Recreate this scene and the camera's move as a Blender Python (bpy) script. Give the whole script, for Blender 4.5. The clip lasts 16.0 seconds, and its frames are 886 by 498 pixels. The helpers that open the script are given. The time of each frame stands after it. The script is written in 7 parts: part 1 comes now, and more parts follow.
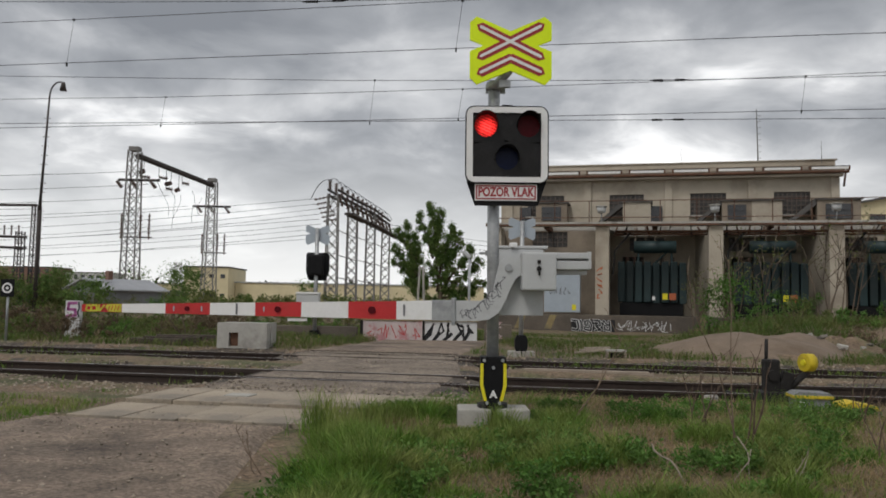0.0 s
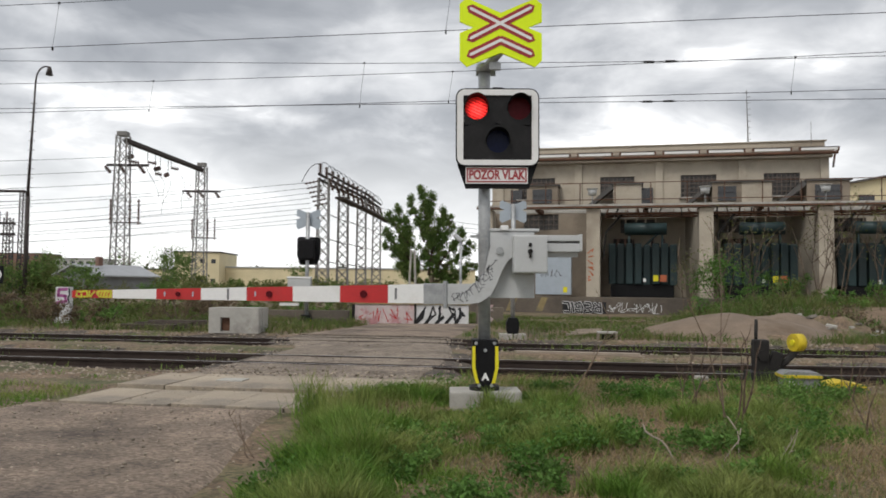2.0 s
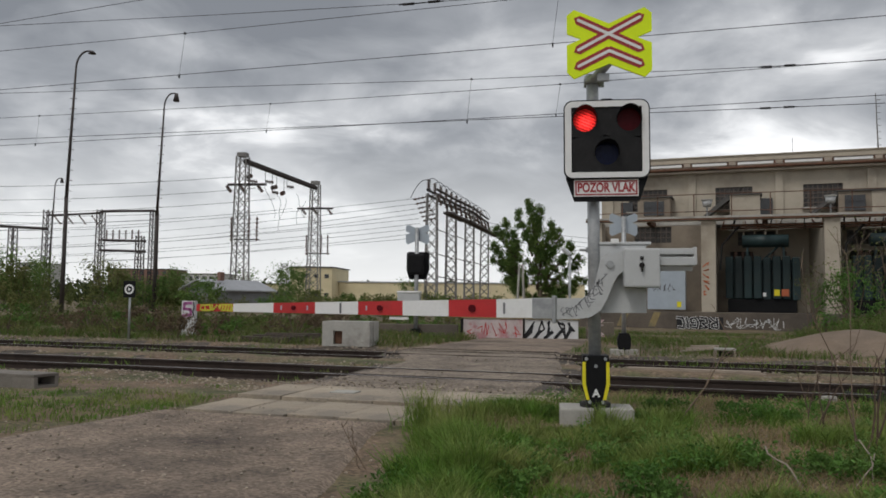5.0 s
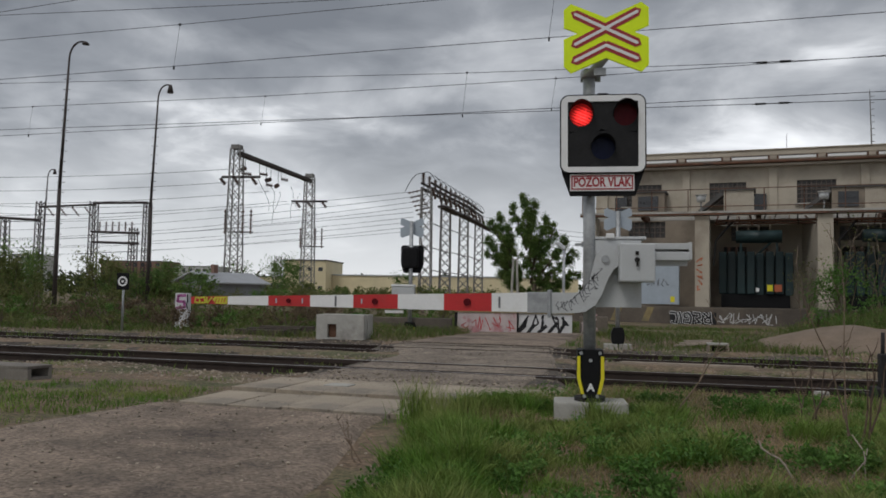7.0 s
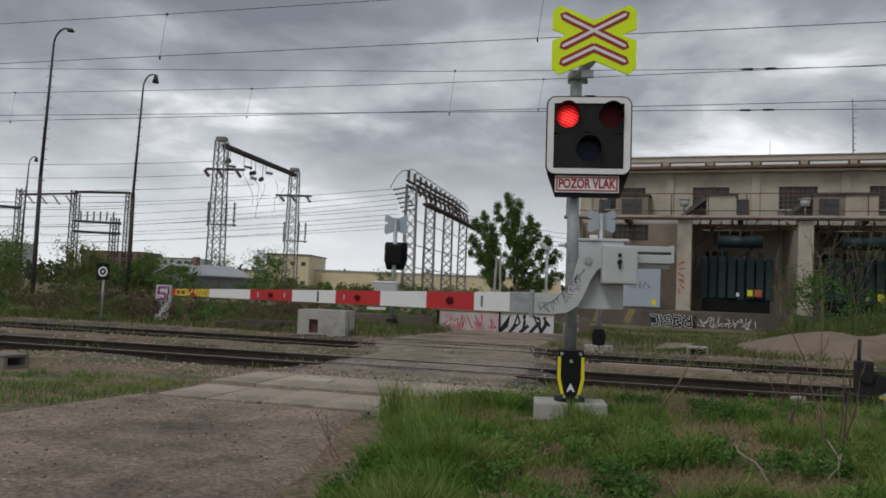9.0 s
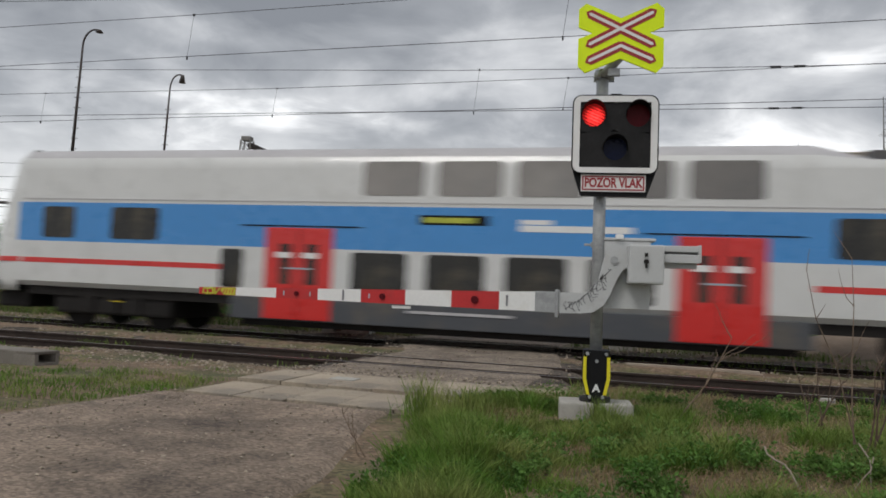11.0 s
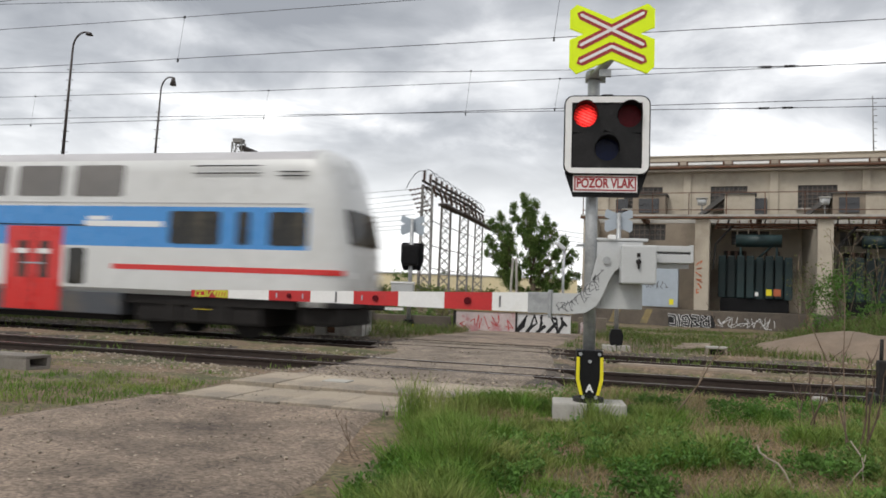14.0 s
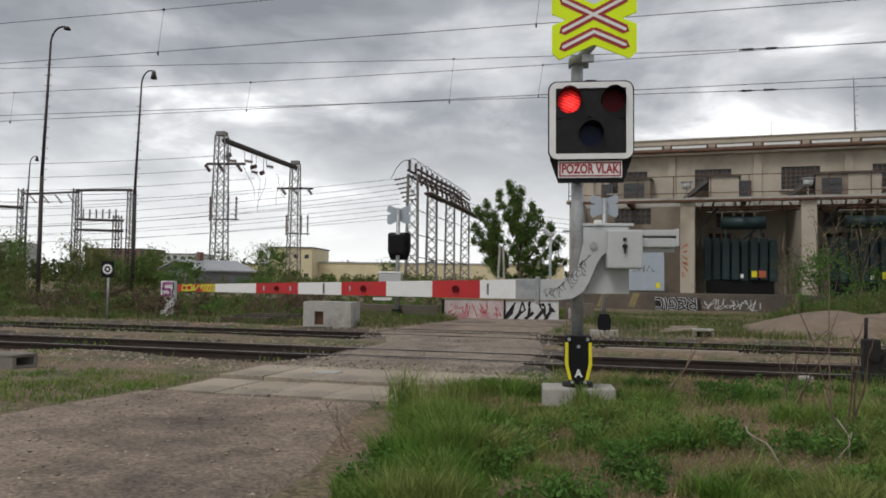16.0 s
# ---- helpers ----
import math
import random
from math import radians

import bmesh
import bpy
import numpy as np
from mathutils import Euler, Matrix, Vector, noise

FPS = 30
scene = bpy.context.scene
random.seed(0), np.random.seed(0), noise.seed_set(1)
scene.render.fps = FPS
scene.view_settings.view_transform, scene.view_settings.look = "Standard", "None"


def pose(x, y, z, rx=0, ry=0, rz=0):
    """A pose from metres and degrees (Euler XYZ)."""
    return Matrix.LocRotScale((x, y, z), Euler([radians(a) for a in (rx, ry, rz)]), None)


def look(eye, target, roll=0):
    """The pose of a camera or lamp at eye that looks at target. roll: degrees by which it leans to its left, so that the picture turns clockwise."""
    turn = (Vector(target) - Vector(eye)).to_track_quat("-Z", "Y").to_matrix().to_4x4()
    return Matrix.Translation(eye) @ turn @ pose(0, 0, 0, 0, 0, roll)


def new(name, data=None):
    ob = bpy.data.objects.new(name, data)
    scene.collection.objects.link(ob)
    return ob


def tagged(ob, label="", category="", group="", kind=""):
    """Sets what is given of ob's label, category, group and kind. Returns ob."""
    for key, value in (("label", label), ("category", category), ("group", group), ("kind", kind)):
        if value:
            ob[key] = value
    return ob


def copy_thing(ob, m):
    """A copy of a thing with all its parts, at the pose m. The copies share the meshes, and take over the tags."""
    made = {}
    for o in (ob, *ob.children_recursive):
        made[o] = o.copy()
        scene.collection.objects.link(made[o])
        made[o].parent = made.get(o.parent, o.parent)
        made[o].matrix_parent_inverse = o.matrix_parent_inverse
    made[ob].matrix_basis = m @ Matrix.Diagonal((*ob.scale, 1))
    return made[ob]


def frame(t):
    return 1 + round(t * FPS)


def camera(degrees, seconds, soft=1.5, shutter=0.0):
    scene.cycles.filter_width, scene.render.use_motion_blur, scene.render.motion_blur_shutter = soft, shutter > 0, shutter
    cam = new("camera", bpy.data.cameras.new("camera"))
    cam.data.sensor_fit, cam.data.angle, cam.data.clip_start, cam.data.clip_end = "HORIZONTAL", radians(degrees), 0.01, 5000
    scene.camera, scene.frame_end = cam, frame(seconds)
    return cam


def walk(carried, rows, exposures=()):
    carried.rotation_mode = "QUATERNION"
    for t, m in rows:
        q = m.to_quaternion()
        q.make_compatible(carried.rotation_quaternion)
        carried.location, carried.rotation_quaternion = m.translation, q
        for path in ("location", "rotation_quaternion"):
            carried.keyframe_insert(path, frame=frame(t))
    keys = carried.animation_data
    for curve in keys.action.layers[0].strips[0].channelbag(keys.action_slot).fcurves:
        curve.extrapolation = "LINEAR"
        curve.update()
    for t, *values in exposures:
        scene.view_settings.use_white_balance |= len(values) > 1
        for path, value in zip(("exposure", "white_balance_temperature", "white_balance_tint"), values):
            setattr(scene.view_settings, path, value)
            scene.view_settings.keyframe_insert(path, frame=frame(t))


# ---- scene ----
# camera: carried by hand, standing beside the road
FOV = 58.7
cam = camera(FOV, 16.0, soft=1.7, shutter=0.4)
PATH = [
    (0.0, pose(0.005, 0, 1.25, 93.99, -1.08, 0.17)),
    (0.5, pose(0.005, 0, 1.25, 92.52, -0.93, 0.42)),
    (1.0, pose(0.005, 0, 1.25, 92.23, -0.99, -0.30)),
    (1.5, pose(0.005, 0, 1.25, 92.06, -0.88, -0.99)),
    (2.0, pose(0.005, 0, 1.25, 92.79, -0.63, -0.44)),
    (2.5, pose(0.005, 0, 1.25, 92.50, 0.93, 3.48)),
    (3.0, pose(0.005, 0, 1.25, 92.82, 0.88, 5.36)),
    (3.5, pose(0.005, 0, 1.25, 93.24, 0.35, 6.63)),
    (4.0, pose(0.005, 0, 1.25, 92.82, 0.20, 6.61)),
    (4.5, pose(0.005, 0, 1.25, 93.75, -0.10, 7.34)),
    (4.7, pose(0.005, 0, 1.25, 93.75, -0.58, 7.56)),
    (6.8, pose(-0.012, 0, 1.25, 93.45, -0.90, 7.00)),
    (7.0, pose(-0.012, 0, 1.25, 93.29, -1.01, 6.95)),
    (7.5, pose(-0.012, 0, 1.25, 92.91, -0.60, 6.67)),
    (8.0, pose(-0.012, 0, 1.25, 93.88, -0.21, 7.28)),
    (8.5, pose(-0.012, 0, 1.25, 93.89, -1.62, 6.77)),
    (9.0, pose(-0.012, 0, 1.25, 93.17, -2.30, 5.69)),
    (9.2, pose(-0.012, 0, 1.25, 93.25, -2.12, 5.70)),
    (11.3, pose(-0.032, 0, 1.25, 93.02, -2.57, 7.44)),
    (11.5, pose(-0.032, 0, 1.25, 93.03, -2.59, 7.24)),
    (12.0, pose(-0.032, 0, 1.25, 92.74, -3.13, 6.74)),
    (12.5, pose(-0.032, 0, 1.25, 93.39, -3.69, 6.51)),
    (13.0, pose(-0.032, 0, 1.25, 92.61, -2.92, 6.73)),
    (13.5, pose(-0.032, 0, 1.25, 92.59, -1.95, 6.78)),
    (14.0, pose(-0.032, 0, 1.25, 93.15, -2.15, 6.85)),
    (14.5, pose(-0.032, 0, 1.25, 92.36, -2.86, 6.55)),
    (15.0, pose(-0.032, 0, 1.25, 92.66, -2.54, 6.00)),
    (15.5, pose(-0.032, 0, 1.25, 93.45, -1.67, 5.50)),
    (16.0, pose(-0.032, 0, 1.25, 92.36, -0.84, 5.96)),
]
EXPOSURES = [(0.0, -0.08, 6500, 10), (0.6, -0.1, 6500, 10), (1.5, 0.17, 6500, 10), (2.5, 0.35, 6500, 10), (3.5, -0.03, 6500, 10), (4.6, -0.13, 6450, 10), (7.0, -0.37, 6250, 10),
             (9.2, -0.31, 6250, 10), (11.3, 0.1, 6450, 10), (12.0, 0.36, 6480, 10), (12.5, 0.42, 6500, 10), (14.0, 0.48, 6500, 10), (14.5, 0.36, 6550, 10), (15.0, 0.08, 6550, 10), (15.5, 0.02, 6450, 10), (16.0, 0.02, 6450, 10)]

# ---------------------------------------------------------------- light
world = bpy.data.worlds.new("overcast_sky")
scene.world = world
world.use_nodes = True


def build_world():
    nt = world.node_tree
    nt.nodes.clear()
    N, L = nt.nodes.new, nt.links.new
    out, bg = N("ShaderNodeOutputWorld"), N("ShaderNodeBackground")
    sky = N("ShaderNodeTexSky")
    sky.sky_type, sky.sun_disc = "NISHITA", False
    sky.sun_elevation, sky.sun_rotation = radians(48), radians(SUN_TURN)
    co, sep = N("ShaderNodeTexCoord"), N("ShaderNodeSeparateXYZ")
    L(co.outputs["Generated"], sep.inputs[0])

    def mathn(op, a, b=None, clamp=False):
        m = N("ShaderNodeMath")
        m.operation, m.use_clamp = op, clamp
        for i, v in enumerate((a, b)):
            if v is None:
                continue
            if isinstance(v, (int, float)):
                m.inputs[i].default_value = v
            else:
                L(v, m.inputs[i])
        return m.outputs[0]

    # the cloud deck is a flat layer: project the direction on to a plane
    up = mathn("ADD", mathn("MAXIMUM", sep.outputs[2], 0.0), 0.24)
    comb = N("ShaderNodeCombineXYZ")
    L(mathn("MULTIPLY", mathn("DIVIDE", sep.outputs[0], up), -1.0), comb.inputs[0])
    L(mathn("DIVIDE", sep.outputs[1], up), comb.inputs[1])

    def cloud(scale, detail, rough, shift, distort=0.0, turn=0.0):
        mp, n = N("ShaderNodeMapping"), N("ShaderNodeTexNoise")
        mp.inputs["Location"].default_value, mp.inputs["Rotation"].default_value = shift, (0, 0, turn)
        L(comb.outputs[0], mp.inputs[0])
        L(mp.outputs[0], n.inputs["Vector"])
        n.inputs["Scale"].default_value, n.inputs["Detail"].default_value = scale, detail
        n.inputs["Roughness"].default_value, n.inputs["Distortion"].default_value = rough, distort
        return n.outputs[0]

    big = cloud(1.0207, 4, 0.5, CLOUD_SHIFT, 0.3, -0.2037)
    fine = cloud(3.0, 7, 0.55, (-14.9785, -12.539, 0.0), 0.4)
    mix = mathn("ADD", mathn("MULTIPLY", big, 0.645), mathn("MULTIPLY", fine, 0.355))
    ramp = N("ShaderNodeValToRGB")
    L(mix, ramp.inputs[0])
    e = ramp.color_ramp.elements
    e[0].position, e[0].color = 0.411, (0.27, 0.285, 0.31, 1)
    e[1].position, e[1].color = 0.656, (1.39, 1.39, 1.38, 1)
    k = e.new(0.493)
    k.color = (0.42, 0.435, 0.46, 1)
    k = e.new(0.570)
    k.color = (0.70, 0.71, 0.725, 1)
    # thin bright layer low down
    low = mathn("MULTIPLY", mathn("SUBTRACT", 0.203, sep.outputs[2], True), 5.7, True)
    lowc = N("ShaderNodeMix")
    lowc.data_type = "RGBA"
    L(low, lowc.inputs[0])
    L(ramp.outputs[0], lowc.inputs[6])
    lowc.inputs[7].default_value = (1.0, 1.005, 1.0, 1)
    blend = N("ShaderNodeMix")
    blend.data_type = "RGBA"
    blend.inputs[0].default_value = 0.96
    sc = N("ShaderNodeVectorMath")
    sc.operation = "SCALE"
    sc.inputs[3].default_value = 0.12
    L(sky.outputs[0], sc.inputs[0])
    L(sc.outputs[0], blend.inputs[6])
    L(lowc.outputs[2], blend.inputs[7])
    L(blend.outputs[2], bg.inputs[0])
    bg.inputs[1].default_value = SKY_STRENGTH
    L(bg.outputs[0], out.inputs[0])


SUN_TURN, SKY_STRENGTH, CLOUD_SHIFT = 140.0, 1.0, (-16.6666, -6.5542, 0.0)
build_world()
sun = new("sun", bpy.data.lights.new("sun", "SUN"))
sun.data.energy, sun.data.angle, sun.data.color = 1.4, radians(20), (1.0, 0.96, 0.9)
sun.matrix_world = look((0, 0, 50), (20, 30, 0))

# ---------------------------------------------------------------- materials


def material(name, base, rough=0.8, metal=0.0, vary=0.25, scale=4.0, fine=40.0, bump=0.15, bump_scale=60.0, tint=None, tint_scale=1.2,
             tint_low=0.5, tint_high=0.65, spec=0.4, island=0.0, each=0.0, coat=0.0, speck=0.0, speck_scale=60.0):
    """A surface in two scales of variation: blotches of a second colour (tint), fine grain and relief."""
    m = bpy.data.materials.new(name)
    m.use_nodes = True
    nt = m.node_tree
    N, L = nt.nodes.new, nt.links.new
    b = nt.nodes["Principled BSDF"]
    b.inputs["Roughness"].default_value, b.inputs["Metallic"].default_value = rough, metal
    b.inputs["Specular IOR Level"].default_value = spec
    b.inputs["Coat Weight"].default_value = coat
    co = N("ShaderNodeTexCoord").outputs["Object"]

    def noise_of(s, detail=4.0, rough_=0.6):
        n = N("ShaderNodeTexNoise")
        L(co, n.inputs["Vector"])
        n.inputs["Scale"].default_value, n.inputs["Detail"].default_value, n.inputs["Roughness"].default_value = s, detail, rough_
        return n.outputs[0]

    def ranged(x, a, b_, c, d):
        r = N("ShaderNodeMapRange")
        r.inputs[1].default_value, r.inputs[2].default_value, r.inputs[3].default_value, r.inputs[4].default_value = a, b_, c, d
        L(x, r.inputs[0])
        return r.outputs[0]

    col = N("ShaderNodeRGB")
    col.outputs[0].default_value = (*base, 1)
    current = col.outputs[0]
    if tint:
        mx = N("ShaderNodeMix")
        mx.data_type = "RGBA"
        L(ranged(noise_of(tint_scale, 6.0, 0.65), tint_low, tint_high, 0, 1), mx.inputs[0])
        L(current, mx.inputs[6])
        mx.inputs[7].default_value = (*tint, 1)
        current = mx.outputs[2]
    grain = N("ShaderNodeMath")
    grain.operation = "MULTIPLY"
    L(ranged(noise_of(scale), 0.25, 0.75, 1 - vary, 1 + vary), grain.inputs[0])
    L(ranged(noise_of(fine, 3.0), 0.25, 0.75, 1 - vary * 0.7, 1 + vary * 0.7), grain.inputs[1])
    value = grain.outputs[0]
    if speck:
        vo = N("ShaderNodeTexVoronoi")
        L(co, vo.inputs["Vector"])
        vo.inputs["Scale"].default_value = speck_scale
        bw = N("ShaderNodeSeparateColor")
        L(vo.outputs["Color"], bw.inputs[0])
        k = N("ShaderNodeMath")
        k.operation = "MULTIPLY"
        L(value, k.inputs[0])
        L(ranged(bw.outputs[0], 0, 1, 1 - speck, 1 + speck), k.inputs[1])
        value = k.outputs[0]
    for on, node, socket in ((island, "ShaderNodeNewGeometry", "Random Per Island"), (each, "ShaderNodeObjectInfo", "Random")):
        if on:
            k = N("ShaderNodeMath")
            k.operation = "MULTIPLY"
            L(value, k.inputs[0])
            L(ranged(N(node).outputs[socket], 0, 1, 1 - on, 1 + on), k.inputs[1])
            value = k.outputs[0]
    sc = N("ShaderNodeVectorMath")
    sc.operation = "SCALE"
    L(current, sc.inputs[0])
    L(value, sc.inputs[3])
    L(sc.outputs[0], b.inputs["Base Color"])
    L(ranged(noise_of(scale * 2.3), 0.3, 0.7, max(rough - 0.08, 0.02), min(rough + 0.08, 1)), b.inputs["Roughness"])
    if bump:
        bp = N("ShaderNodeBump")
        bp.inputs["Strength"].default_value, bp.inputs["Distance"].default_value = bump, 0.01
        L(noise_of(bump_scale, 5.0), bp.inputs["Height"])
        L(bp.outputs[0], b.inputs["Normal"])
    return m


def glow(name, colour, strength):
    m = bpy.data.materials.new(name)
    m.use_nodes = True
    nt = m.node_tree
    N, L = nt.nodes.new, nt.links.new
    b = nt.nodes["Principled BSDF"]
    b.inputs["Base Color"].default_value = (*[c * 0.12 for c in colour], 1)
    b.inputs["Specular IOR Level"].default_value = 0.1
    # the lens is cut into slanting prisms, brightest before the bulb
    co, mp, wave = N("ShaderNodeTexCoord"), N("ShaderNodeMapping"), N("ShaderNodeTexWave")
    mp.inputs["Rotation"].default_value = (0, radians(66), 0)
    L(co.outputs["Object"], mp.inputs[0])
    L(mp.outputs[0], wave.inputs[0])
    wave.inputs["Scale"].default_value, wave.inputs["Distortion"].default_value = 11.0, 3.0
    wave.inputs["Detail Scale"].default_value = 6.0
    off, far_, fall = N("ShaderNodeVectorMath"), N("ShaderNodeVectorMath"), N("ShaderNodeMapRange")
    off.operation, far_.operation = "SUBTRACT", "LENGTH"
    off.inputs[1].default_value = (0.012, -0.172, -0.022)
    L(co.outputs["Object"], off.inputs[0])
    L(off.outputs[0], far_.inputs[0])
    fall.interpolation_type = "SMOOTHSTEP"
    fall.inputs[1].default_value, fall.inputs[2].default_value, fall.inputs[3].default_value, fall.inputs[4].default_value = 0.0, 0.125, 1.0, 0.06
    L(far_.outputs["Value"], fall.inputs[0])
    r, k = N("ShaderNodeMapRange"), N("ShaderNodeMath")
    r.inputs[3].default_value, r.inputs[4].default_value = strength * 0.3, strength * 1.6
    k.operation = "MULTIPLY"
    L(wave.outputs[1], r.inputs[0])
    L(r.outputs[0], k.inputs[0])
    L(fall.outputs[0], k.inputs[1])
    L(k.outputs[0], b.inputs["Emission Strength"])
    b.inputs["Emission Color"].default_value = (*colour, 1)
    return m


def leaf_material(name, base, light, each=0.35):
    m = material(name, base, 0.6, 0, 0.3, 2.0, 20.0, 0, tint=light, tint_scale=0.9, tint_low=0.42, tint_high=0.62, island=each, spec=0.25)
    b = m.node_tree.nodes["Principled BSDF"]
    # thin leaves let some light through
    nt = m.node_tree
    thin, mx, out = nt.nodes.new("ShaderNodeBsdfTranslucent"), nt.nodes.new("ShaderNodeMixShader"), nt.nodes["Material Output"]
    nt.links.new(b.inputs["Base Color"].links[0].from_socket, thin.inputs[0])
    mx.inputs[0].default_value = 0.38
    nt.links.new(b.outputs[0], mx.inputs[1])
    nt.links.new(thin.outputs[0], mx.inputs[2])
    nt.links.new(mx.outputs[0], out.inputs[0])
    return m


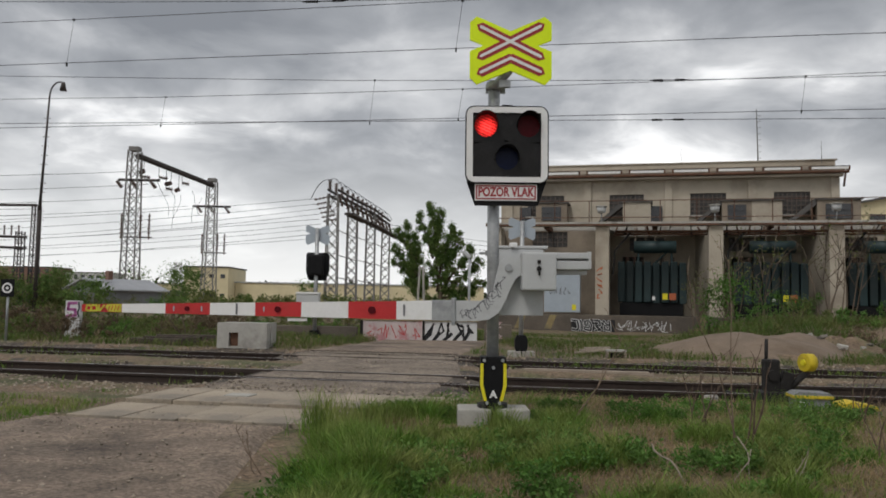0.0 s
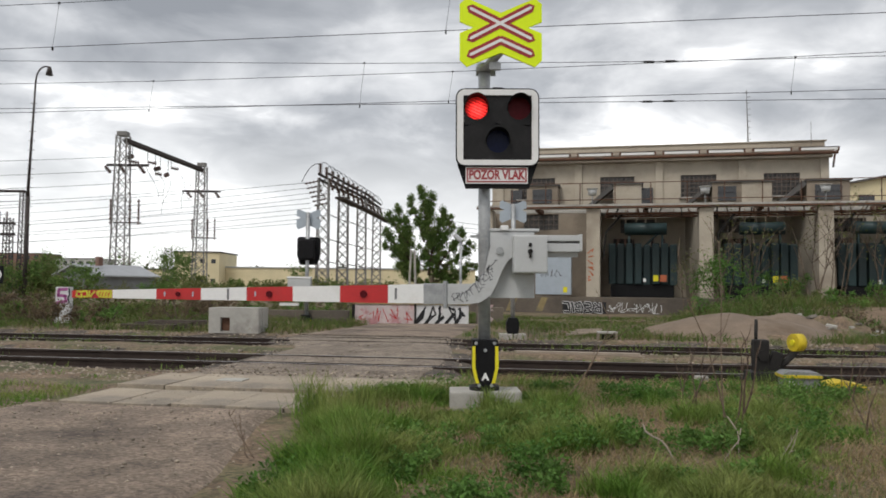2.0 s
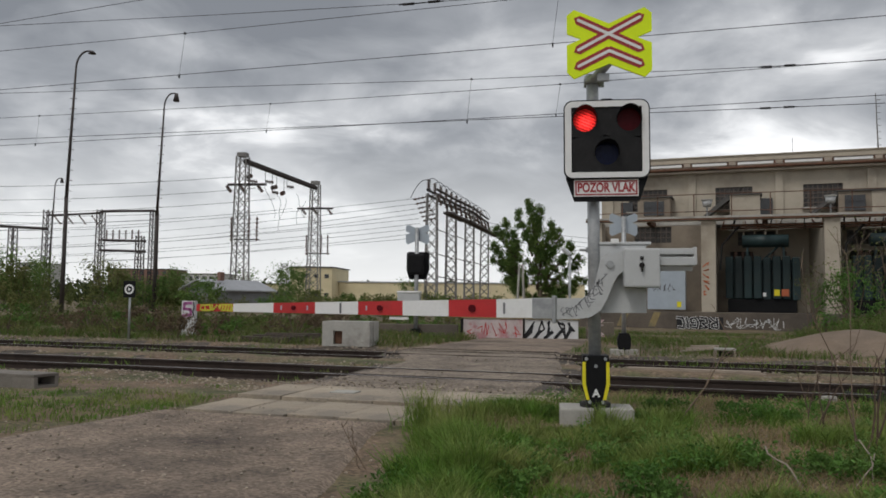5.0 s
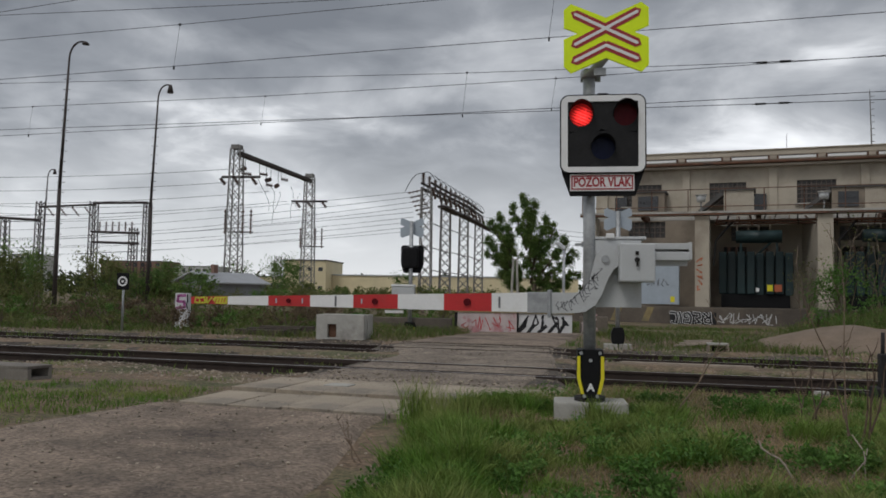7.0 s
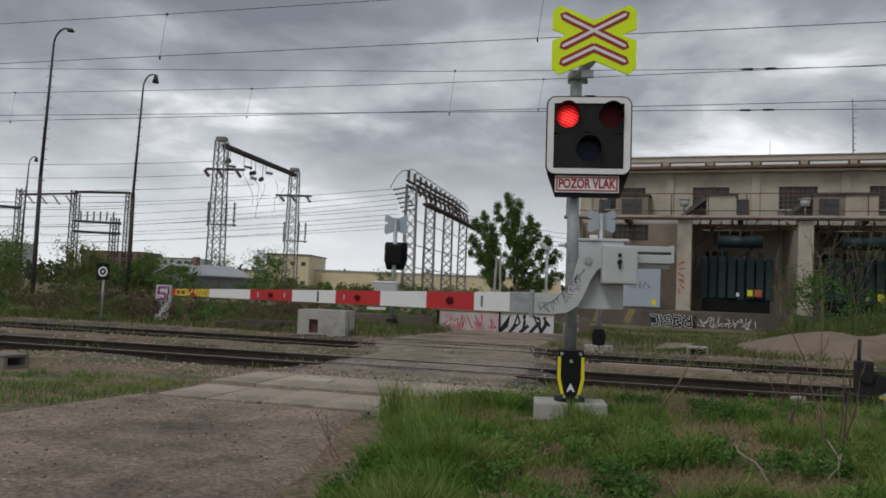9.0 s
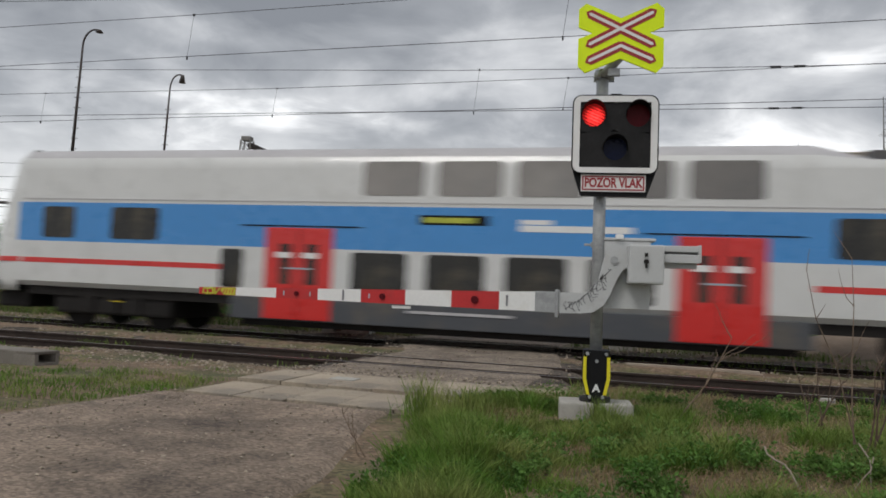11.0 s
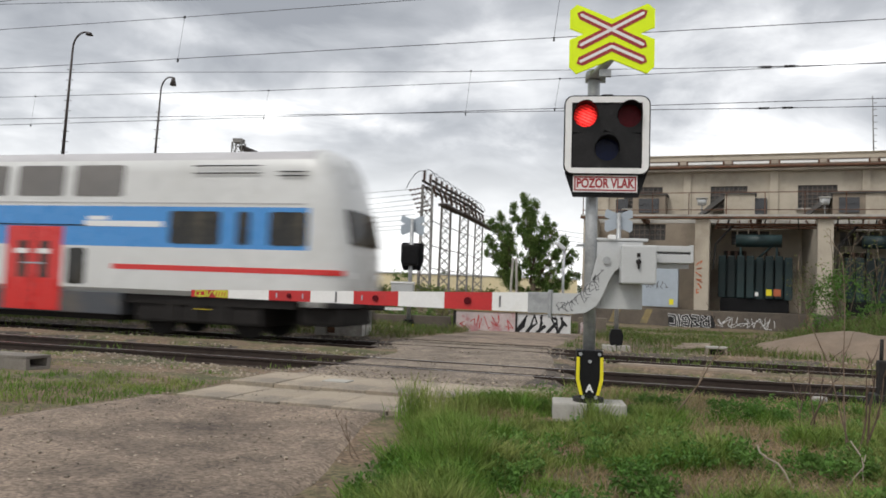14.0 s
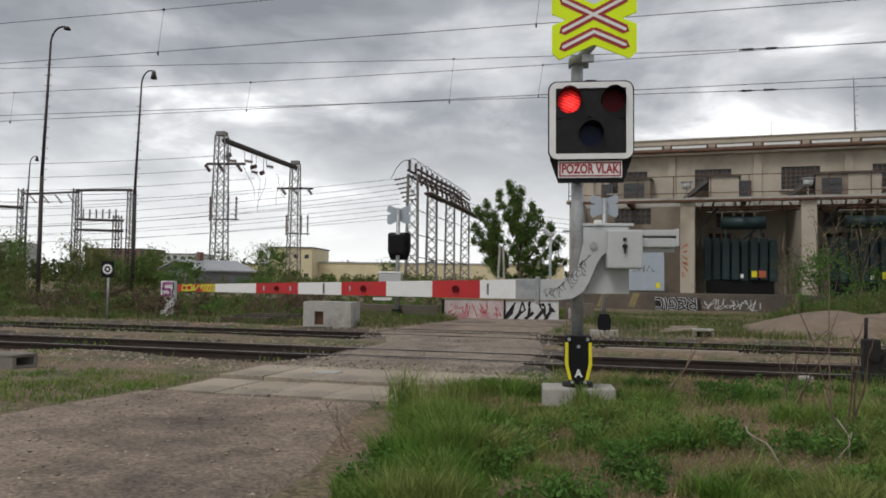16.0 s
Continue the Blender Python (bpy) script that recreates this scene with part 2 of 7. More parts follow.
M = {
    "soil": material("soil_with_dry_grass", (0.18, 0.128, 0.085), 0.95, 0, 0.35, 1.6, 25, 1.0, 18, (0.10, 0.10, 0.045), 0.7, 0.46, 0.6, speck=0.4, speck_scale=26),
    "road": material("dusty_asphalt", (0.245, 0.19, 0.145), 0.95, 0, 0.26, 1.7, 30, 1.0, 34, (0.085, 0.067, 0.054), 0.55, 0.47, 0.68, speck=0.38, speck_scale=42),
    "ballast": material("ballast_gravel", (0.10, 0.082, 0.066), 0.95, 0, 0.35, 6, 30, 1.0, 22, (0.05, 0.042, 0.035), 0.9, speck=0.5, speck_scale=24),
    "dirt": material("packed_gravelly_dirt", (0.24, 0.197, 0.154), 0.95, 0, 0.3, 2, 30, 1.0, 26, (0.15, 0.12, 0.095), 0.8, 0.45, 0.65, speck=0.45, speck_scale=28),
    "stone": material("ballast_stone", (0.28, 0.235, 0.185), 0.9, 0, 0.25, 10, 60, 0.3, 60, island=0.45),
    "slab": material("worn_concrete_slab", (0.40, 0.335, 0.255), 0.92, 0, 0.25, 2.2, 50, 0.4, 45, (0.22, 0.19, 0.155), 1.2, 0.45, 0.62, each=0.1),
    "concrete": material("weathered_concrete", (0.40, 0.385, 0.35), 0.9, 0, 0.14, 3, 45, 0.3, 40, (0.25, 0.235, 0.21), 1.1, 0.5, 0.68),
    "plaster": material("dirty_cream_render", (0.44, 0.39, 0.315), 0.92, 0, 0.1, 1.2, 20, 0.2, 30, (0.31, 0.265, 0.21), 0.35, 0.47, 0.66),
    "plaster_dark": material("blotchy_brown_render", (0.27, 0.225, 0.175), 0.93, 0, 0.16, 1.0, 18, 0.25, 25, (0.17, 0.14, 0.11), 0.4, 0.45, 0.65),
    "rail": material("rusty_rail_side", (0.045, 0.032, 0.026), 0.75, 0.3, 0.3, 5, 60, 0.3, 60),
    "rail_top": material("polished_rail_head", (0.32, 0.30, 0.29), 0.35, 0.9, 0.15, 6, 60, 0.05),
    "sleeper": material("oily_wood_sleeper", (0.07, 0.055, 0.045), 0.9, 0, 0.3, 5, 50, 0.5, 40, each=0.25),
    "galv": material("galvanised_steel", (0.42, 0.43, 0.435), 0.5, 0.55, 0.1, 8, 60, 0.06, 30, (0.32, 0.33, 0.335), 5, 0.45, 0.6),
    "paint_grey": material("light_grey_paint", (0.50, 0.51, 0.51), 0.5, 0, 0.05, 3, 60, 0.05, 40, (0.40, 0.40, 0.395), 3, 0.52, 0.75),
    "paint_white": material("white_paint", (0.78, 0.78, 0.77), 0.5, 0, 0.05, 4, 40, 0.04, 40, (0.66, 0.65, 0.62), 4, 0.52, 0.75),
    "paint_red": material("signal_red_paint", (0.50, 0.028, 0.03), 0.5, 0, 0.1, 4, 40, 0.04, 40, (0.40, 0.035, 0.035), 3),
    "old_concrete": material("old_grey_concrete", (0.21, 0.19, 0.165), 0.92, 0, 0.2, 3, 40, 0.4, 35, (0.13, 0.115, 0.1), 1.2),
    "window_bar": material("weathered_steel_window_bar", (0.13, 0.105, 0.09), 0.8, 0.1, 0.2, 3, 25, 0.1, 30),
    "cable_grey": material("grey_plastic_box", (0.22, 0.225, 0.23), 0.6, 0, 0.15, 5, 30, 0.1, 30),
    "paint_yellow": material("fluorescent_yellow_green", (0.74, 0.93, 0.0), 0.5, 0, 0.04, 4, 40, 0.02, 40),
    "sign_red": material("dark_red_sign_paint", (0.33, 0.03, 0.035), 0.5, 0, 0.05, 4, 40, 0.02),
    "black": material("matt_black_plastic", (0.010, 0.010, 0.011), 0.6, 0, 0.2, 6, 50, 0.1, 40, spec=0.15),
    "faceplate": material("dusty_black_faceplate", (0.017, 0.0165, 0.017), 0.55, 0, 0.25, 7, 50, 0.1, 40, (0.03, 0.03, 0.03), 5, 0.56, 0.75, spec=0.2),
    "lens_dark": material("unlit_red_lens", (0.085, 0.005, 0.009), 0.35, 0, 0.2, 30, 90, 0.2, 50, spec=0.12),
    "lens_blue": material("unlit_white_lens", (0.010, 0.014, 0.045), 0.18, 0, 0.2, 30, 90, 0.2, 50, spec=0.12),
    "lamp_red": glow("glowing_red_lens", (1.0, 0.035, 0.03), 2.4),
    "yellow": material("yellow_paint", (0.62, 0.47, 0.02), 0.6, 0, 0.12, 6, 50, 0.08, 40, (0.42, 0.32, 0.04), 4, 0.5, 0.7),
    "yellow_bright": material("yellow_guard_paint", (0.75, 0.66, 0.02), 0.5, 0, 0.05, 6, 50, 0.03, 40),
    "lime": material("lime_spray_paint", (0.55, 0.56, 0.05), 0.6, 0, 0.2, 9, 50, 0.03, 40, (0.5, 0.42, 0.06), 8),
    "iron": material("black_grimy_iron", (0.02, 0.018, 0.017), 0.7, 0.3, 0.3, 8, 60, 0.3, 50),
    "lattice": material("weathered_grey_lattice_steel", (0.22, 0.215, 0.205), 0.75, 0.1, 0.25, 1.5, 20, 0.1, 30, (0.16, 0.135, 0.12), 0.8),
    "hazard": material("faded_hazard_yellow", (0.28, 0.22, 0.11), 0.9, 0, 0.2, 3, 20, 0.1, 20, (0.2, 0.17, 0.1), 2, 0.45, 0.6),
    # grey pane colour stands in for the sky mirrored in the upper windows
    "glass_upper": material("window_painted_sky_reflection", (0.21, 0.195, 0.18), 0.12, 0.45, 0.12, 0.5, 3, 0, 1, (0.17, 0.165, 0.16), 0.35),
    "dark_steel": material("dark_brown_steel", (0.055, 0.045, 0.042), 0.75, 0.1, 0.25, 1.5, 20, 0.1, 30),
    "wire": material("oxidised_wire", (0.065, 0.065, 0.07), 0.7, 0.2, 0.1, 1, 5, 0),
    "glass": material("dark_window_glass", (0.02, 0.02, 0.022), 0.08, 0, 0.2, 0.6, 3, 0.02, 1, spec=0.7),
    # warm blotches on the dark pane stand in for light inside the cars
    "glass_train": material("tinted_window_painted_interior_light", (0.010, 0.009, 0.007), 0.06, 0, 0.3, 0.6, 3, 0, 1, (0.06, 0.05, 0.032), 0.8, spec=0.35),
    "old_glass": material("dusty_window_glass", (0.06, 0.055, 0.05), 0.3, 0, 0.3, 2, 12, 0.05, 8, each=0.3),
    "roundel": material("pale_blue_vinyl", (0.30, 0.45, 0.68), 0.4, 0, 0.1, 3, 10, 0, 1),
    "led_panel": material("yellow_green_display", (0.42, 0.46, 0.06), 0.5, 0, 0.3, 8, 40, 0, 1, (0.2, 0.25, 0.03), 6),
    "rust": material("rusty_brown_steel", (0.13, 0.065, 0.04), 0.85, 0.1, 0.3, 2.5, 25, 0.3, 30, (0.07, 0.045, 0.035), 1.4),
    "transformer": material("dark_green_transformer_paint", (0.017, 0.036, 0.038), 0.55, 0, 0.25, 2, 20, 0.05, 20, (0.018, 0.03, 0.03), 1.2, each=0.35),
    "roof_grey": material("dark_felt_roof", (0.10, 0.095, 0.09), 0.9, 0, 0.2, 1, 15, 0.2, 20),
    "roof_tin": material("pale_tin_roof", (0.42, 0.43, 0.45), 0.55, 0.3, 0.12, 1, 15, 0.1, 20),
    "shed": material("grey_shed_wall", (0.20, 0.205, 0.21), 0.9, 0, 0.15, 1, 15, 0.1, 20),
    "far_yellow": material("pale_yellow_render", (0.66, 0.575, 0.37), 0.92, 0, 0.08, 0.4, 6, 0.05, 10),
    "far_white": material("pale_panel_wall", (0.55, 0.54, 0.52), 0.9, 0, 0.08, 0.4, 6, 0.05, 10),
    "far_brown": material("brown_brick_far", (0.22, 0.13, 0.10), 0.9, 0, 0.1, 0.4, 6, 0.05, 10),
    "train_white": material("train_white_paint", (0.62, 0.625, 0.615), 0.3, 0, 0.03, 0.5, 4, 0, 1, (0.55, 0.55, 0.53), 0.7, 0.5, 0.75, coat=0.2),
    "train_blue": material("train_blue_paint", (0.055, 0.255, 0.60), 0.3, 0, 0.03, 0.5, 4, 0, 1, coat=0.2),
    "train_red": material("train_red_paint", (0.60, 0.025, 0.022), 0.3, 0, 0.04, 0.6, 4, 0, 1, coat=0.2),
    "train_grey": material("train_dark_grey_paint", (0.07, 0.075, 0.085), 0.45, 0, 0.1, 0.7, 6, 0, 1, (0.11, 0.10, 0.09), 0.9),
    "train_roof": material("train_roof_grey", (0.46, 0.45, 0.46), 0.5, 0, 0.1, 0.7, 6, 0, 1),
    "bogie": material("grimy_bogie_steel", (0.014, 0.012, 0.011), 0.85, 0.05, 0.3, 3, 20, 0.3, 20),
    "bark": material("grey_brown_bark", (0.12, 0.09, 0.065), 0.9, 0, 0.3, 6, 50, 0.6, 30),
    "dead": material("dry_dead_stalk", (0.155, 0.112, 0.08), 0.9, 0, 0.25, 8, 60, 0.2, 40),
    "dead_dark": material("dark_dead_stalk", (0.11, 0.075, 0.055), 0.9, 0, 0.25, 8, 60, 0.2, 40),
    "grass": leaf_material("fresh_green_grass", (0.115, 0.22, 0.033), (0.25, 0.285, 0.085)),
    "dead_brush": leaf_material("brown_dead_brush", (0.15, 0.11, 0.07), (0.21, 0.16, 0.10)),
    "dark_wall": material("dark_stained_wall", (0.15, 0.125, 0.10), 0.93, 0, 0.2, 1.2, 18, 0.3, 25, (0.085, 0.072, 0.06), 0.6, 0.42, 0.62),
    "meadow": leaf_material("rough_meadow_grass", (0.085, 0.15, 0.03), (0.17, 0.18, 0.06)),
    "grass_dry": leaf_material("dry_straw_grass", (0.36, 0.27, 0.155), (0.25, 0.20, 0.10)),
    "weed": leaf_material("broad_green_weed", (0.085, 0.185, 0.035), (0.145, 0.245, 0.06)),
    "leaf": leaf_material("dark_tree_leaf", (0.095, 0.17, 0.042), (0.17, 0.24, 0.065)),
    "leaf_spring": leaf_material("spring_bush_leaf", (0.115, 0.145, 0.042), (0.20, 0.20, 0.075)),
    "leaf_far": leaf_material("far_wood_leaf", (0.05, 0.075, 0.03), (0.085, 0.10, 0.04)),
    "mound": material("bare_clay_mound", (0.20, 0.152, 0.112), 0.95, 0, 0.2, 1.4, 25, 0.7, 16, (0.15, 0.105, 0.07), 0.8, 0.5, 0.68),
    "graffiti_pink": material("pale_graffiti_fill", (0.55, 0.47, 0.46), 0.85, 0, 0.15, 3, 20, 0.05, 20, (0.48, 0.25, 0.26), 2.4, 0.5, 0.6),
    "graffiti_white": material("white_graffiti_paint", (0.62, 0.62, 0.62), 0.85, 0, 0.1, 3, 20, 0.05, 20),
    "graffiti_black": material("black_spray_paint", (0.02, 0.02, 0.022), 0.8, 0, 0.2, 3, 20, 0),
    "graffiti_magenta": material("magenta_spray_paint", (0.42, 0.13, 0.32), 0.8, 0, 0.2, 3, 20, 0),
    "marker": material("faded_grey_marker", (0.17, 0.17, 0.18), 0.7, 0, 0.3, 8, 40, 0),
    "orange": material("orange_spray_paint", (0.46, 0.13, 0.06), 0.8, 0, 0.2, 3, 20, 0),
    "wood_old": material("weathered_plank", (0.30, 0.25, 0.20), 0.9, 0, 0.2, 3, 40, 0.3, 30),
    "lilac": material("pale_blue_sign_back", (0.40, 0.45, 0.50), 0.5, 0.3, 0.06, 3, 30, 0.03),
    "ceramic": material("brown_insulator", (0.09, 0.05, 0.035), 0.3, 0, 0.2, 5, 30, 0),
}

# ---------------------------------------------------------------- building blocks


def thing(name, m, label, category, group="", kind=""):
    ob = new(name)
    ob.empty_display_size = 0.3
    ob.matrix_world = m
    return tagged(ob, label, category, group, kind)


def mesh_of(name, bm, *mats):
    me = bpy.data.meshes.new(name)
    bm.normal_update()
    bm.to_mesh(me)
    bm.free()
    for k in mats:
        me.materials.append(M[k])
    return me


def part(name, bm, mat, parent, label="", m=None):
    ob = new(name, mesh_of(name, bm, *([mat] if isinstance(mat, str) else mat)))
    ob.parent = parent
    if m is not None:
        ob.matrix_local = m
    return tagged(ob, label)


def shared(name, me, parent, m):
    ob = new(name, me)
    ob.parent = parent
    ob.matrix_local = m
    return ob


def solid(name, bm, mat, label, category, m=None, group="", kind=""):
    ob = new(name, mesh_of(name, bm, *([mat] if isinstance(mat, str) else mat)))
    if m is not None:
        ob.matrix_world = m
    return tagged(ob, label, category, group, kind)


def box(bm, c, size, rot=None, bevel=0.0, mat=0):
    made = bmesh.ops.create_cube(bm, size=1.0)["verts"]
    m = Matrix.Translation(c) @ (rot or Matrix()) @ Matrix.Diagonal((*size, 1))
    bmesh.ops.transform(bm, matrix=m, verts=made)
    faces = {f for v in made for f in v.link_faces}
    for f in faces:
        f.material_index = mat
    if bevel:
        edges = {e for f in faces for e in f.edges}
        bmesh.ops.bevel(bm, geom=list(edges), offset=bevel, segments=2, affect="EDGES", profile=0.6)
    return bm


def cube(c, size, bevel=0.0, rot=None):
    return box(bmesh.new(), c, size, rot, bevel)


def tube(bm, a, b, r, r2=None, seg=10, mat=0, caps=True):
    a, b = Vector(a), Vector(b)
    d = b - a
    if d.length < 1e-6:
        return bm
    q = d.to_track_quat("Z", "Y").to_matrix().to_4x4()
    made = bmesh.ops.create_cone(bm, cap_ends=caps, segments=seg, radius1=r, radius2=r if r2 is None else r2, depth=d.length)["verts"]
    bmesh.ops.transform(bm, matrix=Matrix.Translation((a + b) / 2) @ q, verts=made)
    for f in {f for v in made for f in v.link_faces}:
        f.material_index = mat
        f.smooth = seg > 6 and len(f.verts) == 4
    return bm


def sweep(bm, pts, r, seg=5):
    """One connected tube along a line of points."""
    pts = [Vector(p) for p in pts]
    rings = []
    for i, p in enumerate(pts):
        d = (pts[min(i + 1, len(pts) - 1)] - pts[max(i - 1, 0)]).normalized()
        q = d.to_track_quat("Z", "Y").to_matrix()
        rings.append([bm.verts.new(p + q @ Vector((r * math.cos(6.28319 * k / seg), r * math.sin(6.28319 * k / seg), 0))) for k in range(seg)])
    for a, b in zip(rings, rings[1:]):
        for k in range(seg):
            bm.faces.new((a[k], a[(k + 1) % seg], b[(k + 1) % seg], b[k])).smooth = True
    return bm


def rod(a, b, r, r2=None, seg=10):
    return tube(bmesh.new(), a, b, r, r2, seg)


def prism(bm, outline, y0, y1, mat=0):
    """An outline in x and z, drawn out from y0 to y1."""
    front = [bm.verts.new((x, y0, z)) for x, z in outline]
    back = [bm.verts.new((x, y1, z)) for x, z in outline]
    n = len(outline)
    faces = [bm.faces.new(front), bm.faces.new(back[::-1])]
    for i in range(n):
        j = (i + 1) % n
        faces.append(bm.faces.new((front[j], front[i], back[i], back[j])))
    for f in faces:
        f.material_index = mat
    bmesh.ops.recalc_face_normals(bm, faces=faces)
    return bm


def plate(outline, y0, y1):
    return prism(bmesh.new(), outline, y0, y1)


def round_rect(x0, z0, x1, z1, r, seg=5):
    pts = []
    for cx, cz, a0 in ((x1 - r, z1 - r, 0), (x0 + r, z1 - r, 90), (x0 + r, z0 + r, 180), (x1 - r, z0 + r, 270)):
        for i in range(seg + 1):
            a = radians(a0 + 90 * i / seg)
            pts.append((cx + r * math.cos(a), cz + r * math.sin(a)))
    return pts


def disc(cx, cz, r, seg=28):
    return [(cx + r * math.cos(2 * math.pi * i / seg), cz + r * math.sin(2 * math.pi * i / seg)) for i in range(seg)]


def ring_plate(outer, inner, y0, y1):
    """A plate between two outlines of the same number of points."""
    bm = bmesh.new()
    n = len(outer)
    rows = [[bm.verts.new((x, y, z)) for x, z in o] for o in (outer, inner) for y in (y0, y1)]
    of, ob_, nf, nb = rows
    for i in range(n):
        j = (i + 1) % n
        bm.faces.new((of[i], of[j], nf[j], nf[i]))
        bm.faces.new((ob_[j], ob_[i], nb[i], nb[j]))
        bm.faces.new((of[j], of[i], ob_[i], ob_[j]))
        bm.faces.new((nf[i], nf[j], nb[j], nb[i]))
    bmesh.ops.recalc_face_normals(bm, faces=bm.faces[:])
    return bm


def stroke(bm, pts, width, y=0.0, depth=0.003):
    """A flat sprayed or painted line in the xz plane."""
    for (x0, z0), (x1, z1) in zip(pts, pts[1:]):
        d = Vector((x1 - x0, z1 - z0))
        if d.length < 1e-5:
            continue
        n = Vector((-d.y, d.x)).normalized() * width / 2
        d = d.normalized() * width * 0.25
        prism(bm, [(x0 - d.x + n.x, z0 - d.y + n.y), (x0 - d.x - n.x, z0 - d.y - n.y), (x1 + d.x - n.x, z1 + d.y - n.y), (x1 + d.x + n.x, z1 + d.y + n.y)], y - depth, y)
    return bm


def lettering(name, text, size, mat, parent, m, stretch=1.0):
    cu = bpy.data.curves.new(name, "FONT")
    cu.body, cu.size, cu.extrude, cu.align_x, cu.align_y, cu.offset = text, size, 0.001, "CENTER", "CENTER", 0.004
    tmp = new("lettering_source", cu)
    me = bpy.data.meshes.new_from_object(tmp.evaluated_get(bpy.context.evaluated_depsgraph_get()))
    bpy.data.objects.remove(tmp)
    me.materials.clear()
    me.materials.append(M[mat])
    return shared(name, me, parent, m @ Matrix.Diagonal((stretch, 1, 1, 1)))


def rigid_mesh(name, verts, faces, mat):
    me = bpy.data.meshes.new(name)
    me.from_pydata(verts, [], faces)
    me.materials.append(M[mat])
    return me


def leaves(rng, centres, count, size, flat=0.0, soft=0.0):
    """Small folded leaves round a set of (centre, radius)."""
    verts, faces = [], []
    for _ in range(count):
        c, r = centres[rng.randrange(len(centres))]
        d = Vector((rng.gauss(0, 1), rng.gauss(0, 1), rng.gauss(0, 1))).normalized() * r * (min(abs(rng.gauss(0, soft)), 1.25) if soft else rng.random() ** 0.45)
        p = Vector(c) + d
        a = Vector((rng.gauss(0, 1), rng.gauss(0, 1), rng.gauss(0, 1) - flat)).normalized()
        b = a.cross(Vector((rng.gauss(0, 1), rng.gauss(0, 1), rng.gauss(0, 1)))).normalized()
        s = size * rng.uniform(0.6, 1.35)
        n = a.cross(b) * s * 0.18
        i = len(verts)
        verts += [p - a * s * 0.5, p + b * s * 0.3 + n, p + a * s * 0.5, p - b * s * 0.3 + n]
        faces += [(i, i + 1, i + 2), (i, i + 2, i + 3)]
    return [tuple(v) for v in verts], faces


TRACK = pose(0, 0, 0, 0, 0, -8.5)
FACADE = pose(0, 0, 0, 0, 0, -14) @ Matrix.Translation((-0.14, 43.17, 0))

# ---------------------------------------------------------------- ground


def smooth(a, b, x):
    t = min(max((x - a) / (b - a), 0), 1)
    return t * t * (3 - 2 * t)


def track_xy(x, y):
    v = TRACK.inverted() @ Vector((x, y, 0))
    return v.x, v.y


def road_edges(n):
    """Left and right edge of the road, along the track, at the distance n across it."""
    left = -5.9 + 0.5 * smooth(5, 9, n) - 1.3 * smooth(15, 19, n) + 0.5 * smooth(19, 25, n)
    right = -1.95 - 0.6 * smooth(4.5, 7.4, n) + 0.9 * smooth(8.2, 10.5, n) - 0.7 * smooth(14, 20, n)
    if n < 5:
        left -= (5 - n) * 0.25
    return left, right


def bend(s):
    """The near track swings towards the points."""
    return 0.011 * max(0, min(s, 8)) ** 2 + 0.176 * max(0, s - 8)


def height(x, y):
    s, n = track_xy(x, y)
    h = -0.03
    for c in (13.1 + bend(s), 18.26):
        h = min(h, -0.03 - 0.19 * (1 - smooth(1.3, 2.1, abs(n - c))))
    l, r = road_edges(n)
    on_road = smooth(l - 0.5, l, s) * (1 - smooth(r, r + 0.5, s)) if n < 26 else 0
    h += (-0.03 - h) * on_road
    h -= 0.33 * math.exp(-((s + 1.1) ** 2 / 1.6 + (n - 22.6) ** 2 / 2.6)) * (1 - on_road)
    bumps = 0.05 * noise.noise(Vector((x * 0.5, y * 0.5, 0))) + 0.02 * noise.noise(Vector((x * 1.7, y * 1.7, 3)))
    if n < 11.5:
        h += (0.09 * smooth(r, r + 0.9, s) * (1 - smooth(9.2, 11.2, n)) + 0.05 * (1 - smooth(l - 1.4, l - 0.2, s))) * (1 - on_road)
    if n > 20.2:
        h += 0.12 * smooth(20.2, 24, n) * (1 - smooth(-9, -6, s)) + 0.22 * smooth(22, 40, n) * (1 - smooth(-30, -12, s))
    # heap of spoil beyond the tracks
    d = math.hypot((s - 5.1) / 2.75, (n - 23.5) / 2.7)
    h += max(0, 1 - d * d) ** 0.9 * (0.62 + 0.16 * noise.noise(Vector((x * 0.8, y * 0.8, 7))))
    d = math.hypot((s - 7.9) / 2.2, (n - 25.0) / 2.0)
    h += max(0, 1 - d * d) * (0.32 + 0.5 * noise.noise(Vector((x * 1.3, y * 1.3, 5))))
    # raised bank in front of the transformer bays
    h += 0.75 * smooth(4.0, 9.0, s) * smooth(25, 30, n) * (1 - smooth(36, 40, n))
    far = 1 - smooth(40, 90, math.hypot(x, y))
    return h * far - 0.03 * (1 - far) + bumps * (1 - on_road) * far


def axis(limit, near, fine, grow=1.22):
    v, out = 0.0, []
    step = fine
    while v < limit:
        out.append(v)
        if v > near:
            step *= grow
        v += step
    return out + [limit]


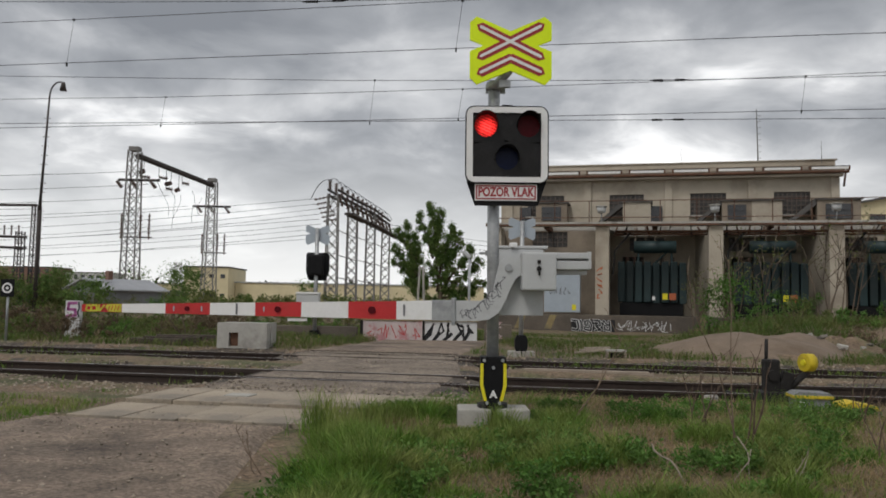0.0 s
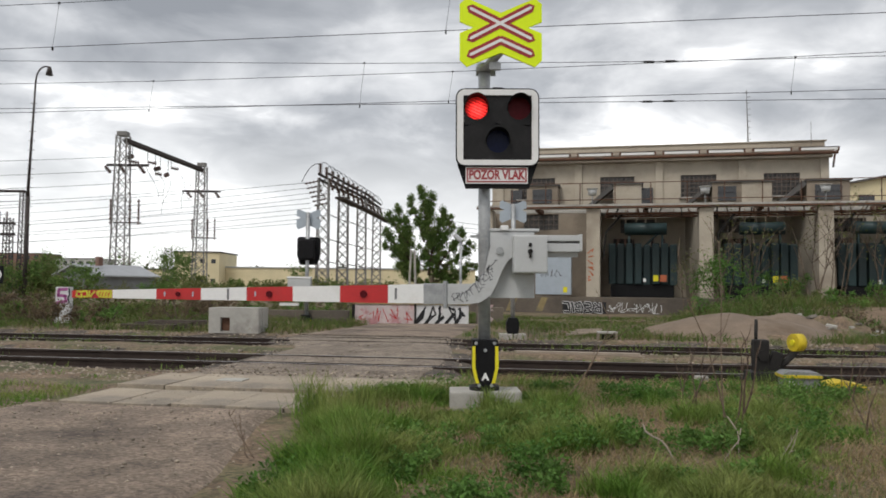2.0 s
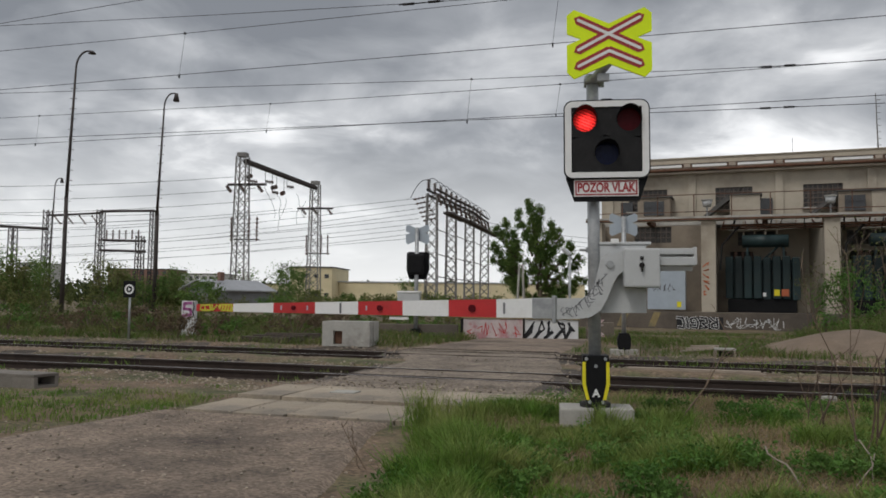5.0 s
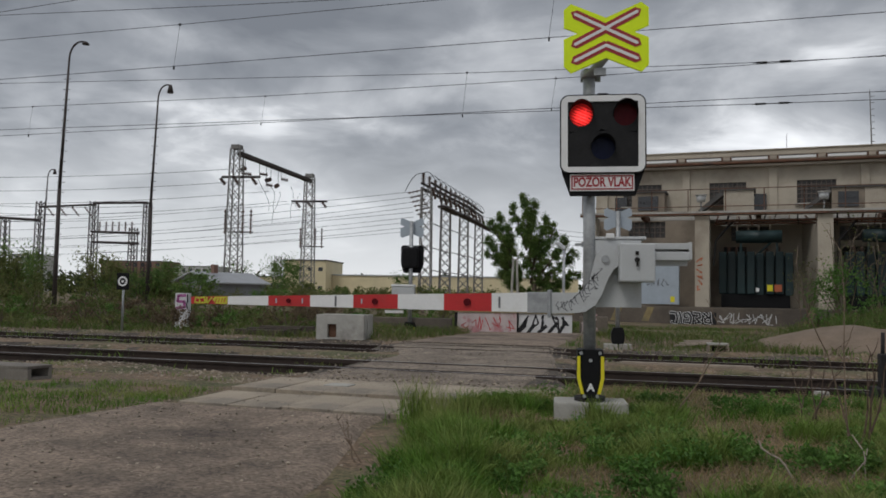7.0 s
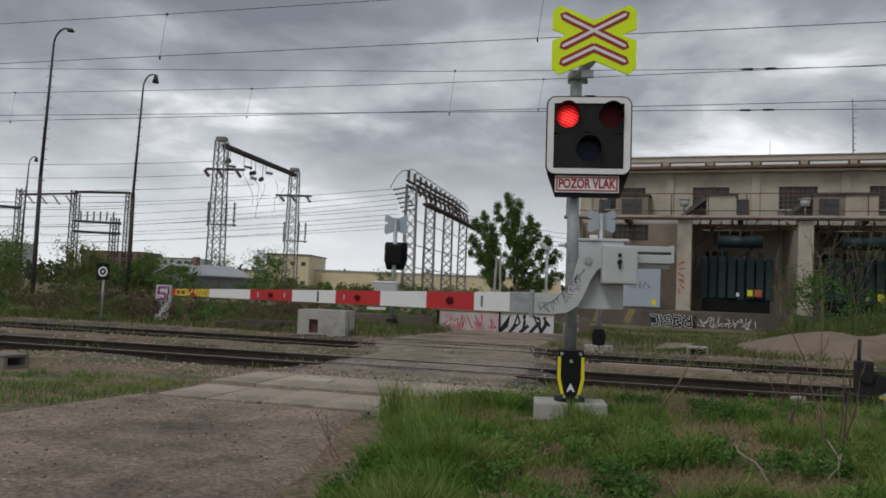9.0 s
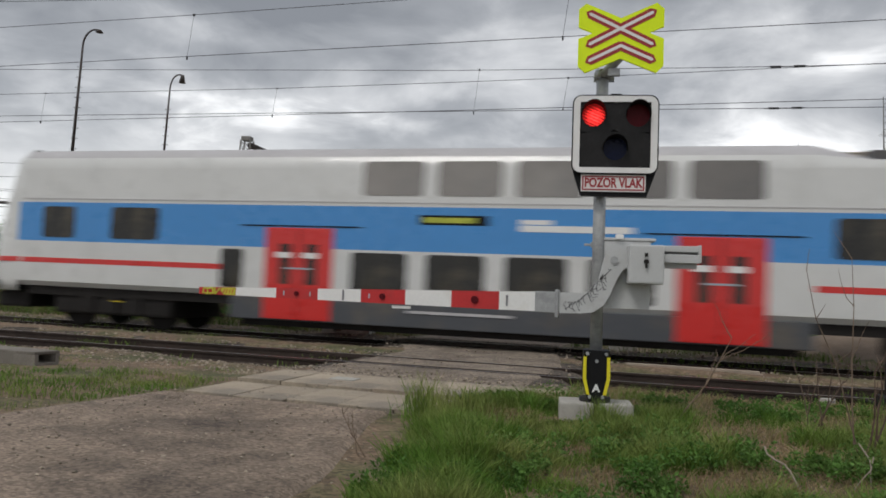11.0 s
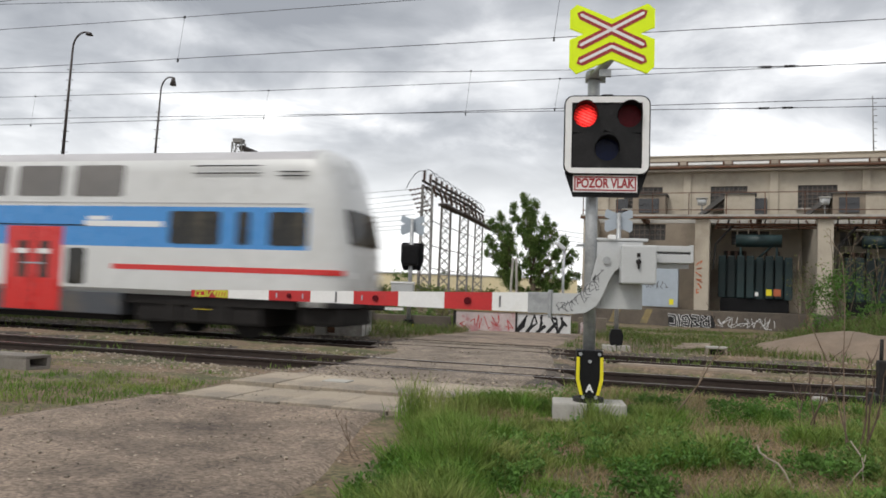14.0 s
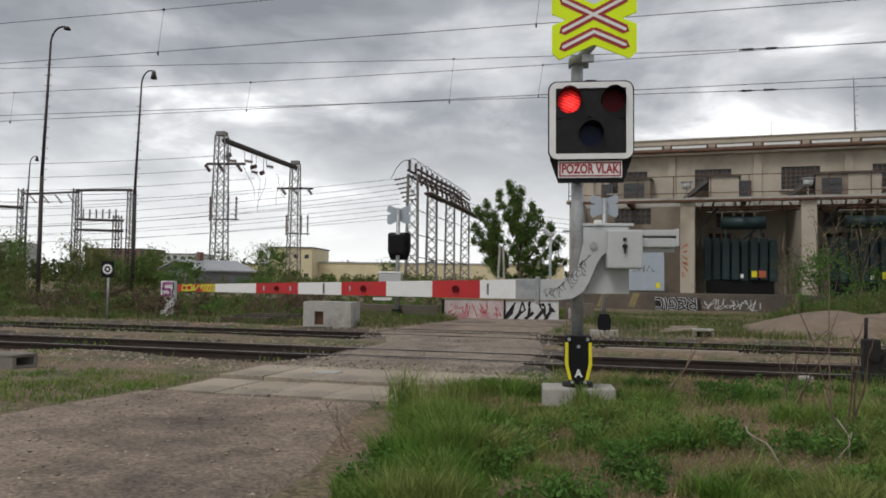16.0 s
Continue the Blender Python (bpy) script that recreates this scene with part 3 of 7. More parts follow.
def build_ground():
    right, ahead = axis(3000, 15, 0.3), axis(3500, 32, 0.3)
    xs = [-v for v in right[:0:-1]] + right
    ys = [-v for v in axis(400, 6, 0.6, 1.5)[:0:-1]] + ahead
    verts = [(x, y, height(x, y)) for y in ys for x in xs]
    w = len(xs)
    faces = [(j * w + i, j * w + i + 1, (j + 1) * w + i + 1, (j + 1) * w + i) for j in range(len(ys) - 1) for i in range(w - 1)]
    me = rigid_mesh("ground", verts, faces, "soil")
    me.materials.append(M["mound"])
    me.materials.append(M["ballast"])
    for p in me.polygons:
        p.use_smooth = True
        s, n = track_xy(p.center.x, p.center.y)
        if 1.8 < s < 10.6 and 20.4 < n < 27 and math.hypot((s - 5.1) / 2.75, (n - 23.5) / 2.7) < 0.98 + 0.1 * noise.noise(Vector((s * 1.5, n * 1.5, 6))):
            p.material_index = 1
        if min(abs(n - 13.1 - bend(s)), abs(n - 18.26)) < 1.8 + 0.4 * noise.noise(Vector((s * 0.8, n, 3))):
            p.material_index = 2
    return tagged(new("ground", me), "trampled soil with patchy grass around the railway", "ground", kind="structure")


build_ground()


def strip(name, n0, n1, step, edges, lift, mat, label, category):
    """A sheet laid on the ground, between edges(n) along the track."""
    verts, faces = [], []
    k, cols = 0, 14
    n = n0
    while n <= n1 + 1e-6:
        l, r = edges(n)
        for i in range(cols + 1):
            s = l + (r - l) * i / cols
            wob = 0.12 * noise.noise(Vector((s, n * 0.9, 5))) if i in (0, cols) else 0
            p = TRACK @ Vector((s + wob, n, 0))
            crown = lift + 0.012 * noise.noise(Vector((p.x * 0.9, p.y * 0.9, 2)))
            verts.append((p.x, p.y, crown - (0.16 if i in (0, cols) else 0)))
        k += 1
        n += step
    w = cols + 1
    faces = [(j * w + i, j * w + i + 1, (j + 1) * w + i + 1, (j + 1) * w + i) for j in range(k - 1) for i in range(cols)]
    me = rigid_mesh(name, verts, faces, mat)
    for p in me.polygons:
        p.use_smooth = True
    return tagged(new(name, me), label, category, kind="structure")


road_near = strip("road", -14, 7.8, 0.3, road_edges, 0.012, "road", "dusty worn asphalt track leading to the crossing", "road")
road_far = strip("road", 19.6, 27.5, 0.3, road_edges, 0.012, "road", "dusty asphalt track beyond the railway", "road")
strip("road", 10.3, 19.7, 0.3, road_edges, -0.008, "dirt", "packed dirt filling between the crossing rails", "road")


def build_tracks():
    rng = random.Random(5)
    sleeper = mesh_of("sleeper", cube((0, 0, 0), (0.26, 2.5, 0.14), 0.012), "sleeper")
    for c, label in ((13.1, "ballasted railway track with dark rusty rails"), (18.26, "main railway track on dirty ballast with polished rail heads")):
        t = thing("railway_track", TRACK @ Matrix.Translation((0, c, 0 if c < 15 else -0.07)), label, "railway track", kind="structure")
        for side in (-0.753, 0.753):
            bm = bmesh.new()
            near = c < 15
            for i in range(65 if near else 26):
                step = 2.0 if near else 10.0
                x0 = -100 + i * step if near else -130 + i * step
                if near and x0 > 14:
                    break
                prof = [(-0.07, -0.17), (0.07, -0.17), (0.07, -0.15), (0.012, -0.13), (0.012, -0.045), (0.036, -0.035), (0.036, -0.004), (0.03, 0), (-0.03, 0), (-0.036, -0.004), (-0.036, -0.035), (-0.012, -0.045), (-0.012, -0.13), (-0.07, -0.15)]
                d0, d1 = (bend(x0), bend(x0 + step)) if near else (0, 0)
                a = [bm.verts.new((x0, side + y + d0, z)) for y, z in prof]
                b = [bm.verts.new((x0 + step, side + y + d1, z)) for y, z in prof]
                for k in range(14):
                    f = bm.faces.new((a[k], b[k], b[(k + 1) % 14], a[(k + 1) % 14]))
                    f.material_index = 1 if k == 7 else 0
            part("rail", bm, ("rail", "rail_top"), t)
        for i in range(150):
            x = -45 + i * 0.6
            if -6.6 < x < -1.5 or (c < 15 and x > 14):
                continue
            off = bend(x) if c < 15 else 0
            shared("sleeper", sleeper, t, Matrix.Translation((x + rng.uniform(-0.03, 0.03), off + rng.uniform(-0.05, 0.05), -0.265)) @ pose(0, 0, 0, 0, 0, rng.uniform(-1, 1)))
    # guard rails and flange-way boards in the crossing
    g = thing("crossing_guard_rail", TRACK @ Matrix.Translation((-4.0, 13.1, 0)), "worn steel guard rails bedded in the level crossing", "guard rail", kind="structure")
    for y in (-0.62, 0.62, 4.54, 5.78):
        part("bar", cube((0, y, -0.03), (4.8, 0.05, 0.07), 0.008), "rail", g)


build_tracks()


def build_ballast():
    rng = random.Random(8)
    for c in (13.1, 18.26):
        verts, faces = [], []
        for _ in range(9000):
            s = rng.uniform(-24, 16)
            across = rng.uniform(-2.2, 2.2)
            n = c + across + (bend(s) if c < 15 else 0)
            l, r = road_edges(n)
            on = l - 0.1 < s < r + 0.2
            if on and (rng.random() < 0.55 or abs(abs(across) - 0.75) < 0.16):
                continue
            p = TRACK @ Vector((s, n, 0))
            z = -0.225 + 0.17 * smooth(1.4, 2.0, abs(across)) + rng.uniform(-0.02, 0.02)
            if on:
                z = -0.01 + rng.uniform(-0.02, 0.008)
            a = rng.uniform(0.02, 0.052) * (0.7 if on else 1)
            i = len(verts)
            for k in range(6):
                d = Vector(((1, 0, 0), (-1, 0, 0), (0, 1, 0), (0, -1, 0), (0, 0, 1), (0, 0, -1))[k]) * a * rng.uniform(0.6, 1.3)
                d.rotate(Euler((p.x * 7, p.y * 5, s)))
                verts.append((p.x + d.x, p.y + d.y, z + d.z * 0.8))
            faces += [(i + u, i + v, i + w) for u, v, w in ((0, 2, 4), (2, 1, 4), (1, 3, 4), (3, 0, 4), (2, 0, 5), (1, 2, 5), (3, 1, 5), (0, 3, 5))]
        tagged(new("ballast", rigid_mesh("ballast", verts, faces, "stone")), "loose grey-brown ballast stones along the track", "gravel", kind="stuff")
    # pebbles scattered on the road and verge
    verts, faces = [], []
    for _ in range(12000):
        s, n = rng.uniform(-13, 7), 4.0 + 7.6 * rng.random() ** 0.8
        p = TRACK @ Vector((s, n, 0))
        l, r = road_edges(n)
        if l < s < r and rng.random() < 0.5 or s < l and n < 9.8 and rng.random() < 0.75 or s > r and n < 9.6 and rng.random() < 0.7:
            continue
        z = (0.015 if l < s < r else height(p.x, p.y)) + 0.004
        a = rng.uniform(0.006, 0.022) * (1.7 if n > 10 else 1)
        i = len(verts)
        for k in range(6):
            d = Vector(((1, 0, 0), (-1, 0, 0), (0, 1, 0), (0, -1, 0), (0, 0, 1), (0, 0, -1))[k]) * a * rng.uniform(0.6, 1.3)
            d.rotate(Euler((0, 0, s * 9)))
            verts.append((p.x + d.x, p.y + d.y, z + d.z * 0.6))
        faces += [(i + u, i + v, i + w) for u, v, w in ((0, 2, 4), (2, 1, 4), (1, 3, 4), (3, 0, 4), (2, 0, 5), (1, 2, 5), (3, 1, 5), (0, 3, 5))]
    tagged(new("pebbles", rigid_mesh("pebbles", verts, faces, "stone")), "small loose pebbles on the road and verge", "gravel", kind="stuff")


build_ballast()


def build_slabs():
    rng = random.Random(3)
    t = thing("crossing_slabs", TRACK, "two rows of worn concrete slabs in front of the rails", "concrete slabs", kind="structure")
    for n0, n1, s0, k in ((7.7, 8.75, -5.15, 7), (9.05, 10.35, -5.3, 8)):
        w = 0.86 * 5 / 7
        for i in range(k):
            me = mesh_of("slab", cube((0, 0, 0), (w - 0.009, n1 - n0, 0.12), 0.007), "slab")
            shared("slab", me, t, Matrix.Translation((s0 + w * (i + 0.5), (n0 + n1) / 2 + rng.uniform(-0.03, 0.03), -0.035 + rng.uniform(-0.004, 0.004))) @ pose(0, 0, 0, rng.uniform(-0.3, 0.3), rng.uniform(-0.4, 0.4), rng.uniform(-0.5, 0.5)))
    part("slab", cube((-4.1, 9.75, 0.03), (0.34, 0.26, 0.02), 0.004), "concrete", t, "pale patch of newer concrete")


build_slabs()

# ---------------------------------------------------------------- the barrier with its signal


def crossbuck(parent, cx, cz, y, scale, front, back, border, bars):
    """St Andrew's cross with a second half cross below: a plate and the framed bars on it."""
    w, a = 0.41 * scale, scale
    out = [(-w, 0.30), (-w + 0.07, 0.355), (0, 0.215), (w - 0.07, 0.355), (w, 0.30), (w, 0.13), (w - 0.14, 0.075), (w, 0.02), (w, -0.235), (w - 0.07, -0.30), (0, -0.165),
           (-w + 0.07, -0.30), (-w, -0.235), (-w, 0.02), (-w + 0.14, 0.075), (-w, 0.13)]
    out = [(cx + x, cz + z * a * 1.06) for x, z in out]
    p = part("crossbuck", plate(out, y - 0.012, y + 0.012), front, parent, back)
    if not bars:
        return p

    def bar(x0, z0, x1, z1, wid, lift, mat, name):
        d = Vector((x1 - x0, z1 - z0))
        n, e = Vector((-d.y, d.x)).normalized() * wid / 2, d.normalized() * wid / 2
        o = [(x0 - e.x, z0 - e.y), (x0 + n.x, z0 + n.y), (x1 + n.x, z1 + n.y), (x1 + e.x, z1 + e.y), (x1 - n.x, z1 - n.y), (x0 - n.x, z0 - n.y)]
        part(name, plate([(cx + u, cz + v * 1.06) for u, v in o], y - 0.012 - lift, y - 0.012), mat, p)

    lines = [(-0.30, 0.255, 0.30, -0.03), (0.30, 0.265, -0.30, -0.03), (-0.30, -0.185, 0.0, -0.045), (0.30, -0.175, 0.0, -0.045)]
    for i, ln in enumerate(lines):
        bar(*ln, 0.088, 0.003 + 0.0004 * i, "sign_red", "red_border")
    for i, ln in enumerate(lines):
        bar(*ln, 0.028, 0.006 + 0.0004 * i, "paint_white", "white_bar")
    return p


def build_barrier():
    b = thing("barrier", pose(0.49, 7.9, 0.05) @ pose(0, 0, 0, 0, -0.5, 0), "grey level crossing barrier with lowered boom and warning signal", "barrier")
    # foundation and foot
    for x in (-0.18, 0.19):
        part("foundation_block", cube((x, 0.02, 0.07), (0.33, 0.42, 0.24), 0.02), "concrete", b, "pale concrete foundation block")
    bm = bmesh.new()
    tube(bm, (0, 0, 0.1), (0, 0, 0.23), 0.15, 0.15, 20)
    part("base_flange", bm, "iron", b)
    out = [(-0.122, 0.69), (0.122, 0.69), (0.126, 0.41), (0.08, 0.23), (-0.08, 0.23), (-0.126, 0.41)]
    foot = part("foot_cover", plate(out, -0.16, 0.13), "black", b, "black cover with yellow guard strips")
    for sx in (-1, 1):
        o = [(sx * 0.126, 0.63), (sx * 0.097, 0.63), (sx * 0.097, 0.42), (sx * 0.062, 0.27), (sx * 0.092, 0.27), (sx * 0.13, 0.42)]
        part("guard_strip", plate(o, -0.175, -0.158), "yellow_bright", foot, "yellow guard strip")
    for x, z in ((-0.09, 0.66), (0.09, 0.66), (0, 0.59), (-0.062, 0.25), (0.062, 0.25)):
        part("bolt", rod((x, -0.185, z), (x, -0.15, z), 0.017, seg=8), "galv", foot)
    lettering("letter", "A", 0.10, "paint_white", foot, pose(0.0, -0.164, 0.33, 90, 0, 0))
    part("pole", rod((0, 0, 0.15), (0, 0, 3.42), 0.06, seg=20), "galv", b)
    bm = rod((0, 0, 3.38), (0, 0, 3.46), 0.078, seg=16)
    box(bm, (0.02, 0.09, 3.42), (0.2, 0.03, 0.09))
    part("pole_clamp", bm, "galv", b)
    bm = rod((0.0, -0.05, 3.40), (0.2, -0.13, 3.62), 0.046, seg=12)
    box(bm, (0.1, -0.1, 3.42), (0.12, 0.04, 0.08), bevel=0.008)
    part("bracket", bm, "galv", b)
    crossbuck(b, 0.155, 3.712, -0.16, 1.0, "paint_yellow", "fluorescent yellow-green warning cross", "sign_red", True)
    # signal head
    x0, x1, z0, z1 = -0.293, 0.533, 2.395, 3.172
    cx = (x0 + x1) / 2
    head = part("signal_head", plate([(x0 + 0.02, z1 - 0.05), (x1 - 0.02, z1 - 0.05), (x1 - 0.02, z0 + 0.02), (x1 - 0.10, z0 - 0.21), (x0 + 0.10, z0 - 0.21), (x0 + 0.02, z0 + 0.02)], -0.16, -0.10), "black", b, "black signal backboard")
    part("frame_edge", ring_plate(round_rect(x0, z0, x1, z1, 0.09), round_rect(x0 + 0.012, z0 + 0.012, x1 - 0.012, z1 - 0.012, 0.08), -0.196, -0.161), "black", head)
    part("white_frame", ring_plate(round_rect(x0 + 0.012, z0 + 0.012, x1 - 0.012, z1 - 0.012, 0.08), round_rect(x0 + 0.075, z0 + 0.065, x1 - 0.075, z1 - 0.07, 0.006), -0.203, -0.162), "paint_white", head, "white reflective frame")
    # faceplate with round openings for the lamps
    lamps = [(-0.088, 2.975), (0.335, 2.975), (0.122, 2.645)]
    fx0, fx1, fz0, fz1 = x0 + 0.07, x1 - 0.07, z0 + 0.06, z1 - 0.065
    cells = [(fx0, 2.81, cx - 0.005, fz1, lamps[0]), (cx - 0.005, 2.81, fx1, fz1, lamps[1]), (fx0, fz0, fx1, 2.81, lamps[2])]
    for u0, w0, u1, w1, (lx, lz) in cells:
        seg = 32
        inner = disc(lx, lz, 0.112, seg)
        outer = []
        for i in range(seg):
            a = 2 * math.pi * i / seg
            dx, dz = math.cos(a), math.sin(a)
            k = min((u1 - lx) / dx if dx > 1e-6 else 1e9, (u0 - lx) / dx if dx < -1e-6 else 1e9, (w1 - lz) / dz if dz > 1e-6 else 1e9, (w0 - lz) / dz if dz < -1e-6 else 1e9)
            outer.append((lx + dx * k, lz + dz * k))
        part("faceplate", ring_plate(outer, inner, -0.186, -0.18), "faceplate", head)
    for i, (lx, lz) in enumerate(lamps):
        part("lens", plate(disc(lx, lz, 0.118), -0.168, -0.163), "lens_dark" if i < 2 else "lens_blue", head, "unlit dark red lens" if i < 2 else "unlit white lens")
        bm = bmesh.new()
        seg = 20
        for j in range(seg):
            a0, a1 = radians(-10 + 200 * j / seg), radians(-10 + 200 * (j + 1) / seg)
            d0, d1 = 0.03 + 0.13 * math.sin(max(radians(0), min(math.pi, a0 * 0.9 + 0.157))), 0.03 + 0.13 * math.sin(max(0, min(math.pi, a1 * 0.9 + 0.157)))
            q = []
            for a, dd in ((a0, d0), (a1, d1)):
                for r in (0.114, 0.12):
                    q.append((bm.verts.new((lx + r * math.cos(a), -0.186, lz + r * math.sin(a))), bm.verts.new((lx + r * math.cos(a), -0.186 - dd, lz + r * math.sin(a)))))
            (i0, i0d), (o0, o0d), (i1, i1d), (o1, o1d) = q
            for f in ((i0, i1, i1d, i0d), (o1, o0, o0d, o1d), (i0d, i1d, o1d, o0d), (i0, o0, o1, i1)):
                bm.faces.new(f)
        part("lamp_hood", bm, "black", head)
    lit = part("lamp_light", plate(disc(0, 0, 0.116), -0.178, -0.171), "lamp_red", head, "glowing red signal light")
    sx0, sx1, sz0, sz1 = -0.195, 0.42, 2.228, 2.392
    sign = part("warning_sign", plate([(sx0, sz0), (sx1, sz0), (sx1, sz1), (sx0, sz1)], -0.172, -0.162), "paint_white", b, "white sign with red letters and border")
    part("border", ring_plate([(sx0 + 0.012, sz0 + 0.012), (sx1 - 0.012, sz0 + 0.012), (sx1 - 0.012, sz1 - 0.012), (sx0 + 0.012, sz1 - 0.012)], [(sx0 + 0.025, sz0 + 0.025), (sx1 - 0.025, sz0 + 0.025), (sx1 - 0.025, sz1 - 0.025), (sx0 + 0.025, sz1 - 0.025)], -0.175, -0.1725), "sign_red", sign)
    lettering("letters", "POZOR VLAK", 0.125, "sign_red", sign, pose((sx0 + sx1) / 2, -0.175, (sz0 + sz1) / 2, 90, 0, 0), 0.72)
    part("photo_cell", cube((0.13, -0.05, 3.19), (0.12, 0.08, 0.05), 0.02), "black", b)
    # machine housing
    out = [(-0.01, 1.76), (0.5, 1.76), (0.5, 1.1), (-0.03, 1.1), (-0.03, 1.3)]
    mach = part("machine_housing", plate(out, -0.02, 0.34), "paint_grey", b, "light grey drive housing")
    part("cover_box", cube((0.435, -0.15, 1.53), (0.33, 0.24, 0.37), 0.018), "paint_grey", mach)
    part("box_lid", cube((0.30, 0.12, 1.78), (0.5, 0.3, 0.03), 0.01), "paint_grey", mach)
    part("knob_lid", cube((0.2, -0.03, 1.8), (0.08, 0.06, 0.05), 0.012), "paint_white", mach)
    bm = cube((0.43, -0.277, 1.62), (0.03, 0.012, 0.035))
    tube(bm, (0.43, -0.285, 1.555), (0.43, -0.268, 1.555), 0.025, seg=10)
    box(bm, (0.43, -0.29, 1.53), (0.018, 0.02, 0.08))
    part("latch", bm, "iron", mach, "dark latch")
    bm = cube((0.77, -0.04, 1.60), (0.38, 0.10, 0.085), 0.008)
    box(bm, (0.765, -0.04, 1.695), (0.38, 0.10, 0.06), bevel=0.008)
    box(bm, (0.955, -0.04, 1.65), (0.03, 0.112, 0.17), bevel=0.006)
    box(bm, (0.77, 0.02, 1.645), (0.38, 0.02, 0.09))
    box(bm, (0.76, 0.03, 1.535), (0.36, 0.08, 0.05))
    part("counterweight_arm", bm, "paint_grey", mach)
    bm = bmesh.new()
    tube(bm, (-0.14, 0.02, 1.72), (0.02, 0.02, 1.72), 0.012, seg=6)
    box(bm, (-0.05, 0.02, 1.72), (0.05, 0.06, 0.05))
    part("clamp_bolt", bm, "galv", mach)
    part("drain_box", cube((0.12, -0.025, 1.18), (0.04, 0.012, 0.09), 0.004), "paint_grey", mach)
    # swan-necked arm that carries the boom
    pts_top = [(-0.39, 1.24), (-0.13, 1.24), (-0.06, 1.27), (0.0, 1.36), (0.03, 1.5), (0.06, 1.62), (0.12, 1.68), (0.2, 1.68), (0.27, 1.66)]
    pts_bot = [(0.27, 1.5), (0.22, 1.46), (0.17, 1.37), (0.11, 1.22), (0.05, 1.12), (-0.05, 1.055), (-0.16, 1.04), (-0.39, 1.035)]
    arm = part("arm", plate(pts_top + pts_bot, -0.12, -0.03), "paint_grey", b, "grey swan-necked arm with scribbled marker tags")
    part("pivot", rod((0.145, -0.14, 1.57), (0.145, -0.1, 1.57), 0.036, seg=14), "galv", arm)
    rng = random.Random(11)
    bm = bmesh.new()
    for k in range(15):
        f = k / 14
        ax, az = -0.30 + 0.40 * f, 1.11 + 0.42 * max(0, f - 0.25) ** 1.2
        sz = 0.055 + 0.045 * f
        loop = [(ax + sz * 0.45 * math.cos(a) + rng.uniform(-0.008, 0.008), az + sz * math.sin(a) * 0.7 + rng.uniform(-0.008, 0.008)) for a in [rng.uniform(0, 2) + j * 0.75 for j in range(rng.randint(4, 7))]]
        stroke(bm, loop, 0.007, -0.1205, 0.0015)
    part("scribble", bm, "marker", arm, "faded marker tag")
    # boom: stripes on a flat tapering beam that leads away over the road
    boom = part("boom", cube((-0.11, 0, 1.14), (0.22, 0.07, 0.205), 0.006), "galv", b, "striped red and white boom", Matrix.Translation((-0.385, -0.075, 0)) @ pose(0, 0, 0, 0, 0, -9))
    part("end_bracket", cube((0.0, -0.02, 1.13), (0.035, 0.1, 0.27), 0.006), "galv", boom)
    x, cols = -0.22, "wrwrwrwr"
    for k, c in enumerate(cols):
        ln = 0.36 if k == 0 else (0.465 if k == 7 else 0.495)
        h0, h1 = 0.200 - 0.0155 * x / -0.5, 0.200 - 0.0155 * (x - ln) / -0.5
        o = [(x, 1.238 - 0.0095 * k), (x - ln, 1.238 - 0.0095 * (k + 1)), (x - ln, 1.238 - 0.0095 * (k + 1) - h1), (x, 1.238 - 0.0095 * k - h0)]
        part("stripe", plate(o, -0.032, 0.03), "paint_white" if c == "w" else "paint_red", boom, "white stripe" if c == "w" else "red stripe")
        zc = 1.238 - 0.0095 * (k + 0.5) - (h0 + h1) / 4
        if c == "r" and k < 7:
            part("boom_light", rod((x - 0.25, -0.05, zc), (x - 0.25, -0.03, zc), 0.04 - 0.003 * k, seg=16), "lens_dark", boom, "dark red boom lamp")
            if k > 2:
                for dx in ((0.09, 0.40) if k > 4 else (0.40,)):
                    part("reflector", cube((x - dx, -0.034, zc), (0.014, 0.006, 0.05)), "lilac", boom)
        elif k in (0, 4):
            part("reflector", cube((x - (0.28 if k == 0 else 0.2), -0.034, zc), (0.02, 0.006, 0.11)), "marker", boom)
        if k == 7:
            part("sprayed_patch", plate([(x - 0.004, zc + 0.043), (x - 0.17, zc + 0.038), (x - 0.19, zc + 0.008), (x - 0.15, zc - 0.036), (x - 0.004, zc - 0.041)], -0.036, -0.032), "lime", boom, "yellow sprayed patch")
            bm = bmesh.new()
            for u, pts in ((0.20, ((0.0, 0.04), (0.05, -0.04))), (0.26, ((0, 0.045), (0, -0.04))), (0.31, ((0.03, 0.04), (-0.02, 0.045), (-0.03, -0.035), (0.02, -0.04))), (0.38, ((-0.03, 0.03), (0.02, 0.045), (0.03, -0.03), (-0.03, -0.045), (-0.03, 0.0)))):
                stroke(bm, [(x - u - du, zc + dz * 0.72) for du, dz in pts], 0.018, -0.037, 0.003)
            part("sprayed_line", bm, "lime", boom, "yellow sprayed strokes")
            bm = bmesh.new()
            for j in range(4):
                stroke(bm, [(x - 0.03 - 0.035 * j, zc + 0.022), (x - 0.045 - 0.035 * j, zc - 0.022)], 0.009, -0.0385, 0.002)
            part("sprayed_line", bm, "paint_red", boom)
        x -= ln
    part("skirt_lug", cube((-1.62, 0, 1.03), (0.2, 0.03, 0.03)), "paint_white", boom)
    return b, lit, lamps


barrier, signal_light, lamp_places = build_barrier()

# ---------------------------------------------------------------- the train
train = []


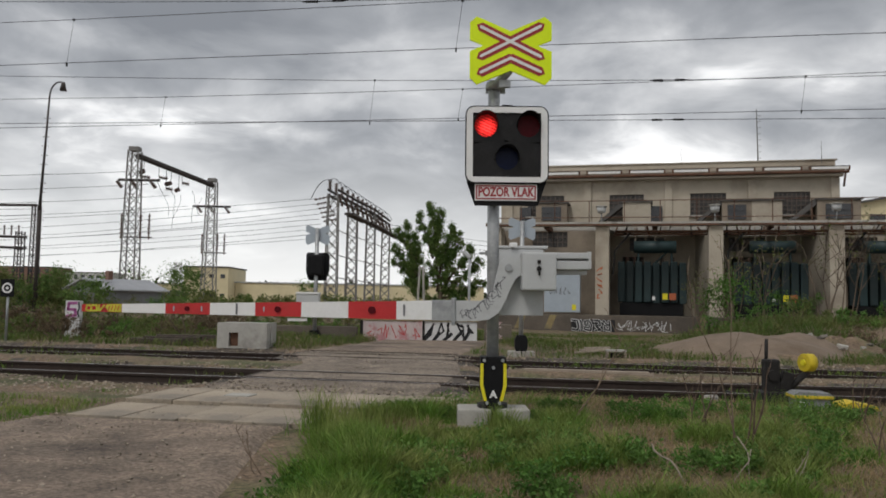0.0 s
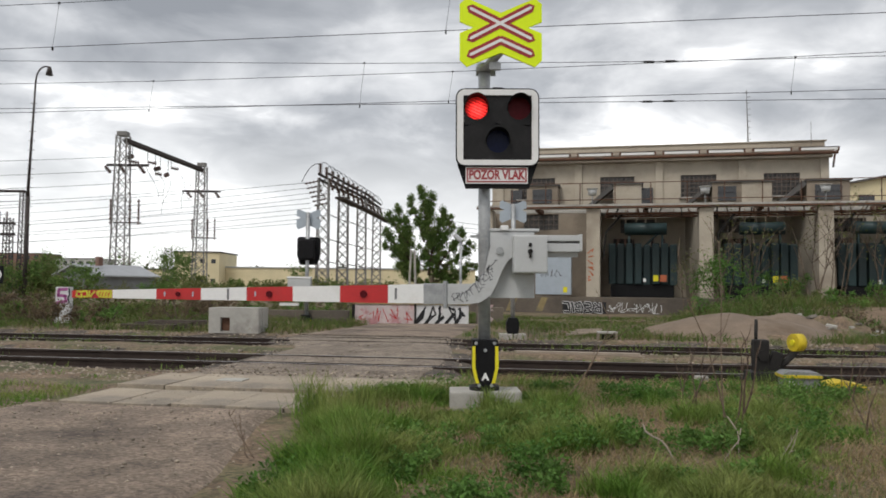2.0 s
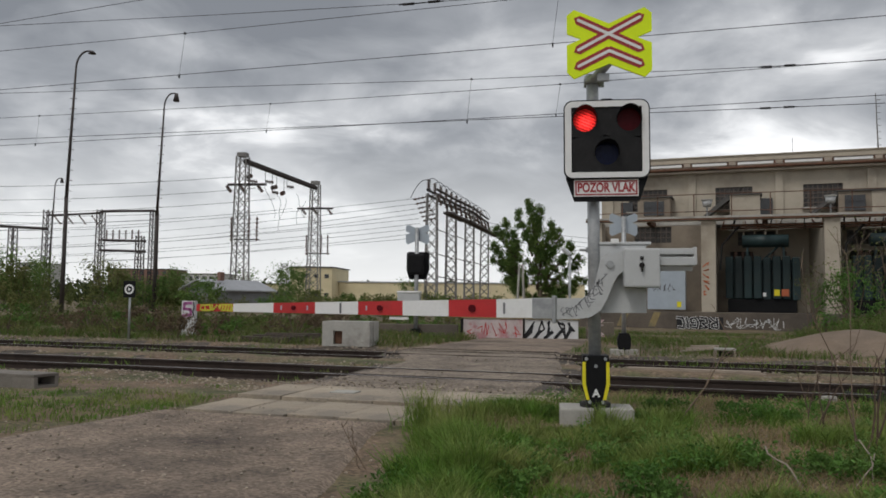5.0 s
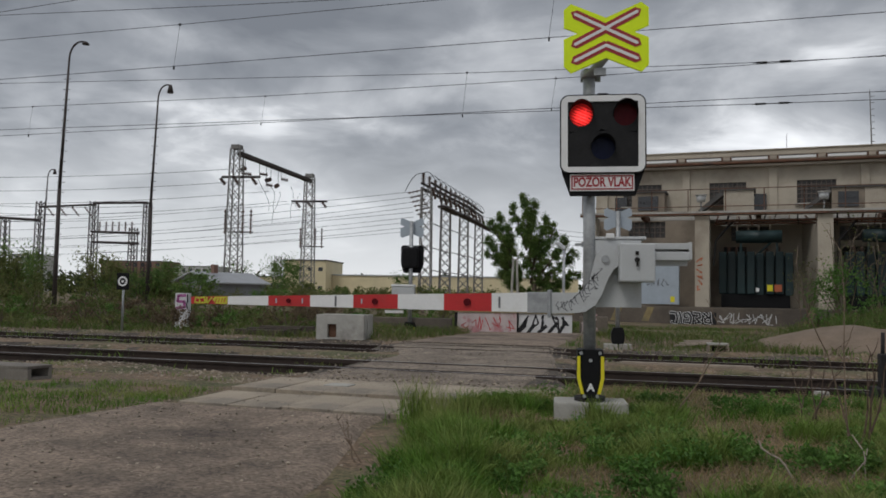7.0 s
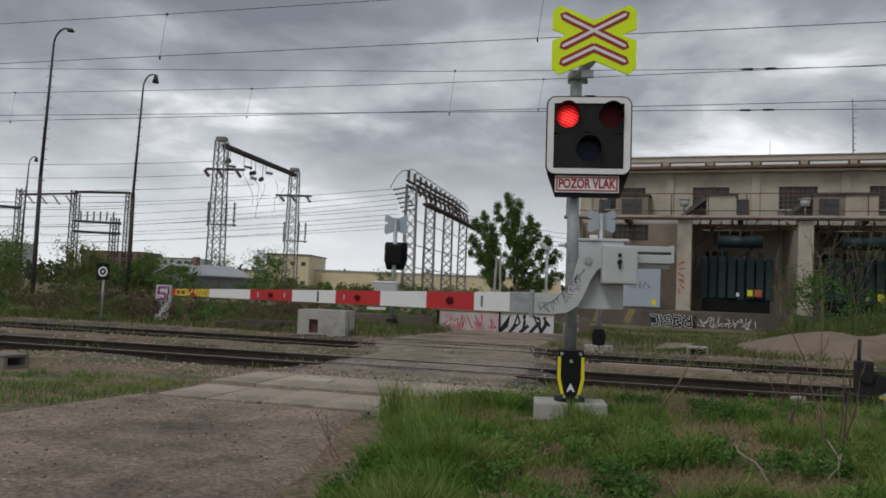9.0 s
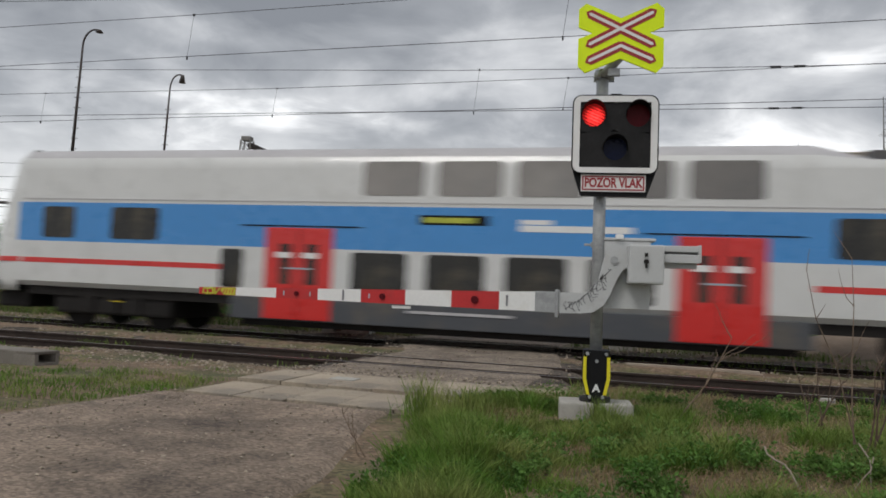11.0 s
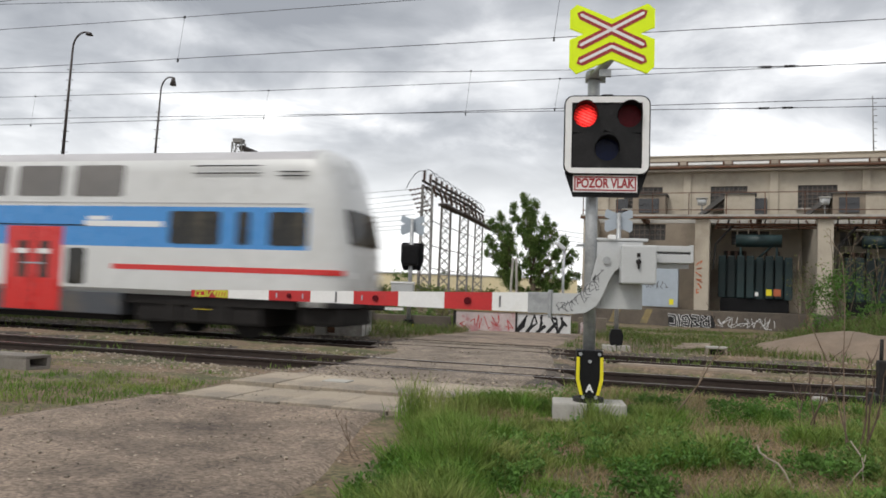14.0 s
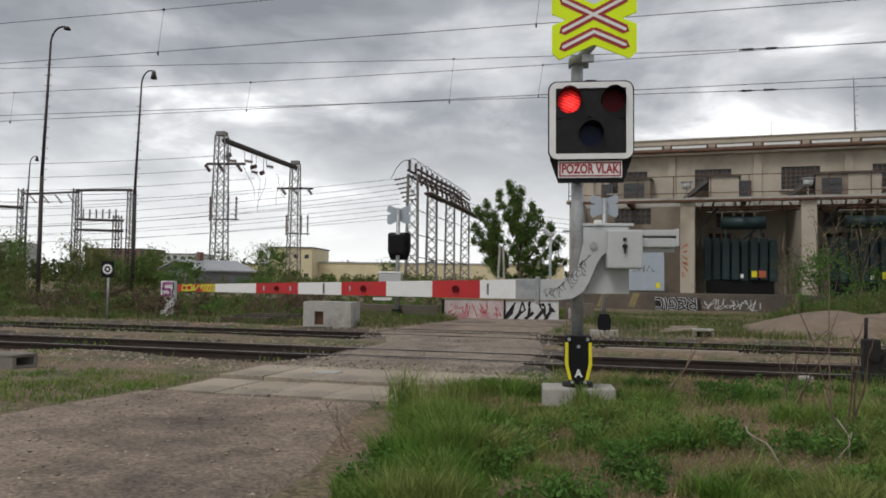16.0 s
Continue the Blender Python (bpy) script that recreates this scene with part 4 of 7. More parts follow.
def car_body(bm, length, nose_left=False, nose_right=False, low=None):
    """Shell of a double-deck car: rings of a cross section, joined; bands of paint by height."""
    prof = [(-1.30, 0.93), (-1.41, 1.05), (-1.41, 2.10), (-1.41, 3.11), (-1.41, 3.2), (-1.36, 4.0), (-1.30, 4.28), (-1.08, 4.5), (-0.6, 4.6), (0, 4.63)]
    prof += [(-y, z) for y, z in prof[-2::-1]]
    stations = [0.12, 0.2] + [0.2 + (length - 0.4) * i / 24 for i in range(1, 24)] + [length - 0.2, length - 0.12]
    rings = []
    for s in stations:
        rings.append([bm.verts.new((s, y, z)) for y, z in prof])
    for a, b in zip(rings, rings[1:]):
        for k in range(len(prof) - 1):
            f = bm.faces.new((a[k], b[k], b[k + 1], a[k + 1]))
            z = (prof[k][1] + prof[k + 1][1]) / 2
            f.material_index = 1 if 2.1 < z < 3.11 else (2 if z > 4.3 else 0)
            f.smooth = z > 3.9
    bm.faces.new(rings[0]).material_index = 0 if nose_left else 3
    bm.faces.new(rings[-1][::-1]).material_index = 0 if nose_right else 3
    bmesh.ops.recalc_face_normals(bm, faces=bm.faces[:])
    return bm


def nose(parent, s0, d):
    """The slanting driver's cab at an end; d is +1 to the right, -1 to the left."""
    bm = bmesh.new()
    prof = [(0.3, 1.35), (1.05, 1.32), (2.10, 1.22), (3.11, 0.86), (4.2, 0.3), (4.45, 0.12)]
    half = [(-1.41, -1.2, -0.95)] * 4 + [(-1.34, -1.15, -0.9), (-1.02, -0.9, -0.7)]
    zs = [0.78, 1.05, 2.1, 3.11, 4.2, 4.56]
    ext = [0.95, 1.05, 1.0, 0.78, 0.45, 0.26]
    rows = []
    for z, e, h in zip(zs, ext, half):
        y0, y1, y2 = h
        rows.append([bm.verts.new((s0 + d * x, y, z)) for x, y in ((0, y0), (e * 0.55, y0 * 0.985), (e * 0.88, y1), (e, y2), (e * 1.04, 0), (e, -y2), (e * 0.88, -y1), (e * 0.55, -y0 * 0.985), (0, -y0))])
    for i, (a, b) in enumerate(zip(rows, rows[1:])):
        for k in range(8):
            f = bm.faces.new((a[k], a[k + 1], b[k + 1], b[k]))
            f.material_index = (1 if i == 0 and k not in (0, 7) else 0)
            f.smooth = True
    bm.faces.new(rows[-1])
    bm.faces.new(rows[0][::-1])
    bmesh.ops.recalc_face_normals(bm, faces=bm.faces[:])
    part("cab_nose", bm, ("train_white", "train_grey"), parent, "white slanting cab front")
    bm = bmesh.new()
    q = [(0.95, -0.95, 2.3), (0.99, 0, 2.3), (0.95, 0.95, 2.3), (0.77, 0.9, 3.14), (0.81, 0, 3.14), (0.77, -0.9, 3.14)]
    v = [bm.verts.new((s0 + d * (x + 0.06), y, z)) for x, y, z in q] + [bm.verts.new((s0 + d * (x - 0.3), y, z)) for x, y, z in q]
    for f in ((0, 1, 4, 5), (1, 2, 3, 4), (6, 11, 10, 7), (7, 10, 9, 8), (0, 5, 11, 6), (2, 8, 9, 3), (0, 6, 7, 1), (1, 7, 8, 2), (5, 4, 10, 11), (4, 3, 9, 10)):
        bm.faces.new([v[i] for i in f])
    bmesh.ops.recalc_face_normals(bm, faces=bm.faces[:])
    part("windscreen", bm, "glass_train", parent, "dark sloping windscreen")
    for y in (-0.85, 0.85):
        part("headlight", cube((s0 + d * 0.98, y, 1.55), (0.12, 0.3, 0.16), 0.03), "paint_white", parent)
    for sy in (-1, 1):
        part("front_stripe", cube((s0 + d * 0.29, sy * 1.402, 1.60), (0.62, 0.03, 0.13), 0.004), "train_red", parent)
        part("front_stripe", cube((s0 + d * 0.755, sy * 1.305, 1.60), (0.42, 0.03, 0.13), 0.004, pose(0, 0, 0, 0, 0, -sy * d * 30)), "train_red", parent)
    part("plough", cube((s0 + d * 0.35, 0, 0.55), (1.0, 2.3, 0.42), 0.08), "bogie", parent)
    part("coupler", cube((s0 + d * 1.35, 0, 0.9), (0.5, 0.35, 0.3), 0.05), "bogie", parent)


def build_car(name, label, offset, length, skirt, uppers, lowers, mids, doors, stripes, marks, cab=0, low_roof=None):
    c = thing("train_car", TRACK @ Matrix.Translation((300, 18.26, 0)), label, "train car", "cars of the train")
    bm = car_body(bmesh.new(), length, cab < 0, cab > 0)
    if low_roof:
        a, b = low_roof
        for v in bm.verts:
            if a - 0.3 < v.co.x < b and v.co.z > 4.15:
                v.co.z = 4.15 + (v.co.z - 4.15) * 0.2
    part("body", bm, ("train_white", "train_blue", "train_roof", "black"), c)
    bm = cube(((skirt[0] + skirt[1]) / 2, 0, 0.665), (skirt[1] - skirt[0], 2.79, 0.55), 0.02)
    part("skirt", bm, "train_grey", c, "dark grey lower skirt")
    part("underframe", cube(((skirt[0] + skirt[1]) / 2, 0, 0.32), (skirt[1] - skirt[0] - 0.4, 2.3, 0.16)), "bogie", c)
    part("underframe", cube((length / 2, 0, 0.83), (length - 0.8, 2.5, 0.24)), "bogie", c)
    pane = {}

    def window(s0, s1, z0, z1, tilt=0.0, mat="glass_train", nm="window"):
        key = (round(s1 - s0, 2), z0, z1, mat)
        if key not in pane:
            pane[key] = mesh_of(nm, plate(round_rect(0, z0, s1 - s0, z1, 0.09), -0.014, 0.03), mat)
        for sy in (-1, 1):
            y = -1.408 if z0 < 3.2 else -1.395
            m = Matrix.Translation((s0, y, 0)) if sy < 0 else Matrix.Translation((s1, -y, 0)) @ pose(0, 0, 0, 0, 0, 180)
            if z0 > 3.2:
                m = m @ Matrix.Translation((0, 0, z0)) @ pose(0, 0, 0, -3.6) @ Matrix.Translation((0, 0, -z0))
            shared(nm, pane[key], c, m)

    # upper panes have the sky's reflection put into their colour
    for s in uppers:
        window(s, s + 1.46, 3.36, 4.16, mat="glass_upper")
    for s in lowers:
        window(s[0], s[1], 1.12, 2.04)
    for s in mids:
        window(s[0], s[1], 2.2, 3.0)
    for s in doors:
        for sy in (-1, 1):
            m = Matrix.Translation((s, sy * 1.40, 0))
            d = shared("door", mesh_of("door", cube((0.86, 0, 1.5), (1.74, 0.05, 2.16), 0.02), "train_red"), c, m)
            tagged(d, "red double-leaf door")
            for x in (0.38, 1.06):
                part("door_window", cube((x + 0.14, sy * 0.026, 1.72), (0.28, 0.012, 0.95), 0.005), "glass_train", d)
                part("door_label", cube((x + 0.1, sy * 0.034, 1.93), (0.42, 0.006, 0.13)), "paint_white", d)
            part("door_gap", cube((0.86, sy * 0.027, 1.5), (0.02, 0.01, 2.1)), "black", d)
            part("grab_rail", cube((0.86, sy * 0.033, 1.62), (0.7, 0.006, 0.04)), "lilac", d)
        part("door_track", cube((s + 0.87, -1.414, 2.62), (3.1, 0.02, 0.03)), "black", c)
    for s0, s1 in stripes:
        for sy in (-1, 1):
            part("red_stripe", cube(((s0 + s1) / 2, sy * 1.409, 1.60), (s1 - s0, 0.012, 0.13)), "train_red", c)
    for s0, s1, z0, z1, mat in marks:
        if mat == "led_panel":
            part("display_frame", cube(((s0 + s1) / 2 + 0.1, -1.409, (z0 + z1) / 2), (s1 - s0 + 0.4, 0.012, 0.22), 0.003), "black", c, "dark frame of the side display")
        part("marking", cube(((s0 + s1) / 2, -1.411, (z0 + z1) / 2), (s1 - s0, 0.014, z1 - z0)), mat, c)
        if mat == LOGOS and abs(s1 - s0 - 0.65) < 0.12 and abs((z0 + z1) / 2 - 2.71) < 0.06:
            part("roundel", plate(round_rect(s0 - 0.02, 2.53, s1 + 0.02, 2.97, 0.18), -1.414, -1.408), "roundel", c, "pale blue roundel")
    part("window_band_line", cube((length / 2, -1.413, 3.2), (length - 0.5, 0.012, 0.025)), "train_roof", c)
    if cab <= 0:
        part("gangway", cube((length, 0, 2.4), (0.5, 1.6, 3.0), 0.05), "black", c)
    for s in (3.0, length - 3.1):
        bg = part("bogie", cube((s, 0, 0.55), (3.5, 2.4, 0.58), 0.08), "bogie", c, "grimy black bogie")
        for k in (-0.7, 0, 0.7):
            part("spring_box", cube((s + k, -1.12, 0.62), (0.4, 0.28, 0.66), 0.04), "bogie", bg)
        part("step_edge", cube((s + 0.2, -1.27, 0.62), (0.34, 0.02, 0.02)), "yellow", bg)
        for dx in (-1.25, 1.25):
            w = rod((s + dx, -0.82, 0.43), (s + dx, -0.70, 0.43), 0.5, seg=28)
            tube(w, (s + dx, 0.70, 0.43), (s + dx, 0.82, 0.43), 0.5, seg=28)
            tube(w, (s + dx, -0.7, 0.43), (s + dx, 0.7, 0.43), 0.08, seg=10)
            part("wheelset", w, "bogie", bg)
    if cab:
        nose(c, length - 0.2 if cab > 0 else 0.2, cab)
    train.append((c, offset))
    return c


LOGOS = "paint_white"
build_car("train_car", "double-deck train car, white and blue with red doors", 0.0, 26.2, (5.3, 20.4), [6.45 + 1.69 * i for i in range(8)],
          [(8.3 + 1.93 * i, 9.7 + 1.93 * i) for i in range(5)], [(1.6, 2.95), (3.45, 4.85), (21.1, 22.45), (22.85, 24.25), (24.95, 25.5)], [6.0, 18.1], [(0.15, 5.25), (20.5, 26.0)],
          [(10.35, 11.05, 2.55, 2.62, LOGOS), (10.3, 11.1, 2.68, 2.75, LOGOS), (10.4, 11.05, 2.81, 2.87, LOGOS), (11.35, 12.5, 2.76, 2.88, "led_panel"), (14.0, 14.7, 2.6, 2.66, LOGOS), (14.0, 14.7, 2.74, 2.80, LOGOS), (14.0, 14.7, 2.88, 2.94, LOGOS),
           (15.8, 18.0, 2.58, 2.72, LOGOS), (15.85, 16.4, 2.74, 2.86, LOGOS), (16.7, 17.3, 2.74, 2.82, LOGOS), (0.45, 1.2, 3.75, 3.78, "black"), (0.45, 1.2, 3.85, 3.88, "black"), (0.45, 1.2, 3.95, 3.98, "black"), (1.75, 4.1, 4.14, 4.17, "bogie"), (12.4, 14.2, 0.71, 0.77, "train_roof")])
tail = build_car("train_car", "rear double-deck control car with slanting white cab", 26.35, 25.45, (5.3, 20.3), [6.2 + 1.79 * i for i in range(8)],
                 [(7.75 + 1.82 * i, 9.13 + 1.82 * i) for i in range(5)] + [(18.65, 19.2)], [(1.6, 2.95), (3.4, 4.8), (21.6, 23.0), (23.45, 23.8), (24.3, 25.3)], [5.85, 16.75], [(0.1, 5.2), (20.0, 25.4)],
                 [(0.4, 1.2, 2.6, 2.68, LOGOS), (0.4, 1.2, 2.74, 2.82, LOGOS), (11.6, 12.75, 2.76, 2.88, "led_panel"), (15.1, 15.7, 2.6, 2.66, LOGOS), (15.1, 15.7, 2.74, 2.80, LOGOS), (15.1, 15.7, 2.88, 2.94, LOGOS), (19.1, 21.4, 2.6, 2.74, LOGOS), (19.2, 19.8, 2.76, 2.86, LOGOS),
                  (0.4, 1.2, 3.75, 3.78, "black"), (0.4, 1.2, 3.85, 3.88, "black"), (0.4, 1.2, 3.95, 3.98, "black"), (22.2, 24.0, 4.10, 4.13, "bogie"), (22.2, 24.0, 3.92, 3.95, "bogie"), (24.5, 25.2, 3.85, 3.88, "bogie"), (24.5, 25.2, 3.95, 3.98, "bogie"), (8.9, 10.8, 0.71, 0.77, "train_roof")], cab=1)
motor = build_car("train_car", "leading double-deck power car with roof pantograph", -26.0, 26.0, (6.5, 19.4), [9.8 + 1.8 * i for i in range(5)],
                  [(9.6 + 1.8 * i, 10.95 + 1.8 * i) for i in range(4)] + [(6.2, 6.8)], [(19.75, 21.25), (22.6, 23.95), (0.9, 1.9), (3.0, 4.4)], [7.4, 16.8], [(19.4, 25.9), (0.3, 6.2)],
                  [(11.3, 12.5, 2.76, 2.88, "led_panel"), (13.5, 15.9, 2.6, 2.74, LOGOS), (13.5, 14.2, 2.76, 2.86, LOGOS), (22.1, 22.7, 2.6, 2.66, LOGOS), (22.1, 22.7, 2.74, 2.80, LOGOS), (21.9, 22.6, 3.65, 3.68, "black"), (21.9, 22.6, 3.75, 3.78, "black"), (11.0, 13.4, 0.71, 0.77, "train_roof"),
                   (23.0, 25.4, 4.06, 4.12, "black")], cab=-1, low_roof=(20.0, 25.0))


def pantograph(parent, s):
    bm = cube((s, 0, 4.36), (2.2, 1.3, 0.06))
    for y in (-0.5, 0.5):
        box(bm, (s - 0.7, y, 4.27), (0.1, 0.1, 0.2))
        box(bm, (s + 0.8, y, 4.27), (0.1, 0.1, 0.2))
    part("roof_frame", bm, "bogie", parent)
    bm = rod((s + 0.8, 0, 4.4), (s - 0.9, 0, 4.95), 0.045, seg=8)
    for y in (-0.4, 0.4):
        tube(bm, (s - 0.9, y * 0.3, 4.95), (s + 0.7, y, 5.5), 0.028, seg=6)
    tube(bm, (s - 0.9, -0.25, 4.95), (s - 0.9, 0.25, 4.95), 0.03, seg=6)
    part("pantograph_arm", bm, "lattice", parent, "raised steel pantograph arm")
    bm = bmesh.new()
    for dx in (-0.15, 0.3):
        tube(bm, (s + 0.6 + dx, -0.8, 5.54), (s + 0.6 + dx, 0.8, 5.54), 0.03, seg=6)
    part("contact_strip", bm, "iron", parent)


pantograph(motor, 21.9)
for px, py, pl in ((20.8, -0.7, 0.8), (23.6, -0.6, 1.2), (24.6, 0.5, 0.7), (22.9, 0.7, 0.9)):
    part("roof_equipment", cube((px, py, 4.3), (pl, 0.5, 0.28), 0.03), "train_grey", motor, "grey roof equipment box")

# ---------------------------------------------------------------- transformer station


def lattice_window(parent, s0, s1, z0, z1, off, cols, rows, name="window"):
    w = part(name, cube(((s0 + s1) / 2, off + 0.1, (z0 + z1) / 2), (s1 - s0, 0.06, z1 - z0)), "old_glass", parent, "grimy many-paned steel window")
    for i in range(cols + 1):
        part("mullion", cube((s0 + (s1 - s0) * i / cols, off + 0.04, (z0 + z1) / 2), (0.045, 0.08, z1 - z0 + 0.04)), "window_bar", w)
    for j in range(rows + 1):
        part("glazing_bar", cube(((s0 + s1) / 2, off + 0.035, z0 + (z1 - z0) * j / rows), (s1 - s0, 0.06, 0.045)), "window_bar", w)
    return w


def wall_with_holes(s0, s1, z0, z1, y0, y1, holes):
    """A wall in one mesh, cut into boxes around its openings (s0, s1, z0, z1)."""
    bm = bmesh.new()
    xs = sorted({s0, s1, *[h[0] for h in holes], *[h[1] for h in holes]})
    zs = sorted({z0, z1, *[h[2] for h in holes], *[h[3] for h in holes]})
    for a, b in zip(xs, xs[1:]):
        for c, d in zip(zs, zs[1:]):
            mx, mz = (a + b) / 2, (c + d) / 2
            if any(h[0] < mx < h[1] and h[2] < mz < h[3] for h in holes):
                continue
            box(bm, (mx, (y0 + y1) / 2, mz), (b - a, y1 - y0, d - c))
    bmesh.ops.remove_doubles(bm, verts=bm.verts[:], dist=1e-4)
    return bm


def build_station():
    b = thing("transformer_station", FACADE, "weathered cream substation building with open transformer bays", "building")
    L, R = -8.2, 10.7
    wins = [(-6.6, -4.4, 6.6, 7.86), (-1.75, 0.22, 6.6, 7.86), (2.81, 4.77, 6.6, 7.87), (7.3, 9.2, 6.6, 7.88)]
    part("upper_wall", wall_with_holes(L, R, 5.8, 8.95, 4.0, 4.35, wins), "plaster", b)
    part("end_wall", cube((R - 0.15, 8.2, 7.4), (0.3, 7.7, 3.1)), "plaster", b)
    part("end_wall", cube((L + 0.15, 8.2, 7.4), (0.3, 7.7, 3.1)), "plaster", b)
    part("rear_wall", cube(((L + R) / 2, 12.0, 4.8), (R - L, 0.3, 8.3)), "plaster", b)
    for s0, s1, z0, z1 in wins:
        lattice_window(b, s0, s1, z0, z1, 4.05, 8, 5)
        part("sill", cube(((s0 + s1) / 2, 3.95, z0 - 0.05), (s1 - s0 + 0.2, 0.25, 0.08)), "concrete", b)
    for s in (-7.7, -3.02, 1.6, 6.15, 10.45):
        part("pilaster", cube((s, 3.93, 7.35), (0.42, 0.14, 3.05), 0.01), "plaster", b)
    part("cornice", cube(((L + R) / 2, 3.75, 8.73), (R - L + 0.2, 0.5, 0.13), 0.01), "plaster", b)
    part("gutter", rod((L - 0.1, 3.42, 8.87), (R + 0.35, 3.42, 8.87), 0.085, seg=8), "rust", b, "rusty sagging gutter")
    part("downpipe", rod((R + 0.2, 3.5, 8.87), (R + 0.15, 3.75, 8.1), 0.06, seg=8), "rust", b)
    bm = bmesh.new()
    box(bm, ((L + R) / 2, 4.35, 9.22), (R - L + 0.3, 1.8, 0.1), pose(0, 0, 0, 15, 0, 0))
    box(bm, ((L + R) / 2, 8.6, 9.5), (R - L + 0.1, 6.9, 0.1))
    part("roof", bm, "plaster_dark", b)
    part("parapet", cube(((L + R) / 2, 5.3, 9.62), (R - L + 0.1, 0.25, 0.42), 0.02), "plaster", b)
    part("parapet_cap", cube(((L + R) / 2, 5.3, 9.86), (R - L + 0.3, 0.4, 0.05)), "plaster", b)
    for i in range(8):
        s = L + 1.2 + 2.43 * i
        light = part("skylight", cube((s + 0.1, 3.62, 9.1), (1.86, 0.3, 0.15), 0.01), "paint_white", b, "pale tin skylight strip")
        for dx in (-0.98, 0.98):
            part("skylight_end", cube((s + 0.1 + dx, 3.66, 9.1), (0.09, 0.4, 0.22), 0.01), "rust", light)
        part("skylight_cap", cube((s + 0.1, 3.64, 9.2), (2.05, 0.36, 0.035)), "dark_steel", light)
    part("eaves_board", cube(((L + R) / 2, 3.72, 9.0), (R - L + 0.3, 0.34, 0.06)), "rust", b)
    # deck over the bays
    part("deck", cube((4.9, -0.05, 5.70), (26.4, 0.6, 0.2), 0.01), "concrete", b, "stained concrete deck")
    part("deck", cube((4.9, 3.35, 5.70), (26.4, 1.9, 0.2), 0.01), "concrete", b, "stained concrete deck")
    for s in [-7.9 + 2.9 * i for i in range(9)]:
        part("deck_beam", cube((s, 1.33, 5.62), (0.25, 2.16, 0.24)), "rust", b)
    part("deck_edge", cube((4.9, -0.37, 5.64), (26.4, 0.05, 0.1)), "rust", b)
    part("hanging_pipe", rod((-1.3, 0.2, 5.32), (18, 0.2, 5.32), 0.07, seg=8), "rust", b)
    part("hanging_pipe", rod((-1.3, 0.6, 5.2), (18, 0.6, 5.2), 0.05, seg=8), "rust", b)
    for s in [-8.2 + 1.85 * i for i in range(15)]:
        part("railing_post", rod((s, -0.2, 5.8), (s, -0.2, 6.95), 0.028, seg=6), "rust", b)
    for z in (6.05, 6.95):
        part("railing_bar", rod((-8.2, -0.2, z), (18, -0.2, z), 0.022, seg=6), "rust", b)
        # bay walls, pillars and back wall
    for s in (-7.8, -1.95, 3.85, 9.6, 15.4):
        part("pillar", cube((s, 0.35, 3.2), (0.72, 1.1, 4.75), 0.02), "plaster", b, "cream rendered bay pillar")
        part("bay_wall", cube((0, 2.1, 3.2), (0.4, 4.2, 4.75)), "plaster", b, "", pose(s + 0.12, 0.9, 0, 0, 0, 9))
    holes = [(-6.0, -4.0, 4.6, 5.5), (-0.6, 1.4, 4.6, 5.4), (5.0, 7.0, 4.6, 5.4), (10.8, 12.8, 4.6, 5.4)]
    part("bay_back_wall", wall_with_holes(-8.2, 18, 0.8, 5.55, 5.0, 5.3, holes[1:]), "plaster", b)
    # the side room wall takes the darker brown render, the back wall the cream
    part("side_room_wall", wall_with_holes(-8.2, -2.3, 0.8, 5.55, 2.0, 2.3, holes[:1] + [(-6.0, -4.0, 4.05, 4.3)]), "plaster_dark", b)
    lattice_window(b, *holes[0], 2.05, 7, 3)
    for h in holes[1:]:
        lattice_window(b, *h, 5.05, 6, 3)
    part("dark_louvre", cube((-5.0, 2.18, 4.17), (1.95, 0.1, 0.22)), "iron", b)
    door = part("cabinet_door", cube((-4.1, 0.3, 1.95), (1.95, 0.5, 2.05), 0.02), "lilac", b, "pale grey steel cabinet with scribbles")
    bm = bmesh.new()
    rng = random.Random(4)
    for k in range(5):
        stroke(bm, [(-4.7 + 0.24 * k + rng.uniform(-0.1, 0.1), 2.1 + rng.uniform(-0.25, 0.25)) for _ in range(6)], 0.035, 0.045, 0.004)
    part("scribble", bm, "marker", door)
    part("warning_label", cube((-3.45, 0.04, 1.2), (0.22, 0.01, 0.3)), "yellow_bright", door)
    # loading platform with its wall
    plat = part("platform", cube((4.5, 2.2, 0.31), (28, 6.8, 1.02), 0.02), "dark_wall", b, "stained platform wall with graffiti")
    for i, s in enumerate([-6.2, -4.6, 3.0, 12.4]):
        o = [(s - 0.3, 0.05), (s + 0.05, 0.05), (s + 0.35, 0.79), (s, 0.79)]
        part("hazard_stripe", plate(o, -1.212, -1.2), "hazard", plat, "faded yellow hazard stripe")
    bm = bmesh.new()
    part("graffiti_fill", cube((-2.35, -1.206, 0.27), (2.25, 0.01, 0.62), 0.0), "graffiti_black", plat)
    # swelling shapes: a broad white stroke with a narrower black one on it
    inner = bmesh.new()
    forms = (((0.14, 0.5), (-0.1, 0.54), (-0.15, 0.3), (-0.12, 0.05), (0.13, 0.02)), ((0.0, 0.54), (-0.02, 0.3), (0.02, 0.02)), ((0.15, 0.5), (-0.08, 0.54), (-0.15, 0.26), (-0.06, 0.03), (0.14, 0.08), (0.13, 0.28), (0.0, 0.27)),
             ((0.14, 0.54), (-0.1, 0.5), (0.1, 0.3), (-0.12, 0.28), (-0.1, 0.04), (0.15, 0.02)), ((-0.14, 0.02), (-0.12, 0.52), (0.12, 0.48), (0.1, 0.3), (-0.08, 0.26), (0.14, 0.03)))
